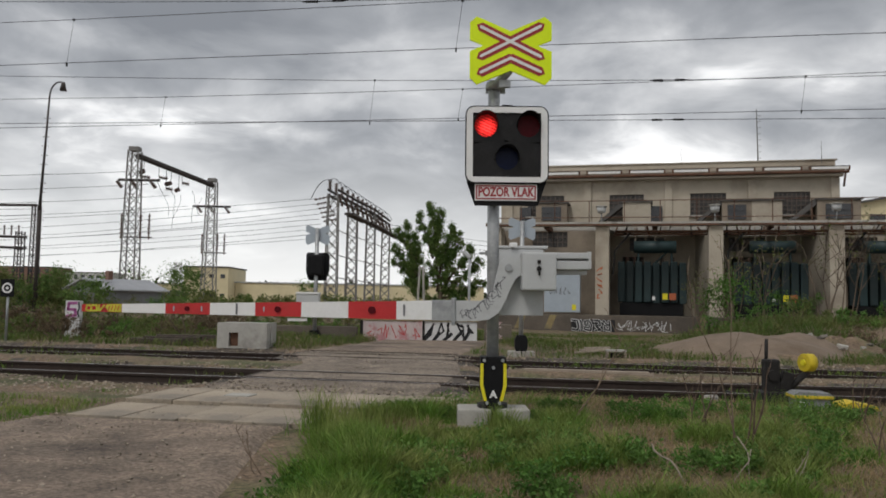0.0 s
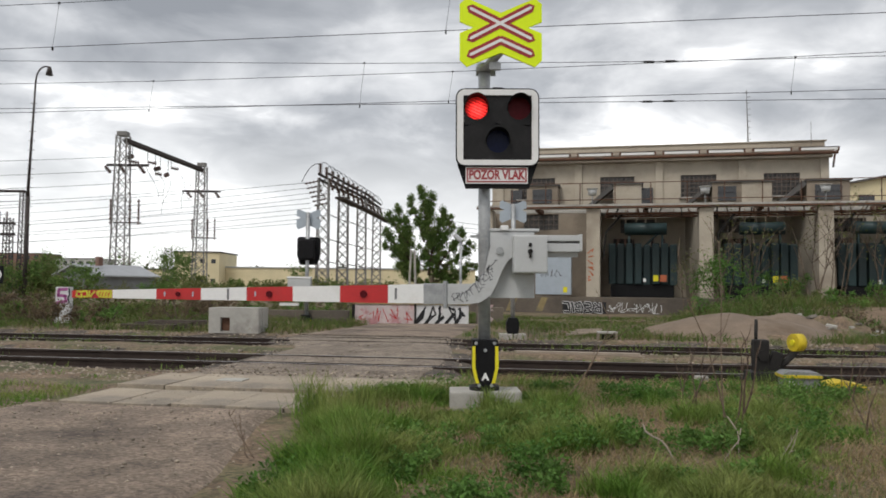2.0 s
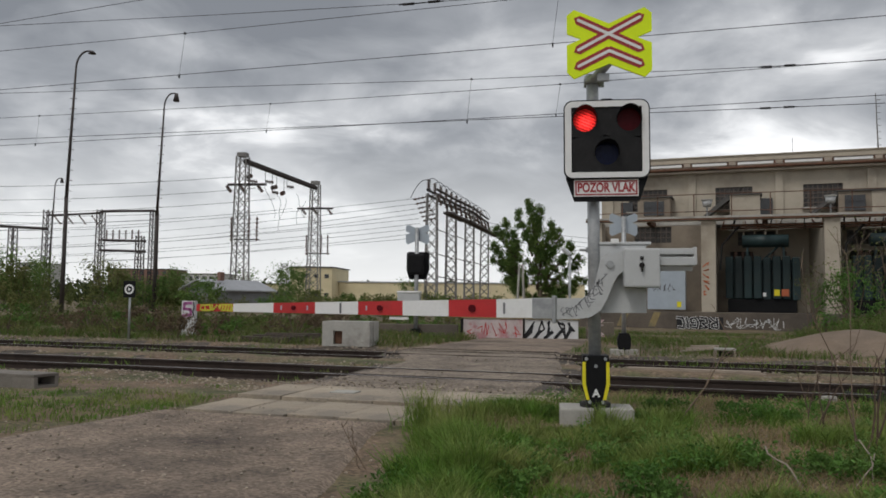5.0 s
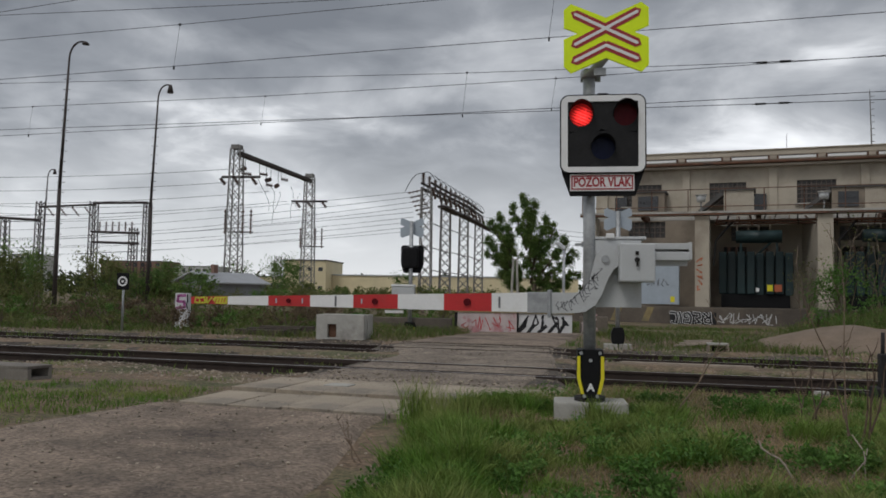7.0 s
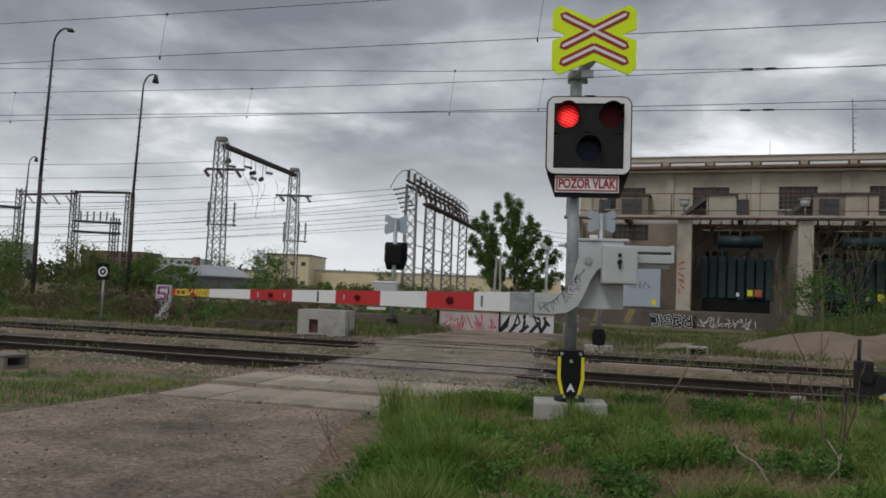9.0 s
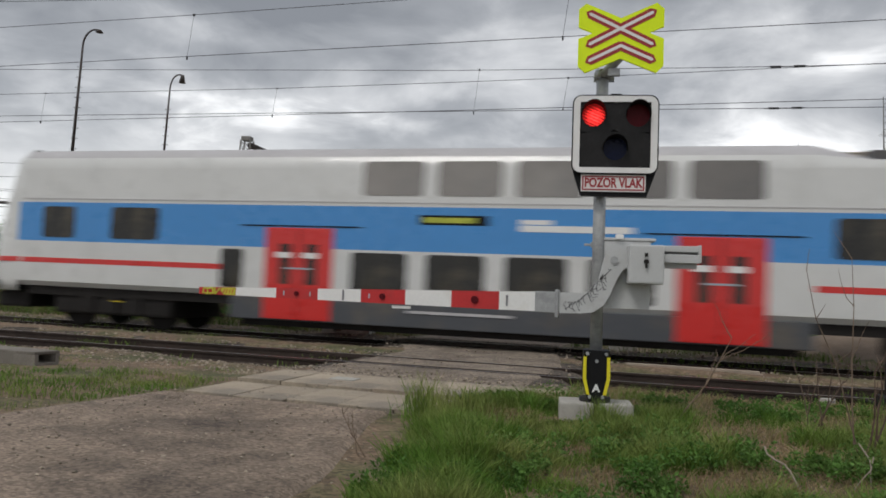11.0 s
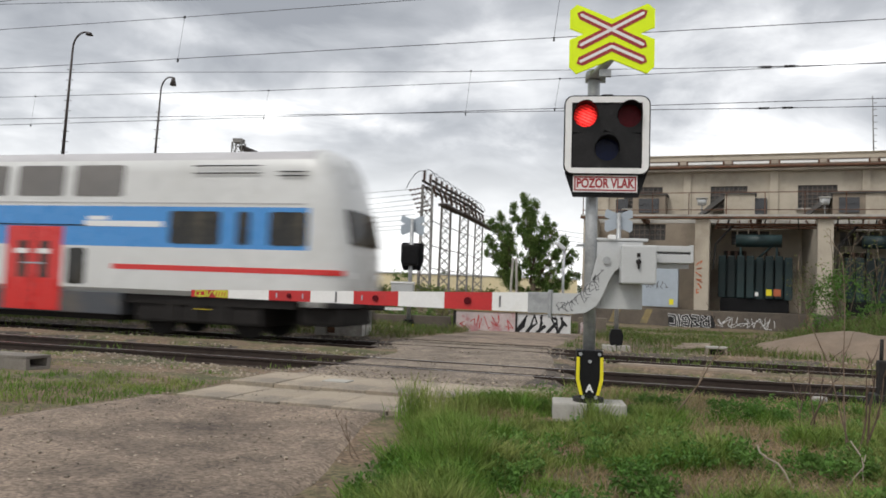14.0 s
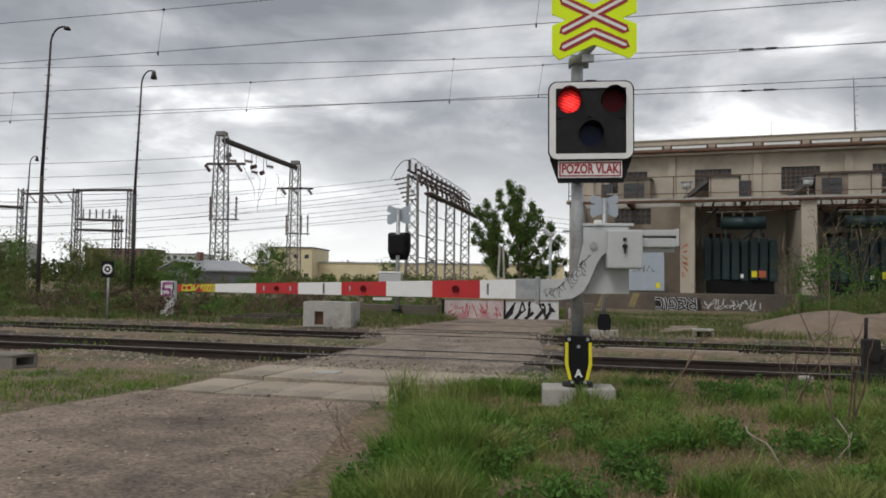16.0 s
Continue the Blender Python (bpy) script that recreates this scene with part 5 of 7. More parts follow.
    for form, x in zip(forms, (-3.28, -2.95, -2.6, -2.12, -1.66)):
        stroke(bm, [(x - u * 1.15 + 0.12 * (v - 0.27), 0.56 - v) for u, v in form], 0.15, -1.214, 0.006)
        stroke(inner, [(x - u * 1.15 + 0.12 * (v - 0.27), 0.56 - v) for u, v in form], 0.085, -1.2215, 0.004)
    tagged(part("graffiti", inner, "graffiti_black", plat, "black filling of the graffiti"), kind="stuff")
    tagged(part("graffiti", bm, "graffiti_white", plat, "white outline graffiti"), kind="stuff")
    bm = bmesh.new()
    for k in range(16):
        x = 0.1 + 0.16 * k
        stroke(bm, [(x - 1.1 + rng.uniform(-0.2, 0.2), 0.3 + rng.uniform(-0.28, 0.28)) for _ in range(4)], 0.028, -1.214, 0.005)
    tagged(part("graffiti", bm, "graffiti_white", plat, "scrawled white graffiti"), kind="stuff")
    bm = bmesh.new()
    for k in range(6):
        stroke(bm, [(-2.1 + rng.uniform(-0.14, 0.2), 3.3 - 0.3 * k + rng.uniform(-0.15, 0.15)) for _ in range(4)], 0.05, -0.21, 0.006)
    tagged(part("graffiti", bm, "orange", b, "orange tag on a pillar"), kind="stuff")
    for k in range(34):
        s = -1.2 + 0.55 * k + rng.uniform(-0.2, 0.2)
        ln = rng.uniform(0.15, 0.55)
        part("hanger", rod((s, rng.uniform(-0.1, 0.9), 5.6), (s + rng.uniform(-0.15, 0.15), rng.uniform(-0.1, 0.9), 5.6 - ln), rng.uniform(0.02, 0.06), seg=6), ("rust", "iron", "ceramic")[k % 3], b)
    for s in (-1.4, 4.4, 10.2):
        bm = bmesh.new()
        sweep(bm, [(s, 0.3, 3.0), (s + 0.1, 0.3, 4.3), (s + 0.6, 0.4, 4.9), (s + 1.0, 0.6, 5.4)], 0.06, 6)
        part("cable_duct", bm, "iron", b, "dark bent cable duct")
    # little rooms standing on the deck
    for s0, s1, win, slope in ((-5.9, -4.1, True, 0), (-0.95, 0.6, False, -1), (4.4, 5.95, True, -1), (5.95, 7.5, False, 0), (9.25, 11.4, True, -1)):
        body = part("roof_cabin", cube(((s0 + s1) / 2, 3.2, 6.5), (s1 - s0, 1.3, 1.42), 0.02), "plaster" if not win else "plaster_dark", b, "small rendered cabin on the deck")
        part("cabin_roof", cube(((s0 + s1) / 2, 3.2, 7.25), (s1 - s0 + 0.2, 1.5, 0.07)), "roof_grey", body)
        if win:
            part("cabin_window", cube(((s0 + s1) / 2, 2.53, 6.6), ((s1 - s0) * 0.62, 0.06, 0.8)), "glass", body)
        if slope:
            o = [(s0 - 1.7, 5.85), (s0 - 1.45, 5.85), (s0, 7.0), (s0, 7.25), (s0 - 0.1, 7.25)]
            part("stair_cover", plate(o, 2.6, 3.7), "roof_grey", body, "dark sloping stair cover")
    for s in (0.9, -6.7):
        part("deck_door", cube((s, 3.93, 6.5), (0.7, 0.1, 1.3)), "glass", b)
    for s in (-2.0, 3.8, 9.6, 15.4):
        lamp = part("deck_lamp", rod((s, -0.15, 5.8), (s, -0.15, 6.3), 0.04, seg=8), "galv", b)
        part("lamp_shade", rod((s, -0.15, 6.3), (s, -0.15, 6.62), 0.2, 0.26, seg=12), "paint_grey", lamp)
        part("lamp_cap", rod((s, -0.15, 6.62), (s, -0.15, 6.68), 0.3, 0.3, seg=12), "concrete", lamp)
    m = part("antenna_mast", rod((6.7, 5.5, 9.3), (6.62, 5.5, 13.0), 0.045, 0.02, seg=6), "lattice", b, "thin roof antenna mast")
    for k in range(8):
        part("rung", cube((6.69 + 0.05, 5.5, 10.1 + 0.36 * k), (0.2, 0.03, 0.03)), "lattice", m)
    part("thin_rod", rod((2.4, 6, 9.6), (2.4, 6, 10.9), 0.02, 0.01, seg=5), "lattice", b)
    part("thin_rod", rod((10.0, 5, 9.6), (10.0, 5, 10.9), 0.02, 0.01, seg=5), "lattice", b)
    # pale supports between deck and transformers
    for bay in (0.5, 6.6, 12.3):
        for k, dx in enumerate((-0.75, -0.2, 0.3, 0.85)):
            part("busbar_support", rod((bay + dx, 0.75, 4.85 + 0.05 * (k % 2)), (bay + dx, 0.75, 5.6), 0.045, seg=6), "wood_old", b)
        part("busbar", rod((bay - 1.5, 0.75, 5.12), (bay + 1.7, 0.75, 5.16), 0.03, seg=6), "concrete", b)
        part("busbar", rod((bay - 1.9, 0.3, 5.33), (bay + 2.6, 0.3, 5.3), 0.028, seg=6), "concrete", b)
        part("back_louvre", cube((bay - 0.9, 4.98, 4.0), (1.2, 0.1, 0.5)), "iron", b)
    return b


build_station()


def build_transformer(s, first=None):
    t = thing("power_transformer", FACADE @ Matrix.Translation((s, 2.0, 0.825)), "dark green oil-filled power transformer with radiator fins", "transformer", "transformers in the bays")
    part("tank", cube((0, 0.8, 1.75), (3.2, 1.4, 2.1), 0.04), "transformer", t)
    part("skid", cube((0, 0.6, 0.35), (3.4, 1.7, 0.7), 0.03), "black", t)
    fin = mesh_of("radiator", cube((0, 0, 0), (0.385, 0.5, 2.25), 0.05), "transformer")
    for i in range(8):
        shared("radiator", fin, t, Matrix.Translation((-1.62 + 0.47 * i, (0.12, 0.0, -0.1, -0.2, 0.1, -0.2, -0.15, -0.1)[i], 1.85 - 0.06 * (i in (4, 7)))))
    c = part("conservator", rod((-0.95, 0.4, 3.82), (1.35, 0.4, 3.82), 0.34, seg=20), "transformer", t, "cylindrical oil conservator")
    for x in (-0.7, 1.1):
        part("conservator_leg", cube((x, 0.4, 3.15), (0.1, 0.3, 0.7)), "transformer", c)
    part("oil_pipe", rod((0.2, 0.1, 2.9), (0.8, 0.3, 3.5), 0.06, seg=8), "transformer", t)
    for x in (-1.3, -0.9, -0.5, 0.6, 1.2):
        bm = rod((x, 0.9, 2.8), (x, 0.9, 3.3), 0.07, 0.05, seg=8)
        for k in range(4):
            tube(bm, (x, 0.9, 2.9 + 0.1 * k), (x, 0.9, 2.94 + 0.1 * k), 0.11, seg=8)
        part("bushing", bm, "ceramic", t, "brown ceramic bushing")
    part("warning_plate", cube((0.72, -0.47, 1.05), (0.27, 0.012, 0.33)), "yellow_bright", t, "yellow warning plate")
    part("warning_plate", cube((1.12, -0.47, 1.05), (0.36, 0.012, 0.36)), "orange", t, "red and yellow warning plate")
    part("label_plate", cube((0.12, -0.47, 0.95), (0.16, 0.012, 0.2)), "paint_white", t)
    return t


first = build_transformer(0.62)
copy_thing(first, FACADE @ Matrix.Translation((6.75, 2.0, 0.825)))
copy_thing(first, FACADE @ Matrix.Translation((12.4, 2.0, 0.825)))


def plain_house(name, x0, x1, y, depth, z, mat, roof, label, cols=0, rows=0, gable=0.0, win=(1.2, 1.3), category="building"):
    h = thing(name, pose((x0 + x1) / 2, y, -0.1), label, category)
    w = x1 - x0
    if gable:
        out = [(-w / 2, 0), (w / 2, 0), (w / 2, z), (0, z + gable), (-w / 2, z)]
        part("wall", plate(out, 0, depth), mat, h)
        for sx in (-1, 1):
            o = [(0, z + gable), (0, z + gable + 0.15), (sx * (w / 2 + 0.3), z + 0.05), (sx * (w / 2 + 0.3), z - 0.1)]
            part("roof", plate(o, -0.3, depth + 0.3), roof, h)
    else:
        part("wall", cube((0, depth / 2, z / 2), (w, depth, z)), mat, h)
        part("roof", cube((0, depth / 2, z + 0.1), (w + 0.4, depth + 0.4, 0.25)), roof, h)
    if cols:
        me = mesh_of("window", cube((0, 0, 0), (win[0], 0.12, win[1])), "glass")
        for i in range(cols):
            for j in range(rows):
                shared("window", me, h, Matrix.Translation((-w / 2 + w * (i + 0.5) / cols, -0.02, z * (j + 0.55) / rows)))
    return h


plain_house("warehouse", 31.2, 62, 60, 20, 9.6, "far_yellow", "roof_grey", "yellow rendered building with low gable roof", 9, 3, 3.0)
plain_house("factory", -53.2, -44.2, 160, 14, 7.9, "far_yellow", "roof_grey", "pale yellow factory block", 4, 2, win=(0.9, 0.8))
plain_house("factory_annex", -59.5, -53.3, 159, 14, 4.3, "far_yellow", "roof_grey", "low pale yellow annex", 4, 1)
plain_house("long_hall", -44.1, 8, 165, 20, 5.0, "far_yellow", "roof_tin", "long pale yellow production hall")
plain_house("apartment_block", -181, -172.5, 250, 14, 12.4, "far_white", "roof_grey", "distant white panel apartment block", 4, 5)
plain_house("apartment_block", -150, -128, 255, 14, 10.8, "far_brown", "roof_grey", "distant brown brick apartment block", 8, 4)
plain_house("apartment_block", -127, -112, 262, 14, 9.5, "far_white", "roof_grey", "distant pale apartment block", 6, 3)
plain_house("yellow_store", -205, -184, 240, 14, 7.6, "yellow", "roof_grey", "distant bright yellow storage building")


def build_shed():
    h = thing("shed", pose(-29.9, 62, -0.25) @ pose(0, 0, 0, 0, 0, -28), "grey shed with shallow pale tin gable roof", "shed")
    w, d, z, g = 4.4, 6.0, 2.15, 0.75
    part("wall", plate([(0, 0), (w, 0), (w, z), (w / 2, z + g), (0, z)], 0, d), "shed", h)
    part("roof", plate([(w / 2, z + g), (w / 2, z + g + 0.12), (-0.3, z), (-0.3, z - 0.12)], -0.25, d + 0.2), "roof_tin", h)
    part("roof", plate([(w / 2, z + g), (w / 2, z + g + 0.12), (w + 0.3, z), (w + 0.3, z - 0.12)], -0.25, d + 0.2), "roof_tin", h)
    part("chimney", cube((w * 0.7, 1.5, z + 1.1), (0.4, 0.4, 0.7)), "far_brown", h)


build_shed()


def build_lane_walls():
    w = thing("graffiti_wall", pose(-2.75, 26.9, 0.0) @ pose(0, 0, 0, 0, 0, 2), "low concrete wall covered in pink and white graffiti", "wall")
    part("panel", cube((1.0, 0, 0.3), (2.05, 0.2, 0.7), 0.02), "graffiti_pink", w, "pink and white graffiti panel")
    part("panel", cube((2.95, 0.02, 0.3), (1.8, 0.2, 0.7), 0.02), "graffiti_white", w, "white graffiti panel with black letters")
    part("post", cube((-0.07, 0, 0.33), (0.1, 0.22, 0.78)), "iron", w)
    part("post", cube((2.02, -0.02, 0.33), (0.06, 0.22, 0.74)), "iron", w)
    rng = random.Random(2)
    bm = bmesh.new()
    for k in range(5):
        x = 2.2 + 0.34 * k
        pts = [(x + rng.uniform(-0.2, 0.2), 0.3 + rng.uniform(-0.3, 0.3)) for j in range(5)]
        stroke(bm, pts + pts[:1], 0.055, -0.083, 0.004)
        stroke(bm, [(x - 0.15, 0.02), (x + rng.uniform(-0.1, 0.2), rng.uniform(0.2, 0.4))], 0.11, -0.084, 0.004)
    part("graffiti", bm, "graffiti_black", w, "black outline graffiti")
    bm = bmesh.new()
    for k in range(7):
        x = 0.2 + 0.27 * k
        stroke(bm, [(x + rng.uniform(-0.16, 0.16), 0.3 + rng.uniform(-0.26, 0.26)) for j in range(4)], 0.024, -0.103, 0.004)
    part("graffiti", bm, "paint_red", w, "thin red graffiti lines")
    part("cap", cube((1.9, 0, 0.68), (4.0, 0.26, 0.05)), "hazard", w, "weathered yellow coping")
    k = thing("kerb_wall", pose(-5.2, 26.3, 0), "dark stained concrete kerb wall", "wall")
    part("wall", cube((0, 0, 0.1), (4.6, 0.3, 0.7), 0.03), "dark_wall", k)
    k = thing("kerb_wall", pose(3.2, 27.5, 0) @ pose(0, 0, 0, 0, 0, -3), "dark stained wall end with scribbles", "wall")
    part("wall", cube((-1.35, 0, 0.15), (0.95, 0.3, 0.85), 0.03), "dark_wall", k)
    bm = bmesh.new()
    for j in range(7):
        stroke(bm, [(-1.5 + rng.uniform(-0.25, 0.3), 0.3 + rng.uniform(-0.3, 0.35)) for _ in range(4)], 0.04, -0.16, 0.004)
    part("graffiti", bm, "graffiti_pink", k)
    g = thing("painted_wall_end", pose(-11.5, 24.0, -0.1), "low wall end sprayed magenta and white", "wall")
    part("wall", cube((0.22, 0, 0.62), (0.44, 0.2, 1.24), 0.01), "graffiti_white", g)
    bm = bmesh.new()
    stroke(bm, [(0.34, 1.17), (0.1, 1.16), (0.08, 0.98), (0.3, 0.97), (0.32, 0.8), (0.05, 0.77)], 0.085, -0.105, 0.004)
    part("graffiti", bm, "graffiti_magenta", g)
    bm = bmesh.new()
    stroke(bm, [(0.4, 1.2), (0.42, 1.0), (0.38, 0.9), (0.42, 0.75)], 0.04, -0.105, 0.004)
    part("graffiti", bm, "graffiti_black", g)


build_lane_walls()

# ---------------------------------------------------------------- masts, gantries and wires


def lattice_tower(parent, x, y, z0, z1, w0, w1, mat="lattice", step=None, yaw=0.0, r=0.08):
    rot = pose(x, y, 0, 0, 0, yaw)

    def corner(k, z):
        f = (z - z0) / (z1 - z0)
        h = (w0 + (w1 - w0) * f) / 2
        return rot @ Vector(((-h, h, h, -h)[k], (-h, -h, h, h)[k], z))

    tower = part("tower", rod(corner(0, z0), corner(0, z1), r, seg=4), mat, parent, "riveted lattice tower")
    for k in range(1, 4):
        part("leg", rod(corner(k, z0), corner(k, z1), r, seg=4), mat, tower)
    bm = bmesh.new()
    n = max(3, int((z1 - z0) / (step or (w0 + w1) / 2)))
    for i in range(n):
        a, b = z0 + (z1 - z0) * i / n, z0 + (z1 - z0) * (i + 1) / n
        for k in range(4):
            tube(bm, corner(k, a), corner((k + 1) % 4, b), r * 0.45, seg=4, caps=False)
            if k % 2 == 0:
                tube(bm, corner((k + 1) % 4, a), corner(k, b), r * 0.45, seg=4, caps=False)
    tagged(part("bracing", bm, mat, tower), kind="stuff")
    return tower


def insulator(parent, p, q, n=5, r=0.11):
    p, q = Vector(p), Vector(q)
    bm = rod(p, q, r * 0.4, seg=6)
    for k in range(n):
        a = p.lerp(q, (k + 0.3) / n)
        b = p.lerp(q, (k + 0.6) / n)
        tube(bm, a, b, r, r * 0.8, seg=8)
    part("insulator", bm, "ceramic", parent, "dark ribbed insulator")


def build_portal():
    t = thing("line_portal", pose(0, 0, 0), "tall lattice steel line portal with insulators", "steel portal")
    a, b = Vector((-29.55, 73.5, 0)), Vector((-27.4, 91.0, 0))
    lattice_tower(t, a.x, a.y, -0.2, 15.1, 1.45, 0.95)
    lattice_tower(t, b.x, b.y, -0.2, 14.95, 1.45, 0.95)
    part("beam", rod((a.x + 0.3, a.y, 14.65), (b.x, b.y, 14.55), 0.3, seg=6), "dark_steel", t)
    for p in (a, b):
        part("tower_cap", cube((p.x, p.y, 15.28 if p is a else 15.13), (0.9, 0.9, 0.4)), "lattice", t)
    for p, z, l in ((a, 12.35, 3.9), (b, 12.05, 4.4)):
        part("crossarm", cube((p.x + (0.5 if p is a else 0), p.y, z), (l, 0.22, 0.22)), "dark_steel", t)
        part("crossarm", cube((p.x + 0.6, p.y, z - 5.4), (2.6, 0.12, 0.12)), "dark_steel", t)
        for dx in (-1.6, -0.2, 1.6):
            insulator(t, (p.x + dx, p.y, z - 0.1), (p.x + dx + 0.5, p.y, z - 0.75), 5, 0.2)
        for dx in (-0.9, 0.9, 1.7):
            insulator(t, (p.x + dx, p.y - 0.2, z - 5.6), (p.x + dx, p.y - 0.2, z - 3.2), 6, 0.16)
    for f, dz, dx in ((0.06, -1.5, 0.9), (0.1, -0.9, -0.5), (0.27, -1.0, 0.8), (0.36, -1.9, 0.6), (0.42, -1.2, -0.7), (0.56, -0.8, 0.7), (0.52, -1.6, -0.4)):
        q = a.lerp(b, f)
        part("hanger", rod((q.x, q.y, 14.4), (q.x, q.y, 14.4 + dz + 0.1), 0.03, seg=5), "wire", t)
        insulator(t, (q.x, q.y, 14.4 + dz), (q.x + dx, q.y + 0.3, 14.3 + dz), 5, 0.24)
    rng = random.Random(6)
    for k in range(5):
        q = a.lerp(b, 0.2 + 0.15 * k)
        bm = bmesh.new()
        last = Vector((q.x + 0.4, q.y, rng.uniform(12.0, 13.2)))
        drift = rng.uniform(-0.5, 0.5)
        for j in range(6):
            nxt = last + Vector((0.25 * math.sin(j * rng.uniform(0.6, 1.2) + k) + drift * 0.5, 0, -rng.uniform(0.25, 0.8)))
            tube(bm, last, nxt, 0.022, seg=4)
            last = nxt
        part("jumper_cable", bm, "wire", t)


build_portal()


def build_gantry():
    t = thing("busbar_gantry", pose(0, 0, 0), "long lattice busbar gantry on four towers", "steel gantry")
    pts = [Vector(p) for p in ((-11.05, 75.9, 0), (-10.1, 84, 0), (-8.9, 92, 0), (-8.05, 104, 0))]
    for p in pts:
        lattice_tower(t, p.x, p.y, -0.2, 11.6, 1.15, 0.95)
    for p, q in zip(pts, pts[1:]):
        for z in (11.6, 12.1):
            for dx in (-0.5, 0.5):
                part("beam", rod((p.x + dx, p.y, z), (q.x + dx, q.y, z), 0.14, seg=5), "dark_steel", t)
        bm = bmesh.new()
        for k in range(6):
            u, v = p.lerp(q, k / 6), p.lerp(q, (k + 1) / 6)
            tube(bm, (u.x - 0.5, u.y, 11.6), (v.x - 0.5, v.y, 12.1), 0.04, seg=4)
            tube(bm, (u.x + 0.5, u.y, 11.6), (v.x - 0.5, v.y, 11.6), 0.04, seg=4)
        tagged(part("bracing", bm, "dark_steel", t), kind="stuff")
        for z in (3.6, 5.8, 8.2):
            part("tie_rod", rod((p.x + 0.5, p.y, z), (q.x + 0.5, q.y, z - 0.15), 0.045, seg=4), "dark_steel", t)
        part("walkway", cube(((p.x + q.x) / 2 + 1.5, (p.y + q.y) / 2, 9.8), (0.9, (q - p).length, 0.2), 0, pose(0, 0, 0, 0, 0, -6)), "dark_steel", t)
    for k in range(12):
        q = pts[0].lerp(pts[3], k / 11.5)
        insulator(t, (q.x - 0.35, q.y, 12.1), (q.x - 0.35, q.y, 13.1), 5, 0.24)
        insulator(t, (q.x + 0.6, q.y, 11.5), (q.x + 0.9, q.y, 10.5), 4, 0.2)
        bm = bmesh.new()
        last = Vector((q.x - 0.35, q.y, 13.1))
        for j in range(5):
            nxt = last + Vector((0.26, 0.1, 0.12 - 0.16 * j))
            tube(bm, last, nxt, 0.03, seg=4)
            last = nxt
        part("jumper_cable", bm, "wire", t)
    bm = bmesh.new()
    last = Vector((-11.2, 75.5, 12.9))
    for j in range(6):
        nxt = last + Vector((-0.32, 0, 0.12 - 0.16 * j))
        tube(bm, last, nxt, 0.035, seg=4)
        last = nxt
    part("jumper_cable", bm, "wire", t)
    for k in range(6):
        insulator(t, (-11.5, 75.9 + 1.2 * k, 11.4 - 0.3 * k), (-12.9, 75.9 + 1.2 * k, 11.1 - 0.3 * k), 4, 0.14)


build_gantry()


def build_substation():
    t = thing("substation_frame", pose(0, 0, 0), "distant substation frame of lattice posts and beams", "steel frame")
    for x, z in ((-44.2, 8.9), (-39.1, 8.9), (-34.1, 8.8), (-47.5, 7.4)):
        lattice_tower(t, x, 65, -0.2, z, 0.6, 0.5, "dark_steel", r=0.05)
    lattice_tower(t, -34.8, 64, -0.2, 6.5, 0.6, 0.5, "dark_steel", r=0.05)
    part("beam", rod((-39.1, 65, 8.75), (-34.1, 65, 8.8), 0.12, seg=5), "dark_steel", t)
    part("beam", rod((-52, 65, 7.6), (-44.2, 65, 7.2), 0.14, seg=5), "dark_steel", t)
    part("beam", rod((-44.2, 65, 8.4), (-39.1, 65, 8.6), 0.10, seg=5), "dark_steel", t)
    part("beam", rod((-39.1, 65, 5.3), (-34.8, 65, 5.2), 0.12, seg=5), "dark_steel", t)
    part("beam", rod((-39.1, 65, 6.2), (-34.8, 65, 6.1), 0.12, seg=5), "dark_steel", t)
    for k in range(6):
        insulator(t, (-38.5 + 0.6 * k, 65, 6.3), (-38.5 + 0.6 * k, 65, 7.1), 4, 0.12)
    for k in range(4):
        insulator(t, (-43.6 + 1.2 * k, 65, 8.4), (-42.9 + 1.2 * k, 65, 7.6), 4, 0.1)
    lattice_tower(thing("line_tower", pose(0, 0, 0), "small distant lattice tower", "steel tower"), -51.1, 150, 0, 8.2, 1.6, 1.0)


build_substation()


def street_lamp(x, y, z, reach, r, hood):
    t = thing("street_lamp", pose(x, y, -0.1), "tall tapered steel street lamp with curved neck", "street lamp", "tall lamps by the yard")
    lower = part("post", rod((0, 0, 0), (0, 0, z * 0.45), r, r * 0.8, seg=10), "dark_steel", t)
    part("post_upper", rod((0, 0, z * 0.45), (0.25 * (1 if reach > 0 else -1), 0, z - 1.0), r * 0.72, r * 0.42, seg=10), "dark_steel", lower)
    bm = bmesh.new()
    last = Vector((0.25 * (1 if reach > 0 else -1), 0, z - 1.0))
    for i in range(1, 9):
        a = math.pi * 0.62 * i / 8
        nxt = Vector((0.25 * (1 if reach > 0 else -1) + reach * (1 - math.cos(a)) * 0.62, 0, z - 1.0 + math.sin(a)))
        tube(bm, last, nxt, r * 0.4, seg=8)
        last = nxt
    part("neck", bm, "dark_steel", t)
    part("lamp_head", rod(last + Vector((0, 0, 0.05)), last + Vector((0, 0, -0.5 if hood else -0.1)), 0.1, 0.22, seg=12), "dark_steel", t, "dark bell-shaped lamp head")
    for k in range(int(z * 1.3)):
        part("step_iron", cube((0.01 * k, 0, 2 + 0.6 * k), (0.42, 0.03, 0.03)), "dark_steel", t) if 2 + 0.6 * k < z - 1.5 else None


street_lamp(-26.05, 50, 15.2, 1.0, 0.13, True)
street_lamp(-27.45, 42, 15.6, 1.15, 0.135, False)
street_lamp(-57.3, 85, 15.1, 1.0, 0.15, True)


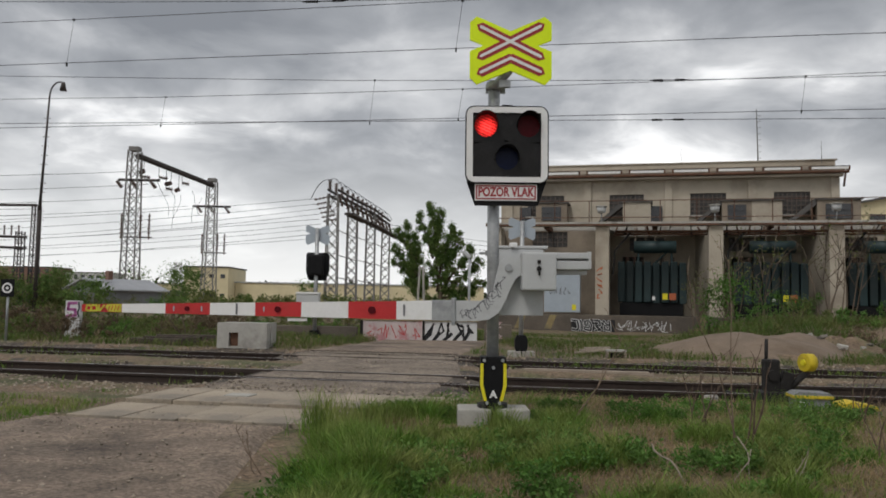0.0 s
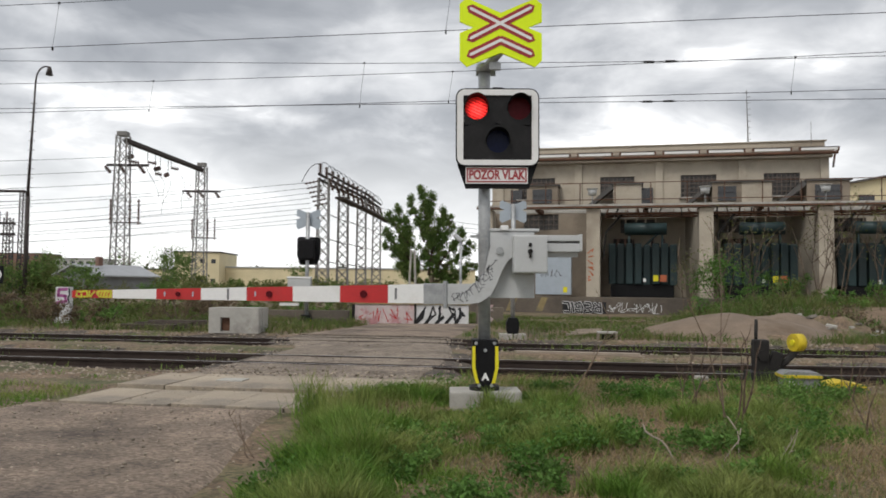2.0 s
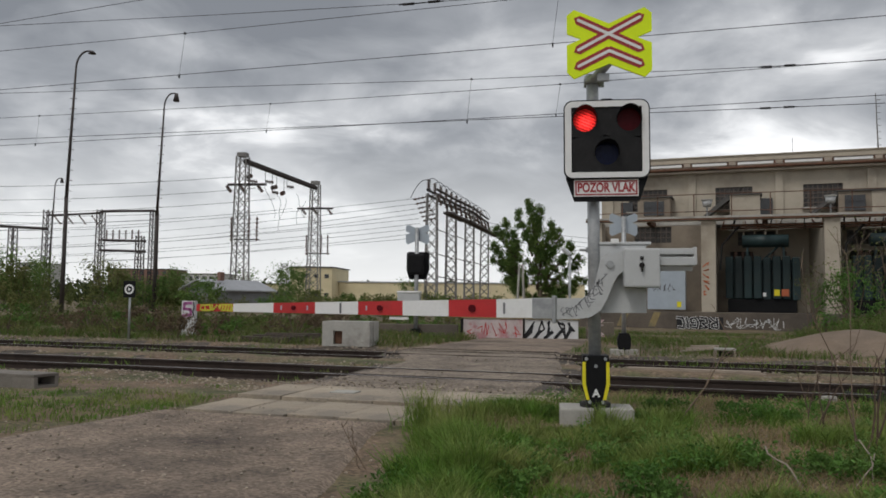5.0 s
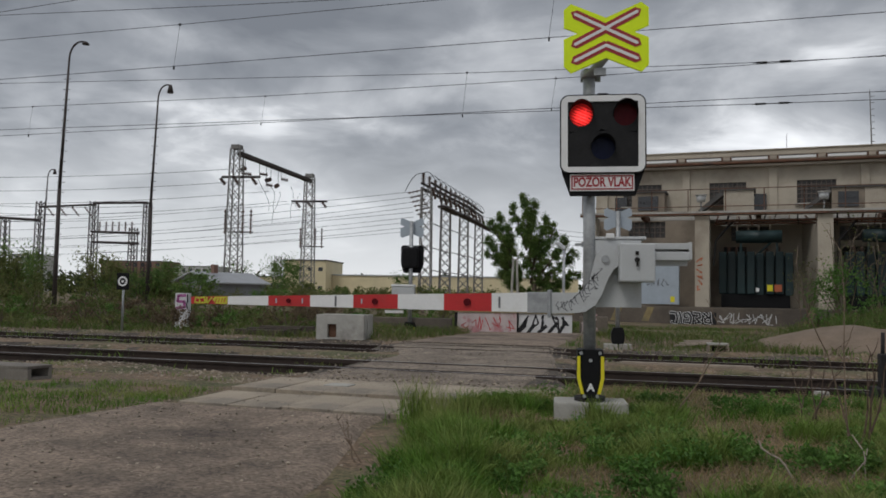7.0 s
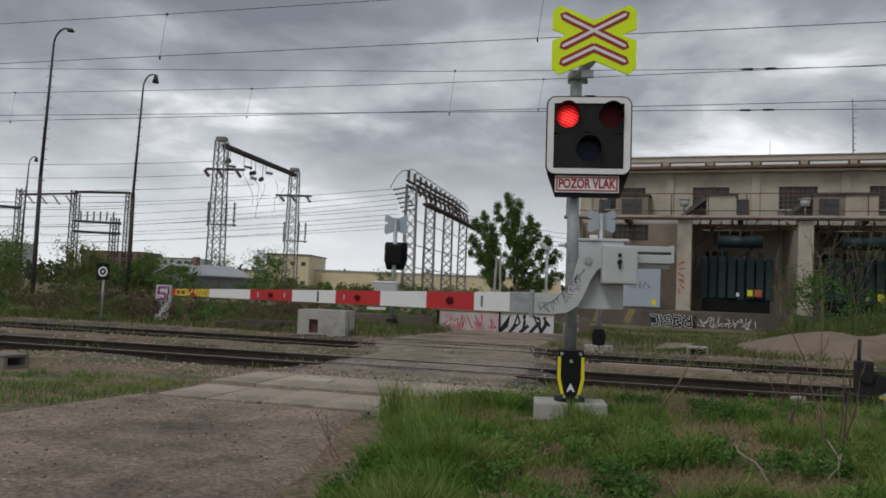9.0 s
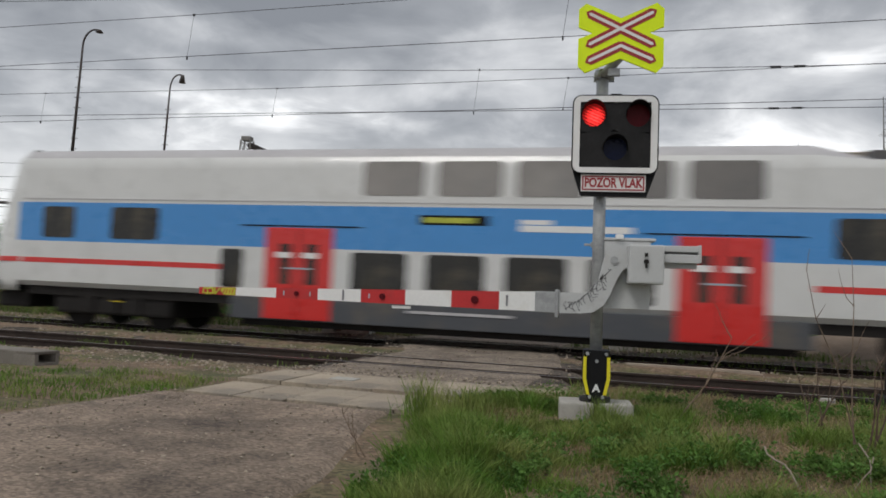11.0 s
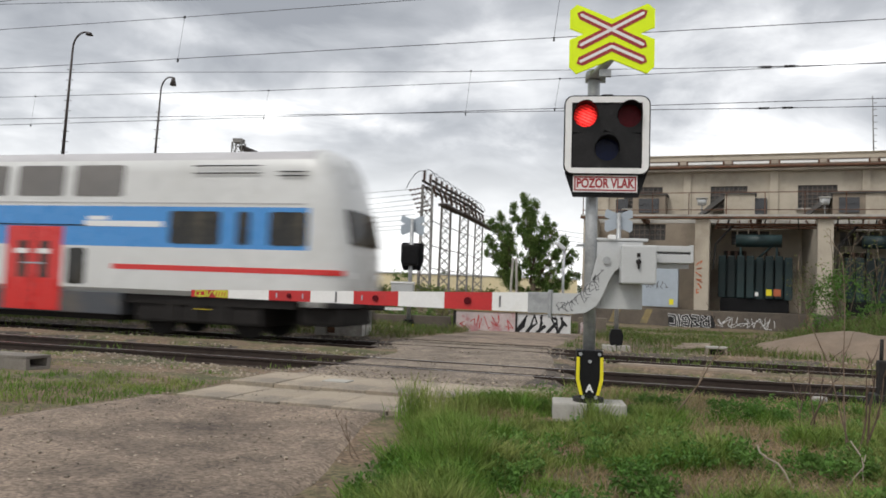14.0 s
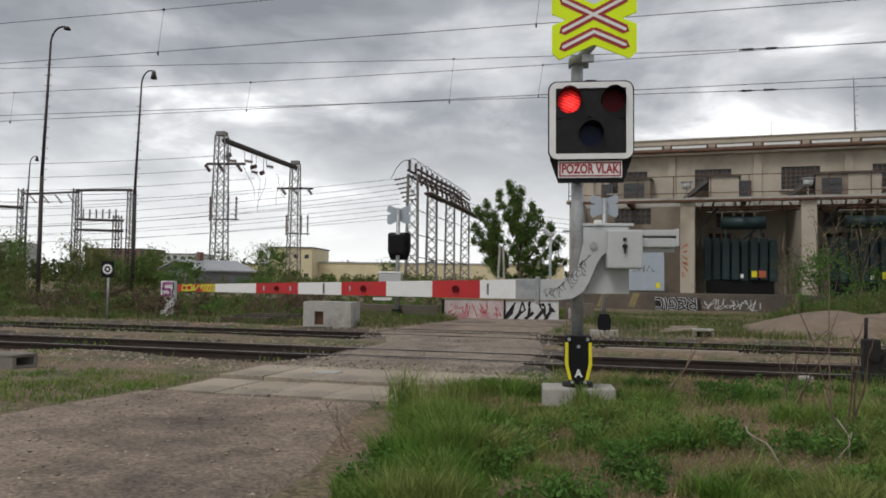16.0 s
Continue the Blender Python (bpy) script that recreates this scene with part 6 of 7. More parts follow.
def wire(name, pts, r, label, group):
    bm = bmesh.new()
    sweep(bm, pts, r)
    return solid(name, bm, "wire", label, "wire", group=group)


def sagging(a, b, sag, n=14):
    a, b = Vector(a), Vector(b)
    return [a.lerp(b, i / n) - Vector((0, 0, sag * 4 * (i / n) * (1 - i / n))) for i in range(n + 1)]


def build_wires():
    near, far = 13.1, 18.26

    def line(n, pts, r, label):
        wire("contact_wire", [TRACK @ Vector((p[0], p[2] if len(p) > 2 else n, p[1])) for p in pts], r, label, "overhead wires")

    line(near, [(-110, 5.0), (-40, 5.37), (-13.4, 5.548), (-3.7, 5.61), (3.3, 5.657), (40, 5.8), (110, 6.0)], 0.0065, "dark contact wire strung above the near track")
    line(near, [(-110, 6.3), (-30, 6.36), (-13.4, 6.38), (-9, 6.392), (-3.7, 6.44), (3, 6.52), (40, 6.9), (110, 7.0)], 0.006, "dark carrying wire above the near track")
    line(near, [(-70, 9.2), (-24, 7.38), (-13.4, 6.92), (-8.07, 6.69), (-4.19, 6.55), (3, 6.38), (40, 6.1), (110, 6.1)], 0.006, "dark overhead wire falling across the near track")
    line(near, [(-40, 5.55), (-13.44, 6.98), (-9.46, 7.19), (40, 9.9)], 0.006, "dark overhead wire rising across the near track")
    line(far, [(-70, 9.6), (-40, 8.05), (-18.6, 7.13), (-5.2, 6.63), (0.5, 6.49), (2.7, 6.45), (4.5, 6.44), (12, 6.43), (60, 6.7)], 0.0075, "dark carrying wire falling across the far track")
    line(far, [(-60, 7.0), (-30, 6.52), (-18.6, 6.40), (-9.9, 6.32), (-5.2, 6.335), (-2.35, 6.355), (2.03, 6.42), (4.5, 6.455), (14, 6.7), (60, 7.2)], 0.0075, "sagging carrying wire above the far track")
    line(far, [(-110, 5.3), (-18.5, 5.585), (-5.2, 5.64), (4.5, 5.688), (110, 6.0)], 0.008, "dark contact wire strung above the far track")
    line(far, [(-60, 5.6, 15.7), (-18, 5.6, 17.6), (-4.6, 5.6, 18.2), (2, 5.6, 18.52), (4.6, 5.6, 18.63), (60, 5.6, 21.2)], 0.008, "dark contact wire of the crossover")
    t = thing("wire_droppers", TRACK, "thin droppers and clips on the overhead wires", "wire fittings")
    for s, n, a, b in ((-9.13, near, 5.575, 6.39), (-1.85, near, 5.625, 6.46), (5.4, near, 5.67, 6.54), (-16.4, near, 5.53, 6.375), (-10.05, far, 5.62, 6.32), (-2.5, far, 5.653, 6.355), (-4.65, far, 5.6, 6.62), (5.2, far, 5.69, 6.465), (-17.4, far, 5.585, 6.39)):
        part("dropper", rod((s, n, a), (s + 0.1, n, b), 0.0035, seg=4), "wire", t)
        part("clip", cube((s, n, a - 0.03), (0.025, 0.025, 0.07)), "iron", t)
        part("clip", cube((s + 0.1, n, b), (0.04, 0.025, 0.04)), "iron", t)
    for s, n, z in ((2.35, 18.53, 5.6), (2.35, far, 6.455), (-4.2, near, 6.55)):
        rod_ = rod((s - 0.42, n, z), (s + 0.42, n, z - 0.004), 0.011, seg=8)
        for dx in (-0.24, 0.24):
            tube(rod_, (s + dx - 0.11, n, z), (s + dx + 0.11, n, z - 0.002), 0.024, seg=8)
        part("section_insulator", rod_, "iron", t, "dark section insulator rod")
    for k in range(9):
        z = 11.2 - 0.42 * k
        wire("power_line", sagging((-12.8, 75.9 + 0.7 * k, z), (-95 - 4 * k, 104 + 5 * k, 10.4 - 0.28 * k - 0.5 * (k % 3)), 1.0 + 0.25 * (k % 4)), 0.022, "thin sagging power line between gantries", "power lines")
    for k in range(4):
        wire("power_line", sagging((-30.5 + k, 74 + 3 * k, 13.2 - 0.7 * k), (-95, 50 + 6 * k, 12.5 - 0.8 * k), 2.0), 0.022, "thin sagging power line between portals", "power lines")
    for k in range(4):
        wire("power_line", sagging((-8, 100 + k, 11.4 - 0.5 * k), (14, 100 + k, 8.8 - 0.5 * k), 0.6), 0.022, "thin sagging power line behind the gantry", "power lines")
    for k in range(3):
        wire("power_line", sagging((-34, 65, 8.5 - 0.5 * k), (-62, 58, 9.5 - 0.9 * k), 0.8), 0.018, "thin sagging power line between gantries", "power lines")


build_wires()

# ---------------------------------------------------------------- crossing furniture beyond the tracks


def far_signal(x, y, z, name, label, boom, top=3.48, yaw=0.0):
    t = thing(name, pose(x, y, z) @ pose(0, 0, 0, 0, 0, yaw), label, "signal")
    part("pole", rod((0, 0, 0), (0, 0, top + 0.25), 0.066, seg=14), "galv", t)
    crossbuck(t, 0.0, top, 0.10, 0.96, "lilac", "pale bare back of a warning cross", "", False)
    head = part("signal_back", plate([(-0.36, 2.86), (-0.3, 2.92), (0.34, 2.92), (0.4, 2.86), (0.4, 2.3), (0.3, 2.0), (-0.26, 2.0), (-0.36, 2.3)], 0.1, 0.22), "black", t, "black back of the signal head")
    part("lamp_housing", cube((-0.02, -0.02, 2.5), (0.55, 0.28, 0.7), 0.08), "black", head)
    drop = 0.3 if boom else 0.0
    part("foot_cover", plate([(-0.13, 0.66 - drop), (0.13, 0.66 - drop), (0.19, 0.5 - drop), (0.18, 0.3 - drop), (0.1, 0.05 - drop / 2), (-0.1, 0.05 - drop / 2), (-0.18, 0.3 - drop), (-0.19, 0.5 - drop)], -0.13, 0.14), "black", t)
    for sx in (-1, 1):
        part("foundation_block", cube((sx * 0.2, 0, 0.05 - drop), (0.36, 0.5, 0.3), 0.02), "concrete", t)
        if boom:
            part("guard_strip", plate([(sx * 0.19, 0.2), (sx * 0.16, 0.2), (sx * 0.15, 0.02), (sx * 0.18, 0.02)], -0.145, -0.132), "yellow_bright", t)
    if boom:
        m = part("machine_housing", cube((-0.25, 0.1, 1.26), (0.75, 0.34, 0.56), 0.03), "paint_grey", t, "light grey drive housing")
        part("lid", cube((-0.25, 0.1, 1.57), (0.8, 0.38, 0.07), 0.03), "paint_white", m)
        bm = cube((0.9, -0.1, 1.13), (1.0, 0.07, 0.18))
        bo = part("boom", bm, "paint_grey", t, "striped boom seen from behind")
        for k in range(7):
            part("stripe", cube((1.65 + 0.5 * k, -0.1, 1.13), (0.5, 0.06, 0.17 - 0.012 * k)), "paint_red" if k % 2 else "paint_white", bo)
    return t


far_signal(-4.28, 26.0, -0.05, "barrier", "far barrier and signal seen from behind", True)
far_signal(2.22, 23.0, -0.27, "crossing_signal", "far crossing signal on concrete blocks seen from behind", False, 3.74)
lamp = thing("yard_lamp", pose(0.9, 30, 0), "small lamp on a bent pole behind the crossing", "lamp")
part("post", rod((0, 0, 0), (0, 0, 3.0), 0.05, seg=8), "galv", lamp)
part("lamp_head", cube((-0.12, 0, 3.15), (0.4, 0.2, 0.16), 0.05, pose(0, 0, 0, 0, 40, 0)), "paint_grey", lamp)


def build_small_things():
    b = thing("concrete_box", pose(-5.41, 21.5, -0.04) @ pose(0, 0, 0, 0, 0, -4), "pale concrete block with a rusty opening beside the track", "concrete block")
    bm = wall_with_holes(-0.68, 0.68, 0, 0.68, -0.3, 0.0, [(-0.36, -0.1, 0.05, 0.42)])
    box(bm, (0, 0.35, 0.34), (1.36, 0.5, 0.68))
    part("block", bm, "concrete", b)
    part("rusty_insert", plate(round_rect(-0.35, 0.06, -0.11, 0.44, 0.08), -0.2, -0.05), "rust", b)
    s = thing("track_sign", pose(-12.43, 22.4, -0.1), "black square track sign with white ring on a pole", "sign")
    part("post", rod((0, 0, 0), (0, 0, 1.8), 0.035, seg=8), "galv", s)
    p = part("plate", cube((0, -0.05, 1.57), (0.39, 0.024, 0.5), 0.01), "black", s)
    part("ring", ring_plate(disc(0, 1.57, 0.15, 20), disc(0, 1.57, 0.098, 20), -0.068, -0.063), "paint_white", p)
    part("dot", plate(disc(0, 1.57, 0.042, 12), -0.068, -0.063), "paint_white", p)
    w = thing("concrete_beam", TRACK @ pose(-9.25, 8.9, 0.03) @ pose(0, 0, 0, 0, 0, -3), "grey concrete channel beam lying on the verge", "beam")
    part("beam", plate([(-0.2, -0.06), (0.2, -0.06), (0.21, 0.13), (0.15, 0.13), (0.14, 0.02), (-0.14, 0.02), (-0.15, 0.13), (-0.21, 0.13)], -1.2, 1.2), "old_concrete", w, "", pose(0, 0, 0, 0, 0, 90))
    part("cover", cube((0, 0, 0.15), (2.4, 0.42, 0.04), 0.008), "old_concrete", w)
    # point lever with its yellow counterweight
    l = thing("switch_stand", pose(4.5, 10.75, -0.04) @ pose(0, 0, 0, 0, 0, -6), "black cast-iron point lever with yellow counterweight", "switch stand")
    bm = cube((0, 0, 0.1), (0.5, 0.4, 0.2), 0.02)
    box(bm, (-0.08, 0, 0.38), (0.2, 0.2, 0.5), bevel=0.03)
    box(bm, (0.1, 0, 0.3), (0.16, 0.14, 0.34), pose(0, 0, 0, 0, 20, 0), 0.03)
    part("stand", bm, "iron", l)
    part("bearing", rod((-0.08, -0.14, 0.42), (-0.08, -0.1, 0.42), 0.07, seg=14), "iron", l)
    part("lever", rod((-0.14, 0, 0.5), (-0.13, 0, 0.9), 0.024, seg=8), "iron", l)
    arm = part("weight_arm", rod((0.08, 0, 0.16), (0.38, 0, 0.46), 0.045, seg=8), "iron", l)
    part("weight", rod((0.34, -0.03, 0.595), (0.46, 0.02, 0.595), 0.12, seg=24), "yellow", arm, "round yellow counterweight")
    part("weight_hub", rod((0.32, -0.038, 0.595), (0.345, -0.028, 0.595), 0.04, seg=12), "yellow_bright", arm)
    part("drive_rod", rod((-0.1, 0.1, 0.05), (-0.1, 2.3, -0.06), 0.03, seg=8), "iron", l)
    c = thing("cable_box", pose(4.66, 10.15, -0.0) @ pose(0, 0, 0, 0, 0, -8), "grey trackside cable box with yellow rim and lid", "cable box")
    part("box", cube((0, 0, 0.06), (0.42, 0.3, 0.18), 0.012), "cable_grey", c)
    part("rim", cube((0, 0, 0.17), (0.48, 0.36, 0.04), 0.008), "yellow", c)
    part("lid", plate([(-0.24, 0.19), (0.24, 0.19), (0.19, 0.225), (-0.17, 0.23)], -0.17, 0.17), "cable_grey", c)
    part("label", cube((-0.14, -0.165, 0.06), (0.09, 0.006, 0.1)), "paint_white", c)
    c = thing("cable_box", pose(5.25, 10.15, 0.0) @ pose(0, 0, 0, 0, 0, -8), "low yellow cable box lid in the grass", "cable box")
    part("lid", plate([(-0.24, 0), (0.24, 0), (0.2, 0.07), (-0.08, 0.12), (-0.22, 0.08)], -0.18, 0.18), "yellow", c)
    part("base", cube((0, 0, -0.02), (0.48, 0.36, 0.08)), "cable_grey", c)
    c = thing("white_marker", pose(3.66, 10.9, -0.02) @ pose(0, 0, 0, 0, 0, 12), "small white plastic marker block by the rail", "marker")
    part("body", cube((0, 0, 0.05), (0.17, 0.1, 0.09), 0.015), "concrete", c)
    part("slot", cube((0.02, -0.052, 0.05), (0.09, 0.006, 0.035)), "marker", c)
    c = thing("trestle", pose(4.36, 18.95 + 1.2, -0.05) @ pose(0, 0, 0, 0, 0, -6), "small pale yellow trackside trestle", "trestle")
    part("top", cube((0, 0, 0.2), (0.5, 0.3, 0.05), 0.01), "concrete", c)
    for sx in (-0.22, 0.22):
        part("leg", cube((sx, 0, 0.08), (0.05, 0.28, 0.22)), "wood_old", c)
    part("block", cube((0.02, 0.05, 0.07), (0.3, 0.2, 0.14), 0.02), "bogie", c)
    c = thing("plank_stack", TRACK @ pose(0.75, 21.7, 0.0) @ pose(0, 0, 0, 0, -3, 6), "weathered planks lying beyond the track", "planks")
    for k in range(3):
        part("plank", cube((0.1 * k, 0.12 * k - 0.1, 0.06 + 0.035 * k), (0.9 - 0.1 * k, 0.16, 0.05), 0.006, pose(0, 0, 0, 0, 2 * k - 3, 4 * k)), "wood_old", c)
    c = thing("loose_timber", TRACK @ pose(0.45, 15.75, -0.04), "weathered pale timber lying between the tracks", "timber")
    part("bar", cube((0, 0, 0.02), (2.4, 0.14, 0.08), 0.02), "wood_old", c)
    part("bar_end", cube((1.24, -0.03, -0.02), (0.3, 0.1, 0.06), 0.02, pose(0, 0, 0, 0, 14, -8)), "wood_old", c)
    rng = random.Random(9)
    c = thing("rubble", TRACK @ pose(8.4, 24.6, 0), "pale rubble and torn sheeting on the spoil heap", "rubble")
    for k in range(14):
        u, v = rng.uniform(-1.4, 1.6), rng.uniform(-1.3, 1.0)
        spot = TRACK @ Vector((8.4 + u, 24.6 + v, 0))
        part("lump", cube((u, v, height(spot.x, spot.y) + 0.02), (rng.uniform(0.08, 0.3), rng.uniform(0.1, 0.3), rng.uniform(0.05, 0.14)), 0.02, pose(0, 0, 0, rng.uniform(-20, 20), rng.uniform(-20, 20), rng.uniform(0, 90))), "concrete" if k % 3 else "old_concrete", c)
    c = thing("cable_ducts", TRACK @ pose(-11.3, 20.9, -0.05), "dark old sleepers lying beside the track", "sleepers")
    for k in range(3):
        part("sleeper", cube((0.3 * k, 0.25 * k, 0.1 + 0.05 * k), (1.6, 0.25, 0.16), 0.01, pose(0, 0, 0, 0, 0, 8 * k)), "sleeper", c)
    c = thing("post_pair", pose(-1.55, 50, 0), "pale concrete A-frame post", "post")
    for sx in (-0.25, 0.25):
        part("leg", rod((sx, 0, 0), (sx * 0.4, 0, 3.6), 0.09, 0.07, seg=6), "concrete", c)


build_small_things()

# ---------------------------------------------------------------- plants


def blades(rng, count, place, tall, wide, lean=0.35):
    """Bent grass blades; place() gives x, y, z and a factor for the length."""
    verts, faces = [], []
    made = 0
    while made < count:
        spot = place()
        if spot is None:
            continue
        x, y, z, k = spot
        made += 1
        h, w = tall * k * rng.uniform(0.45, 1.25), wide * rng.uniform(0.7, 1.3)
        a, b = rng.uniform(0, 6.283), rng.uniform(0, 6.283)
        dx, dy = math.cos(a) * w / 2, math.sin(a) * w / 2
        lx, ly = math.cos(b) * h * lean * rng.uniform(0.2, 1.4), math.sin(b) * h * lean * rng.uniform(0.2, 1.4)
        i = len(verts)
        verts += [(x - dx, y - dy, z - 0.02), (x + dx, y + dy, z - 0.02), (x + lx * 0.35 + dx * 0.8, y + ly * 0.35 + dy * 0.8, z + h * 0.55), (x + lx * 0.35 - dx * 0.8, y + ly * 0.35 - dy * 0.8, z + h * 0.55), (x + lx, y + ly, z + h)]
        faces += [(i, i + 1, i + 2, i + 3), (i + 3, i + 2, i + 4)]
    return verts, faces


def lush(x, y):
    """How thick and green the growth is, from bare (0) to thick (1)."""
    v = 0.47 + 0.8 * noise.noise(Vector((x * 0.9, y * 1.1, 11))) + 0.5 * noise.noise(Vector((x * 2.4, y * 2.8, 4)))
    return v


def verge(rng, green):
    def pick():
        y = rng.uniform(3.6, 11.2)
        x = rng.uniform(-2.0, 0.62 * y + 0.8)
        s, n = track_xy(x, y)
        l, r = road_edges(n)
        if s < r + 0.22 + 0.3 * smooth(5.5, 7.5, n) + 0.25 * noise.noise(Vector((x * 2, y * 2, 1))) or n > 11.6:
            return None
        # thick by the road and round the foundation, thin and dry towards the rails and along the trodden strips
        near = 1 - smooth(7.7, 9.3, n) * 0.68
        side = 1 - smooth(1.0, 3.2, x) * 0.36
        if (x - 4.9) ** 2 / 0.64 + (y - 9.95) ** 2 / 0.16 < 1:
            return None
        bare = 0.62 * smooth(0.02, 0.24, noise.noise(Vector((x * 0.85 + 3, y * 1.9, 17))))
        trod = 0.5 * math.exp(-((y - 5.15 - 0.05 * x + 0.12 * noise.noise(Vector((x * 2.2, 0, 3)))) / 0.13) ** 2) * smooth(-1.0, 0.2, x)
        v = (lush(x, y) - bare - trod) * near * side + 0.34 * (1 - smooth(0.3, 1.3, s - r)) * near
        if green:
            if rng.random() > 0.035 + 0.965 * smooth(0.16, 0.6, v):
                return None
            k = 0.2 + 0.75 * max(0.0, min(v, 1.0)) ** 1.3 + 0.95 * max(0, noise.noise(Vector((x * 3.4, y * 3.4, 8)))) - 0.3 * max(0, noise.noise(Vector((x * 1.6, y * 1.6, 28))))
        else:
            if rng.random() > 0.06 + 0.94 * (1 - smooth(0.12, 0.42, v)):
                return None
            k = 0.75
        if abs(x - 0.45) < 0.5 and 6.8 < y < 8.2:
            k *= 0.42
        k *= 0.75 + 0.25 * smooth(4.0, 6.0, y)
        return x, y, height(x, y), max(k, 0.15)
    return pick


def build_grass():
    rng = random.Random(21)
    v, f = blades(rng, 62000, verge(rng, True), 0.24, 0.009, 0.8)
    tagged(new("tall_grass", rigid_mesh("tall_grass", v, f, "grass")), "lush tall green grass on the verge", "grass", kind="stuff")
    v, f = blades(rng, 30000, verge(rng, False), 0.12, 0.0055, 1.9)
    tagged(new("dry_grass", rigid_mesh("dry_grass", v, f, "grass_dry")), "dry straw-coloured grass on the verge", "grass", kind="stuff")

    # tufts: at the road's corner, before the foundation and by the lever
    def tuft():
        cx, cy, sp, k = rng.choice(((-1.18, 7.76, 0.1, 1.4), (-0.95, 7.6, 0.16, 1.0), (-0.7, 7.4, 0.2, 0.8), (0.53, 7.5, 0.06, 0.8), (0.56, 7.42, 0.08, 0.6), (4.05, 9.3, 0.4, 0.9), (3.6, 9.0, 0.3, 0.6)))
        x, y = rng.gauss(cx, sp), rng.gauss(cy, sp)
        return x, y, height(x, y), k
    v, f = blades(rng, 1500, tuft, 0.30, 0.008, 0.4)
    tagged(new("grass_tufts", rigid_mesh("grass_tufts", v, f, "grass")), "taller green tufts of grass on the verge", "grass", kind="stuff")

    def left_verge():
        s, n = rng.uniform(-17, -4.6), rng.uniform(4.4, 11.2)
        l, r = road_edges(n)
        if s > l + 0.1 * noise.noise(Vector((s * 3, n * 3, 1))) or (s < -7.4 and 8.2 < n < 9.5):
            return None
        p = TRACK @ Vector((s, n, 0))
        d = lush(p.x * 0.9, p.y * 1.2) - 0.5 * smooth(8.2, 10, n)
        if rng.random() > smooth(0.2, 0.55, d):
            return None
        return p.x, p.y, height(p.x, p.y), 0.4 + 0.6 * d
    v, f = blades(rng, 26000, left_verge, 0.105, 0.008, 0.9)
    tagged(new("short_grass", rigid_mesh("short_grass", v, f, "grass")), "short patchy green grass beside the road", "grass", kind="stuff")

    def beyond():
        s, n = rng.uniform(-30, 16), rng.uniform(20.3, 36)
        l, r = road_edges(min(n, 26))
        if l < s < r and n < 27:
            return None
        p = TRACK @ Vector((s, n, 0))
        d = 0.5 + 0.7 * noise.noise(Vector((p.x * 0.3, p.y * 0.4, 31)))
        if math.hypot((s - 5.1) / 2.75, (n - 23.5) / 2.7) < 0.95:
            d -= 0.9
        elif math.hypot((s - 7.9) / 2.2, (n - 24.6) / 2.2) < 1:
            d -= 0.3
        if math.hypot(s + 1.1, n - 22.0) < 1.6:
            d -= 0.5
        if math.hypot(p.x - 2.1, (p.y - 22.3) * 0.6) < 0.75:
            return None
        if rng.random() > smooth(0.15, 0.6, d):
            return None
        low = 1 - 0.5 * smooth(-4, -2, s) * (1 - smooth(3.0, 6.0, s)) * smooth(26, 29, n)
        return p.x, p.y, height(p.x, p.y), (0.35 + 0.8 * d + 0.7 * smooth(3.5, 6, s) * smooth(25.5, 27.5, n) + 0.9 * max(0, noise.noise(Vector((p.x * 1.6, p.y * 1.6, 2))))) * low
    v, f = blades(rng, 80000, beyond, 0.24, 0.017, 0.9)
    tagged(new("meadow_grass", rigid_mesh("meadow_grass", v, f, "meadow")), "rough green grass beyond the railway", "grass", kind="stuff")
    v, f = blades(rng, 9000, beyond, 0.26, 0.014, 1.0)
    tagged(new("dead_grass", rigid_mesh("dead_grass", v, f, "dead_brush")), "dead straw grass beyond the railway", "grass", kind="stuff")

    def between():
        c = (13.1, 18.26)[rng.randrange(2)]
        s, n = rng.uniform(-20, 14), c + rng.uniform(-2.6, 2.6)
        l, r = road_edges(n)
        if l - 0.1 < s < r + 0.1 or noise.noise(Vector((s * 0.6, n * 0.9, 9))) < 0.12:
            return None
        p = TRACK @ Vector((s, n, 0))
        return p.x, p.y, -0.12, 0.6
    v, f = blades(rng, 5000, between, 0.16, 0.014, 0.7)
    tagged(new("track_weeds", rigid_mesh("track_weeds", v, f, "grass")), "sparse weeds growing in the ballast", "weeds", kind="stuff")


build_grass()


def build_weeds():
    """Low broad-leaved clumps in the verge."""
    rng = random.Random(33)
    cl = []
    for k in range(110):
        for _ in range(50):
            y = rng.uniform(4.2, 9.6)
            x = rng.uniform(-0.9, 0.55 * y)
            s, n = track_xy(x, y)
            if s > road_edges(n)[1] + 0.35 and lush(x, y) > 0.55 and math.hypot(x - 0.5, y - 7.6) > 0.6:
                break
        if k < 12:
            x, y = ((1.08, 6.16), (-0.05, 5.7), (-0.4, 5.0))[k % 3]
            x, y = x + rng.uniform(-0.3, 0.3), y + rng.uniform(-0.15, 0.15)
        sz, z = rng.uniform(0.07, 0.2), height(x, y)
        cl += [((x + rng.uniform(-sz, sz) * 1.3, y + rng.uniform(-sz, sz), z + sz * rng.uniform(0.15, 0.9)), sz * 0.55) for _ in range(6)]
    v, f = leaves(rng, cl, 34000, 0.034)
    tagged(new("weeds", rigid_mesh("weeds", v, f, "weed")), "low clumps of broad-leaved green weeds in the verge", "weeds", kind="stuff")


build_weeds()


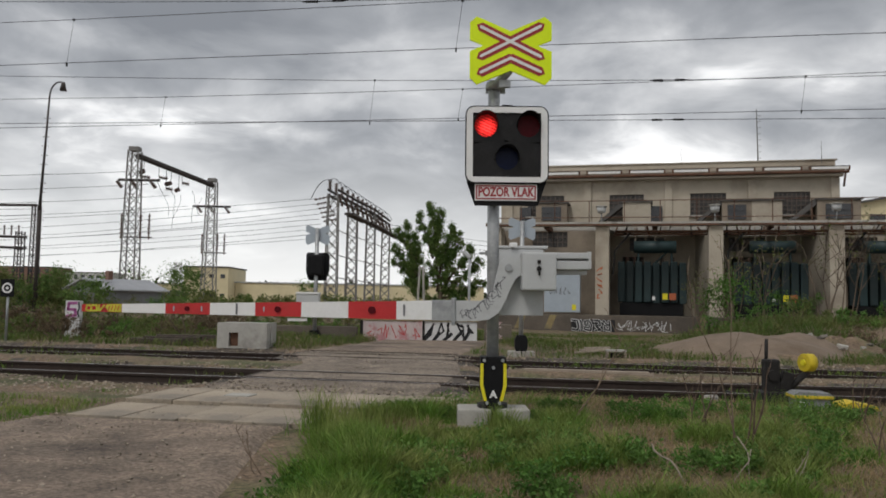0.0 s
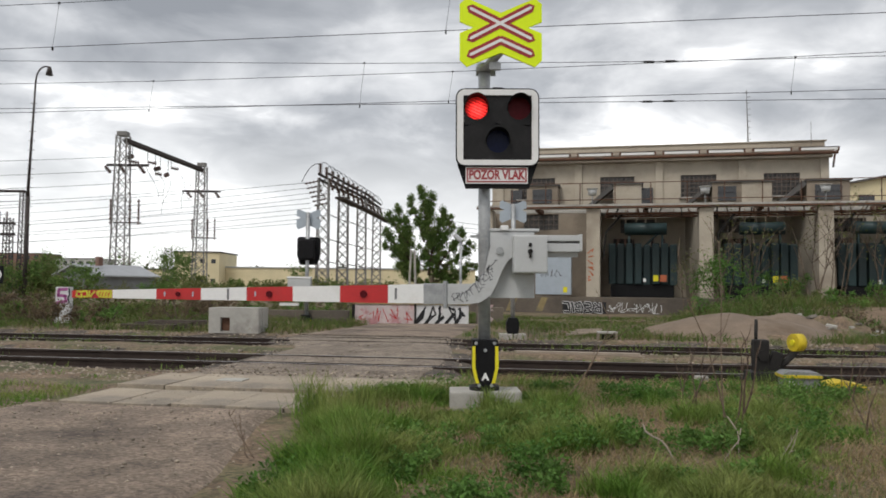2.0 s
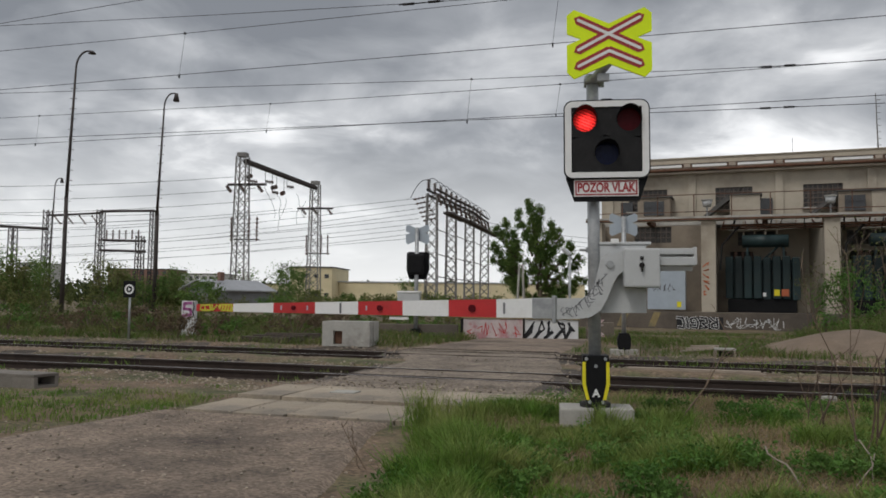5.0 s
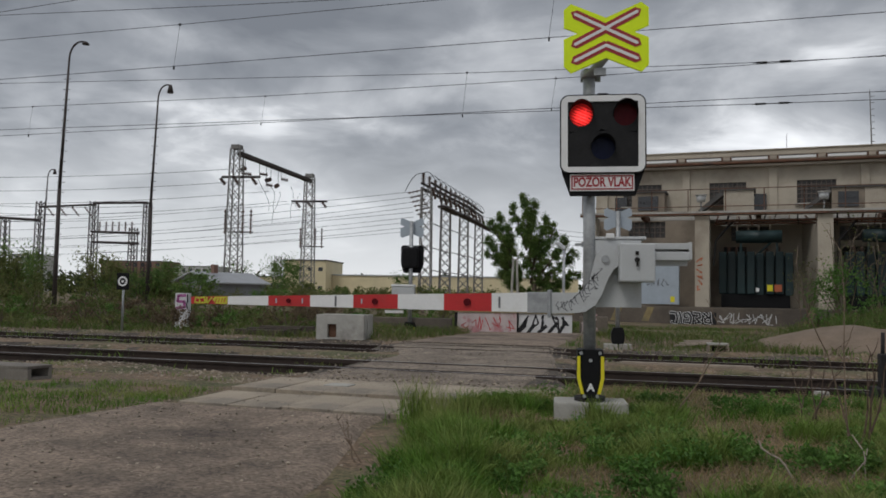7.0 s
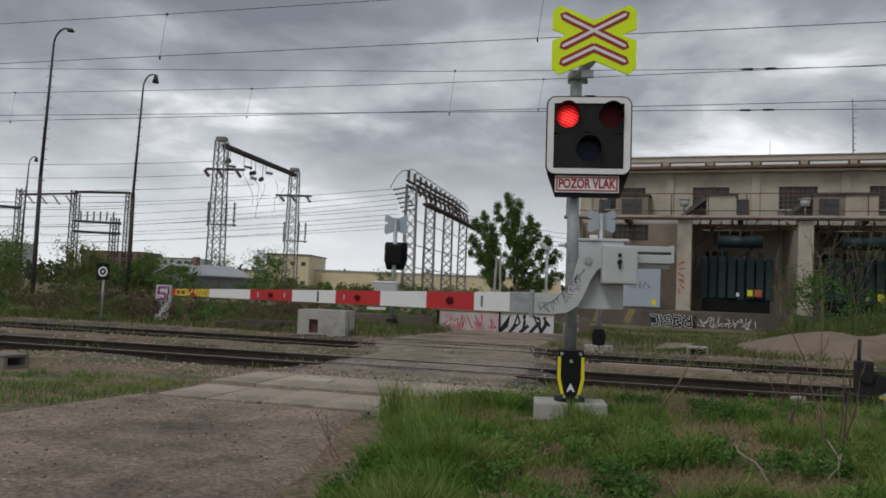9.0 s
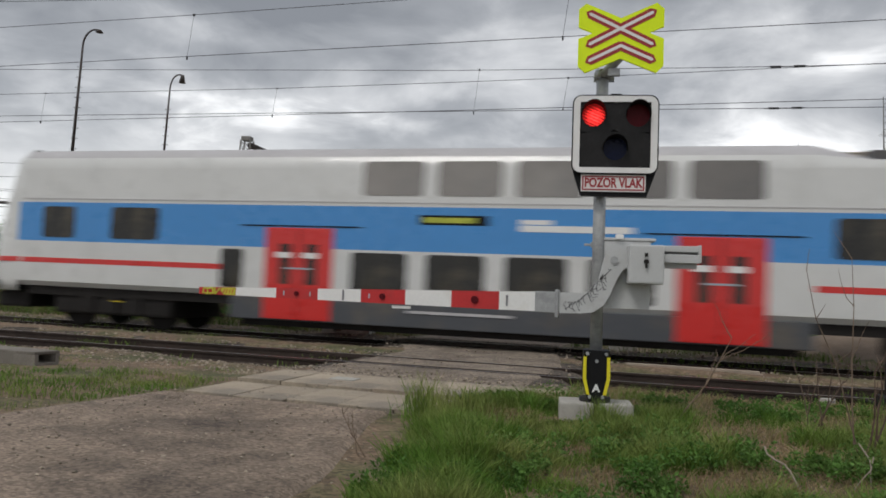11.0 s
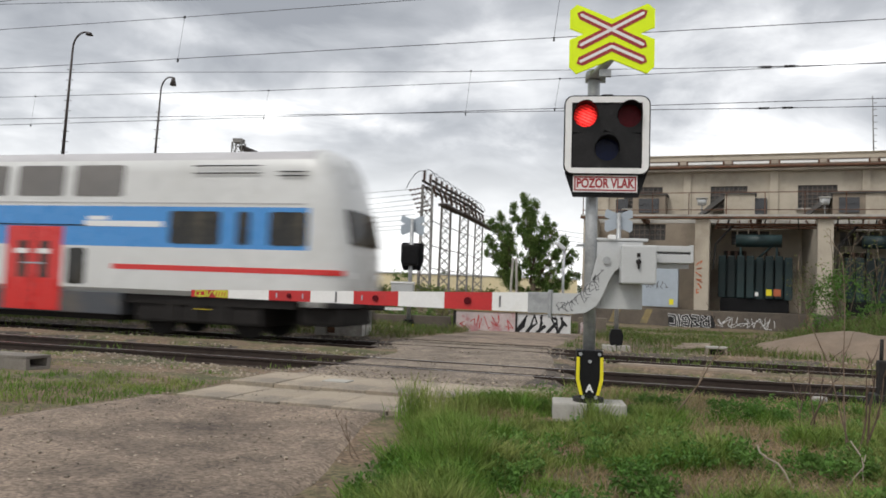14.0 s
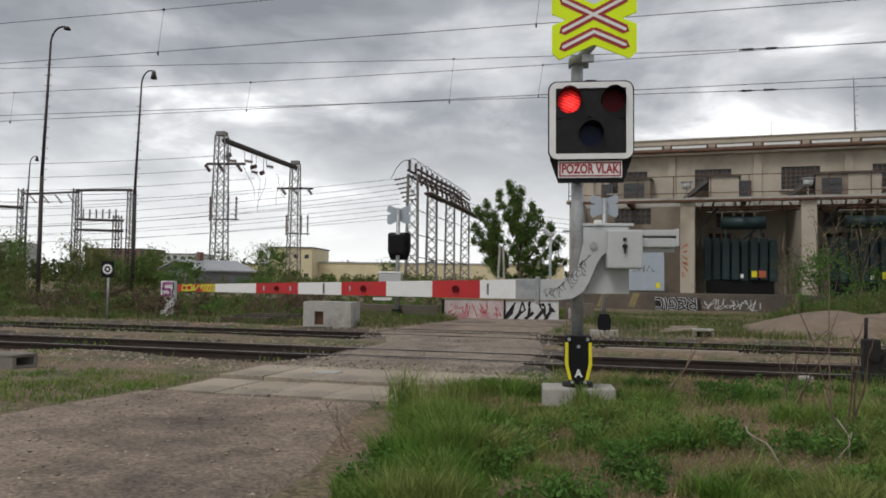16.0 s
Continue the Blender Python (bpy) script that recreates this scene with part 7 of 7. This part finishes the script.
def twig(bm, rng, p, d, length, r, depth, out):
    """A branching bare stem; tips are gathered in out."""
    last = Vector(p)
    d = Vector(d).normalized()
    n = 4
    for i in range(n):
        d = (d + Vector((rng.gauss(0, 0.12), rng.gauss(0, 0.12), rng.gauss(0.05, 0.08)))).normalized()
        nxt = last + d * length / n
        tube(bm, last, nxt, r * (1 - 0.17 * i), r * (1 - 0.17 * (i + 1)), seg=5, caps=False)
        last = nxt
        if depth and i >= 1:
            for _ in range(rng.randint(1, 2)):
                side = (d + Vector((rng.gauss(0, 0.7), rng.gauss(0, 0.7), rng.uniform(-0.1, 0.5)))).normalized()
                twig(bm, rng, last, side, length * (rng.uniform(0.3, 0.5) if depth > 1 else rng.uniform(0.1, 0.22)), r * 0.55, depth - 1, out)
    out.append(last)


def dead_shrub(x, y, lean, length, r, mat, label, seed, stems=1, depth=2):
    rng = random.Random(seed)
    t = thing("dead_shrub", pose(x, y, height(x, y) - 0.03), label, "shrub", "dry shrubs on the verge")
    for k in range(stems):
        bm = bmesh.new()
        d = (lean[0] + rng.gauss(0, 0.06), lean[1] + rng.gauss(0, 0.1), 1)
        twig(bm, rng, (0.04 * k, 0, 0), d, length * rng.uniform(0.75, 1.05), r, depth, [])
        part("stem", bm, mat, t)


dead_shrub(2.47, 6.75, (-0.03, 0, 1), 1.75, 0.0075, "dead", "tall bare dry stalks rising from the grass", 1, 2, 1)
dead_shrub(2.53, 6.75, (0.03, 0, 1), 0.95, 0.011, "dead_dark", "dark dead stalks in the grass", 2, 3, 1)
dead_shrub(1.18, 7.7, (1.0, 0.1, 0.85), 1.25, 0.011, "dead", "leaning dry stalk with branching tip", 3, 1, 2)
dead_shrub(2.45, 7.9, (0.05, 0, 1), 0.75, 0.008, "dead_dark", "reddish dead stalks by the rail", 4, 5, 1)
dead_shrub(3.6, 6.6, (-0.2, 0, 1), 0.6, 0.008, "dead", "thin dry stalks in the grass", 5, 3, 1)

def pale_stalk(pts, r, label):
    t = thing("dry_stalk", pose(*pts[-1][:2], height(*pts[-1][:2])), label, "stalk", "dry shrubs on the verge")
    o = Vector((*pts[-1][:2], height(*pts[-1][:2])))
    part("stem", sweep(bmesh.new(), [Vector(p) - o for p in pts], r, 6), "wood_old", t)


pale_stalk([(1.47, 5.6, 0.30), (1.475, 5.56, 0.26), (1.51, 5.5, 0.235), (1.56, 5.46, 0.215), (1.585, 5.42, 0.18), (1.63, 5.38, 0.08)], 0.0065, "pale curled dry stalk lying in the grass")
pale_stalk([(2.12, 5.75, 0.34), (2.16, 5.66, 0.25), (2.14, 5.58, 0.2), (2.06, 5.52, 0.14), (2.0, 5.5, 0.07)], 0.005, "pale bent straw stalk in the grass")
pale_stalk([(2.2, 5.7, 0.26), (2.15, 5.62, 0.17), (2.13, 5.55, 0.08)], 0.004, "pale short straw stalk in the grass")
dead_shrub(2.3, 5.4, (0.7, 0.1, 0.6), 0.34, 0.006, "wood_old", "pale bent straw stalks", 7, 2, 1)
dead_shrub(-1.35, 5.9, (-1.0, 0.3, 0.25), 0.45, 0.007, "dead", "dry twigs at the road edge", 8, 2, 1)
dead_shrub(4.3, 8.4, (0.25, 0, 1), 0.7, 0.008, "dead_dark", "dark dead stalks by the rail", 10, 4, 1)


def sapling(x, y, tall, seed, leafy, label):
    rng = random.Random(seed)
    t = thing("sapling", pose(x, y, height(x, y) - 0.05), label, "sapling", "saplings before the bays")
    tips = []
    for k in range(4):
        bm = bmesh.new()
        twig(bm, rng, (0.15 * k - 0.2, 0, 0), (rng.gauss(0, 0.2), rng.gauss(0, 0.15), 1), tall * rng.uniform(0.7, 1), 0.035, 2, tips)
        part("stem", bm, "bark", t)
    if leafy:
        v, f = leaves(rng, [(tuple(p), 0.35) for p in tips], leafy, 0.11)
        ob = new("foliage", rigid_mesh("foliage", v, f, "leaf_spring"))
        ob.parent = t


for sx, sn, tall, seed, leafy in ((12.9, 36.0, 3.8, 1, 120), (11.9, 37.6, 2.8, 2, 200), (16.6, 34.6, 4.4, 3, 150), (17.3, 34.0, 3.8, 4, 0), (14.2, 35.5, 3.2, 5, 150), (19.5, 34.5, 4.2, 6, 200)):
    sapling(sx, sn, tall, seed, leafy, "thin bare sapling with first leaves" if leafy else "thin bare sapling with many twigs")


def bush(x, y, w, d, h, seed, mat, count, size, label, group="bushes"):
    rng = random.Random(seed)
    t = thing("bush", pose(x, y, max(height(x, y), -0.1)), label, "bush", group)
    cl = []
    for _ in range(16):
        f = rng.random()
        cl.append(((rng.uniform(-w, w) * (1 - 0.45 * f), rng.uniform(-d, d) * (1 - 0.4 * f), h * (0.12 + 0.75 * f)), h * rng.uniform(0.12, 0.26)))
    v, f = leaves(rng, cl, int(count * 1.5), size * 0.85, soft=0.9)
    ob = new("foliage", rigid_mesh("foliage", v, f, mat))
    ob.parent = t
    bm = bmesh.new()
    for c, r in cl[:7]:
        tube(bm, (c[0] * 0.2, c[1] * 0.2, -0.05), c, 0.03, 0.012, seg=5)
    part("branch", bm, "bark", t)


rb = random.Random(77)
# brush on the near side of the yard, left of the lane
for k in range(16):
    x, y = -24 + 1.35 * k + rb.uniform(-0.5, 0.5), 27 + rb.uniform(-2.2, 6)
    bush(x, y, 1.3, 0.9, rb.uniform(0.75, 1.35), 100 + k, ("dead_brush", "leaf_spring", "weed", "leaf_spring")[k % 4], 1100, 0.085, "low tangled scrub with fresh leaves", "scrub beyond the railway")
for k in range(20):
    x, y = -26 + 1.05 * k + rb.uniform(-0.4, 0.4), 25.2 + rb.uniform(-1.2, 1.6)
    bush(x, y, 1.0, 0.7, rb.uniform(0.5, 1.0), 700 + k, ("leaf_spring", "dead_brush", "dead_brush", "weed")[k % 4], 700, 0.075, "low brown and green scrub behind the track", "scrub beyond the railway")
for k in range(18):
    x, y = -44 + 2.6 * k + rb.uniform(-0.8, 0.8), 44 + rb.uniform(-4, 9)
    bush(x, y, 2.0, 1.2, rb.uniform(1.3, 2.4) * (1.5 if k < 5 else 0.8), 200 + k, "leaf_spring" if k % 3 else "leaf", 620, 0.17, "spring-green bush at the edge of the yard", "bushes by the yard")
for x, y, w, h, m in ((-36, 48, 2.2, 4.6, "leaf"), (-33, 46, 1.6, 3.4, "leaf_spring"), (-41, 52, 2.5, 4.2, "leaf_spring"), (-31.5, 80, 2.5, 4.6, "leaf"), (-28.3, 84, 2.2, 5.6, "leaf"), (-39, 92, 3.0, 4.6, "leaf"), (-43, 88, 2.6, 5.0, "leaf")):
    bush(x, y, w, 1.6, h, int(x * -7 + y), m, 1300, 0.2, "tall leafy bush near the yard", "bushes by the yard")
for k in range(12):
    sx, sn = 5.5 + 1.1 * k, 30 + rb.uniform(-2.5, 4)
    p = TRACK @ Vector((sx, sn, 0))
    bush(p.x, p.y, 0.9, 0.7, rb.uniform(0.6, 1.15), 300 + k, "leaf_spring" if k % 2 else "weed", 420, 0.10, "fresh green bush before the platform", "bushes before the platform")
for k in range(9):
    x, y = -38 + 1.9 * k + rb.uniform(-0.6, 0.6), 51 + rb.uniform(-3, 4)
    bush(x, y, 1.7, 1.2, rb.uniform(2.6, 4.6) - 0.16 * k, 500 + k, "leaf_spring" if k % 2 else "leaf", 1100, 0.18, "tall spring-green bush at the edge of the yard", "bushes by the yard")
for sx, sn, h in ((9.3, 26.4, 0.8), (10.4, 25.6, 1.0), (11.4, 26.3, 1.1), (10.9, 23.8, 0.6), (9.4, 23.4, 0.45)):
    p = TRACK @ Vector((sx, sn, 0))
    bush(p.x, p.y, 0.8, 0.6, h, int(sx * 40), "dead_brush" if h < 0.9 else "weed", 420, 0.08, "low tangled scrub on the spoil heap", "scrub beyond the railway")
bush(-11.35, 23.3, 0.8, 0.3, 0.75, 733, "dead_brush", 1000, 0.07, "low brown and green scrub behind the track", "scrub beyond the railway")
bush(12.6, 34.5, 1.5, 1.0, 2.3, 401, "weed", 1300, 0.12, "large green bush before the platform", "bushes before the platform")
bush(15.5, 35.0, 1.5, 1.0, 1.6, 402, "weed", 900, 0.12, "large green bush before the platform", "bushes before the platform")


def far_woods():
    rng = random.Random(50)
    cl = []
    for _ in range(420):
        a = radians(rng.uniform(-62, 45))
        d = rng.uniform(180, 330)
        h = rng.uniform(2.0, 7.5) * d / 260
        cl.append(((d * math.sin(a), d * math.cos(a), h * 0.5), h * 0.62))
    v, f = leaves(rng, cl, 26000, 1.3)
    tagged(new("far_woods", rigid_mesh("far_woods", v, f, "leaf_far")), "far line of green trees on the horizon", "trees", kind="stuff")
    # hedge in front of the production hall
    cl = [((rng.uniform(-70, 2), rng.uniform(118, 135), rng.uniform(0.2, 1.3)), rng.uniform(0.9, 1.5)) for _ in range(110)]
    v, f = leaves(rng, cl, 9000, 0.5)
    tagged(new("hedgerow", rigid_mesh("hedgerow", v, f, "leaf_spring")), "rough hedgerow before the long hall", "hedge", kind="stuff")


far_woods()


def build_tree():
    rng = random.Random(12)
    t = thing("tree", pose(-0.4, 55, -0.1), "leafy young poplar tree with several tops", "tree")
    limbs = bmesh.new()
    tube(limbs, (0, 0, 0), (0.05, 0, 2.2), 0.22, 0.16, seg=10)
    tube(limbs, (-0.3, 0.1, 0), (-1.0, 0.1, 1.6), 0.16, 0.11, seg=8)
    cl = []

    def limb(x0, z0, x1, z1, spread, n):
        a, b = Vector((x0, 0, z0)), Vector((x1, rng.uniform(-0.6, 0.6), z1))
        tube(limbs, a, b, 0.09, 0.025, seg=7)
        for i in range(n):
            f = (i + 0.5) / n
            p = a.lerp(b, 0.15 + 0.85 * f)
            w = spread * (1 - 0.8 * f) + 0.06
            for _ in range(3):
                c = p + Vector((rng.uniform(-w, w), rng.uniform(-w, w), rng.uniform(-0.25, 0.25)))
                tube(limbs, p, c, 0.025, 0.01, seg=4)
                cl.append((tuple(c), rng.uniform(0.14, 0.36)))

    for x0, z0, x1, z1, spread, n in ((0.0, 1.6, -0.75, 8.55, 0.75, 16), (-0.5, 4.5, -1.55, 7.7, 0.4, 8), (-0.3, 4.4, 0.05, 8.0, 0.55, 10), (0, 3.6, 0.8, 7.0, 0.6, 10), (0.1, 3.0, 1.5, 6.3, 0.65, 9),
                                      (0.1, 2.4, 2.3, 5.3, 0.6, 9), (0.1, 2.0, 2.9, 4.4, 0.55, 8), (0.1, 1.6, 3.2, 3.1, 0.55, 7), (0.1, 1.4, 2.4, 2.3, 0.7, 6), (0.0, 1.2, 0.9, 2.9, 0.9, 6), (-0.2, 2.2, 0.2, 5.2, 1.0, 9),
                                      (-0.9, 1.0, -2.5, 7.15, 0.5, 14), (-1.7, 4.2, -3.1, 6.6, 0.3, 6), (-1.4, 3.2, -3.4, 5.2, 0.4, 7), (-1.2, 2.6, -3.3, 4.3, 0.45, 6), (-1.1, 2.0, -2.0, 4.6, 0.6, 8), (-0.8, 1.4, -2.4, 2.9, 0.6, 6), (-1.7, 4.0, -1.75, 6.2, 0.35, 6)):
        limb(x0, z0, x1, z1, spread, n)
    part("trunk", limbs, "bark", t)
    v, f = leaves(rng, cl, 66000, 0.115, soft=0.85)
    ob = new("crown", rigid_mesh("crown", v, f, "leaf"))
    ob.parent = t
    tagged(ob, "uneven dark green crown with gaps")


build_tree()
for x, y, h, s in ((-33.0, 100, 5.8, 3), (-20.5, 118, 4.6, 4), (-52, 105, 5.5, 6)):
    bush(x, y, 2.2, 1.6, h, s, "leaf", 1500, 0.26, "dark leafy tree behind the yard", "bushes by the yard")


# ---------------------------------------------------------------- what moves


def motions():
    walk(cam, PATH, EXPOSURES)
    speed, gap = 23.0, -24.85
    times = [i * 0.5 for i in range(33)]
    drift = {11.5: -0.22, 12.0: -0.35, 12.5: 0.15, 13.0: -0.05, 13.5: 0.0, 14.0: -0.3, 14.5: -0.55}
    for car, offset in train:
        walk(car, [(t, TRACK @ Matrix.Translation((gap + offset - speed * (t - 12.5) + drift.get(t, -0.3), 18.26, 0))) for t in times])
    rows, (lx, lz), (rx, rz) = [], lamp_places[0], lamp_places[1]
    left, right = Matrix.Translation((lx, 0, lz)), Matrix.Translation((rx, 0, rz))
    rows.append((0.0, left))
    for k in range(16):
        rows += [(k + 0.28, left), (k + 0.35, right), (k + 0.78, right), (k + 0.85, left)]
    rows.append((16.0, left))
    walk(signal_light, rows)


motions()
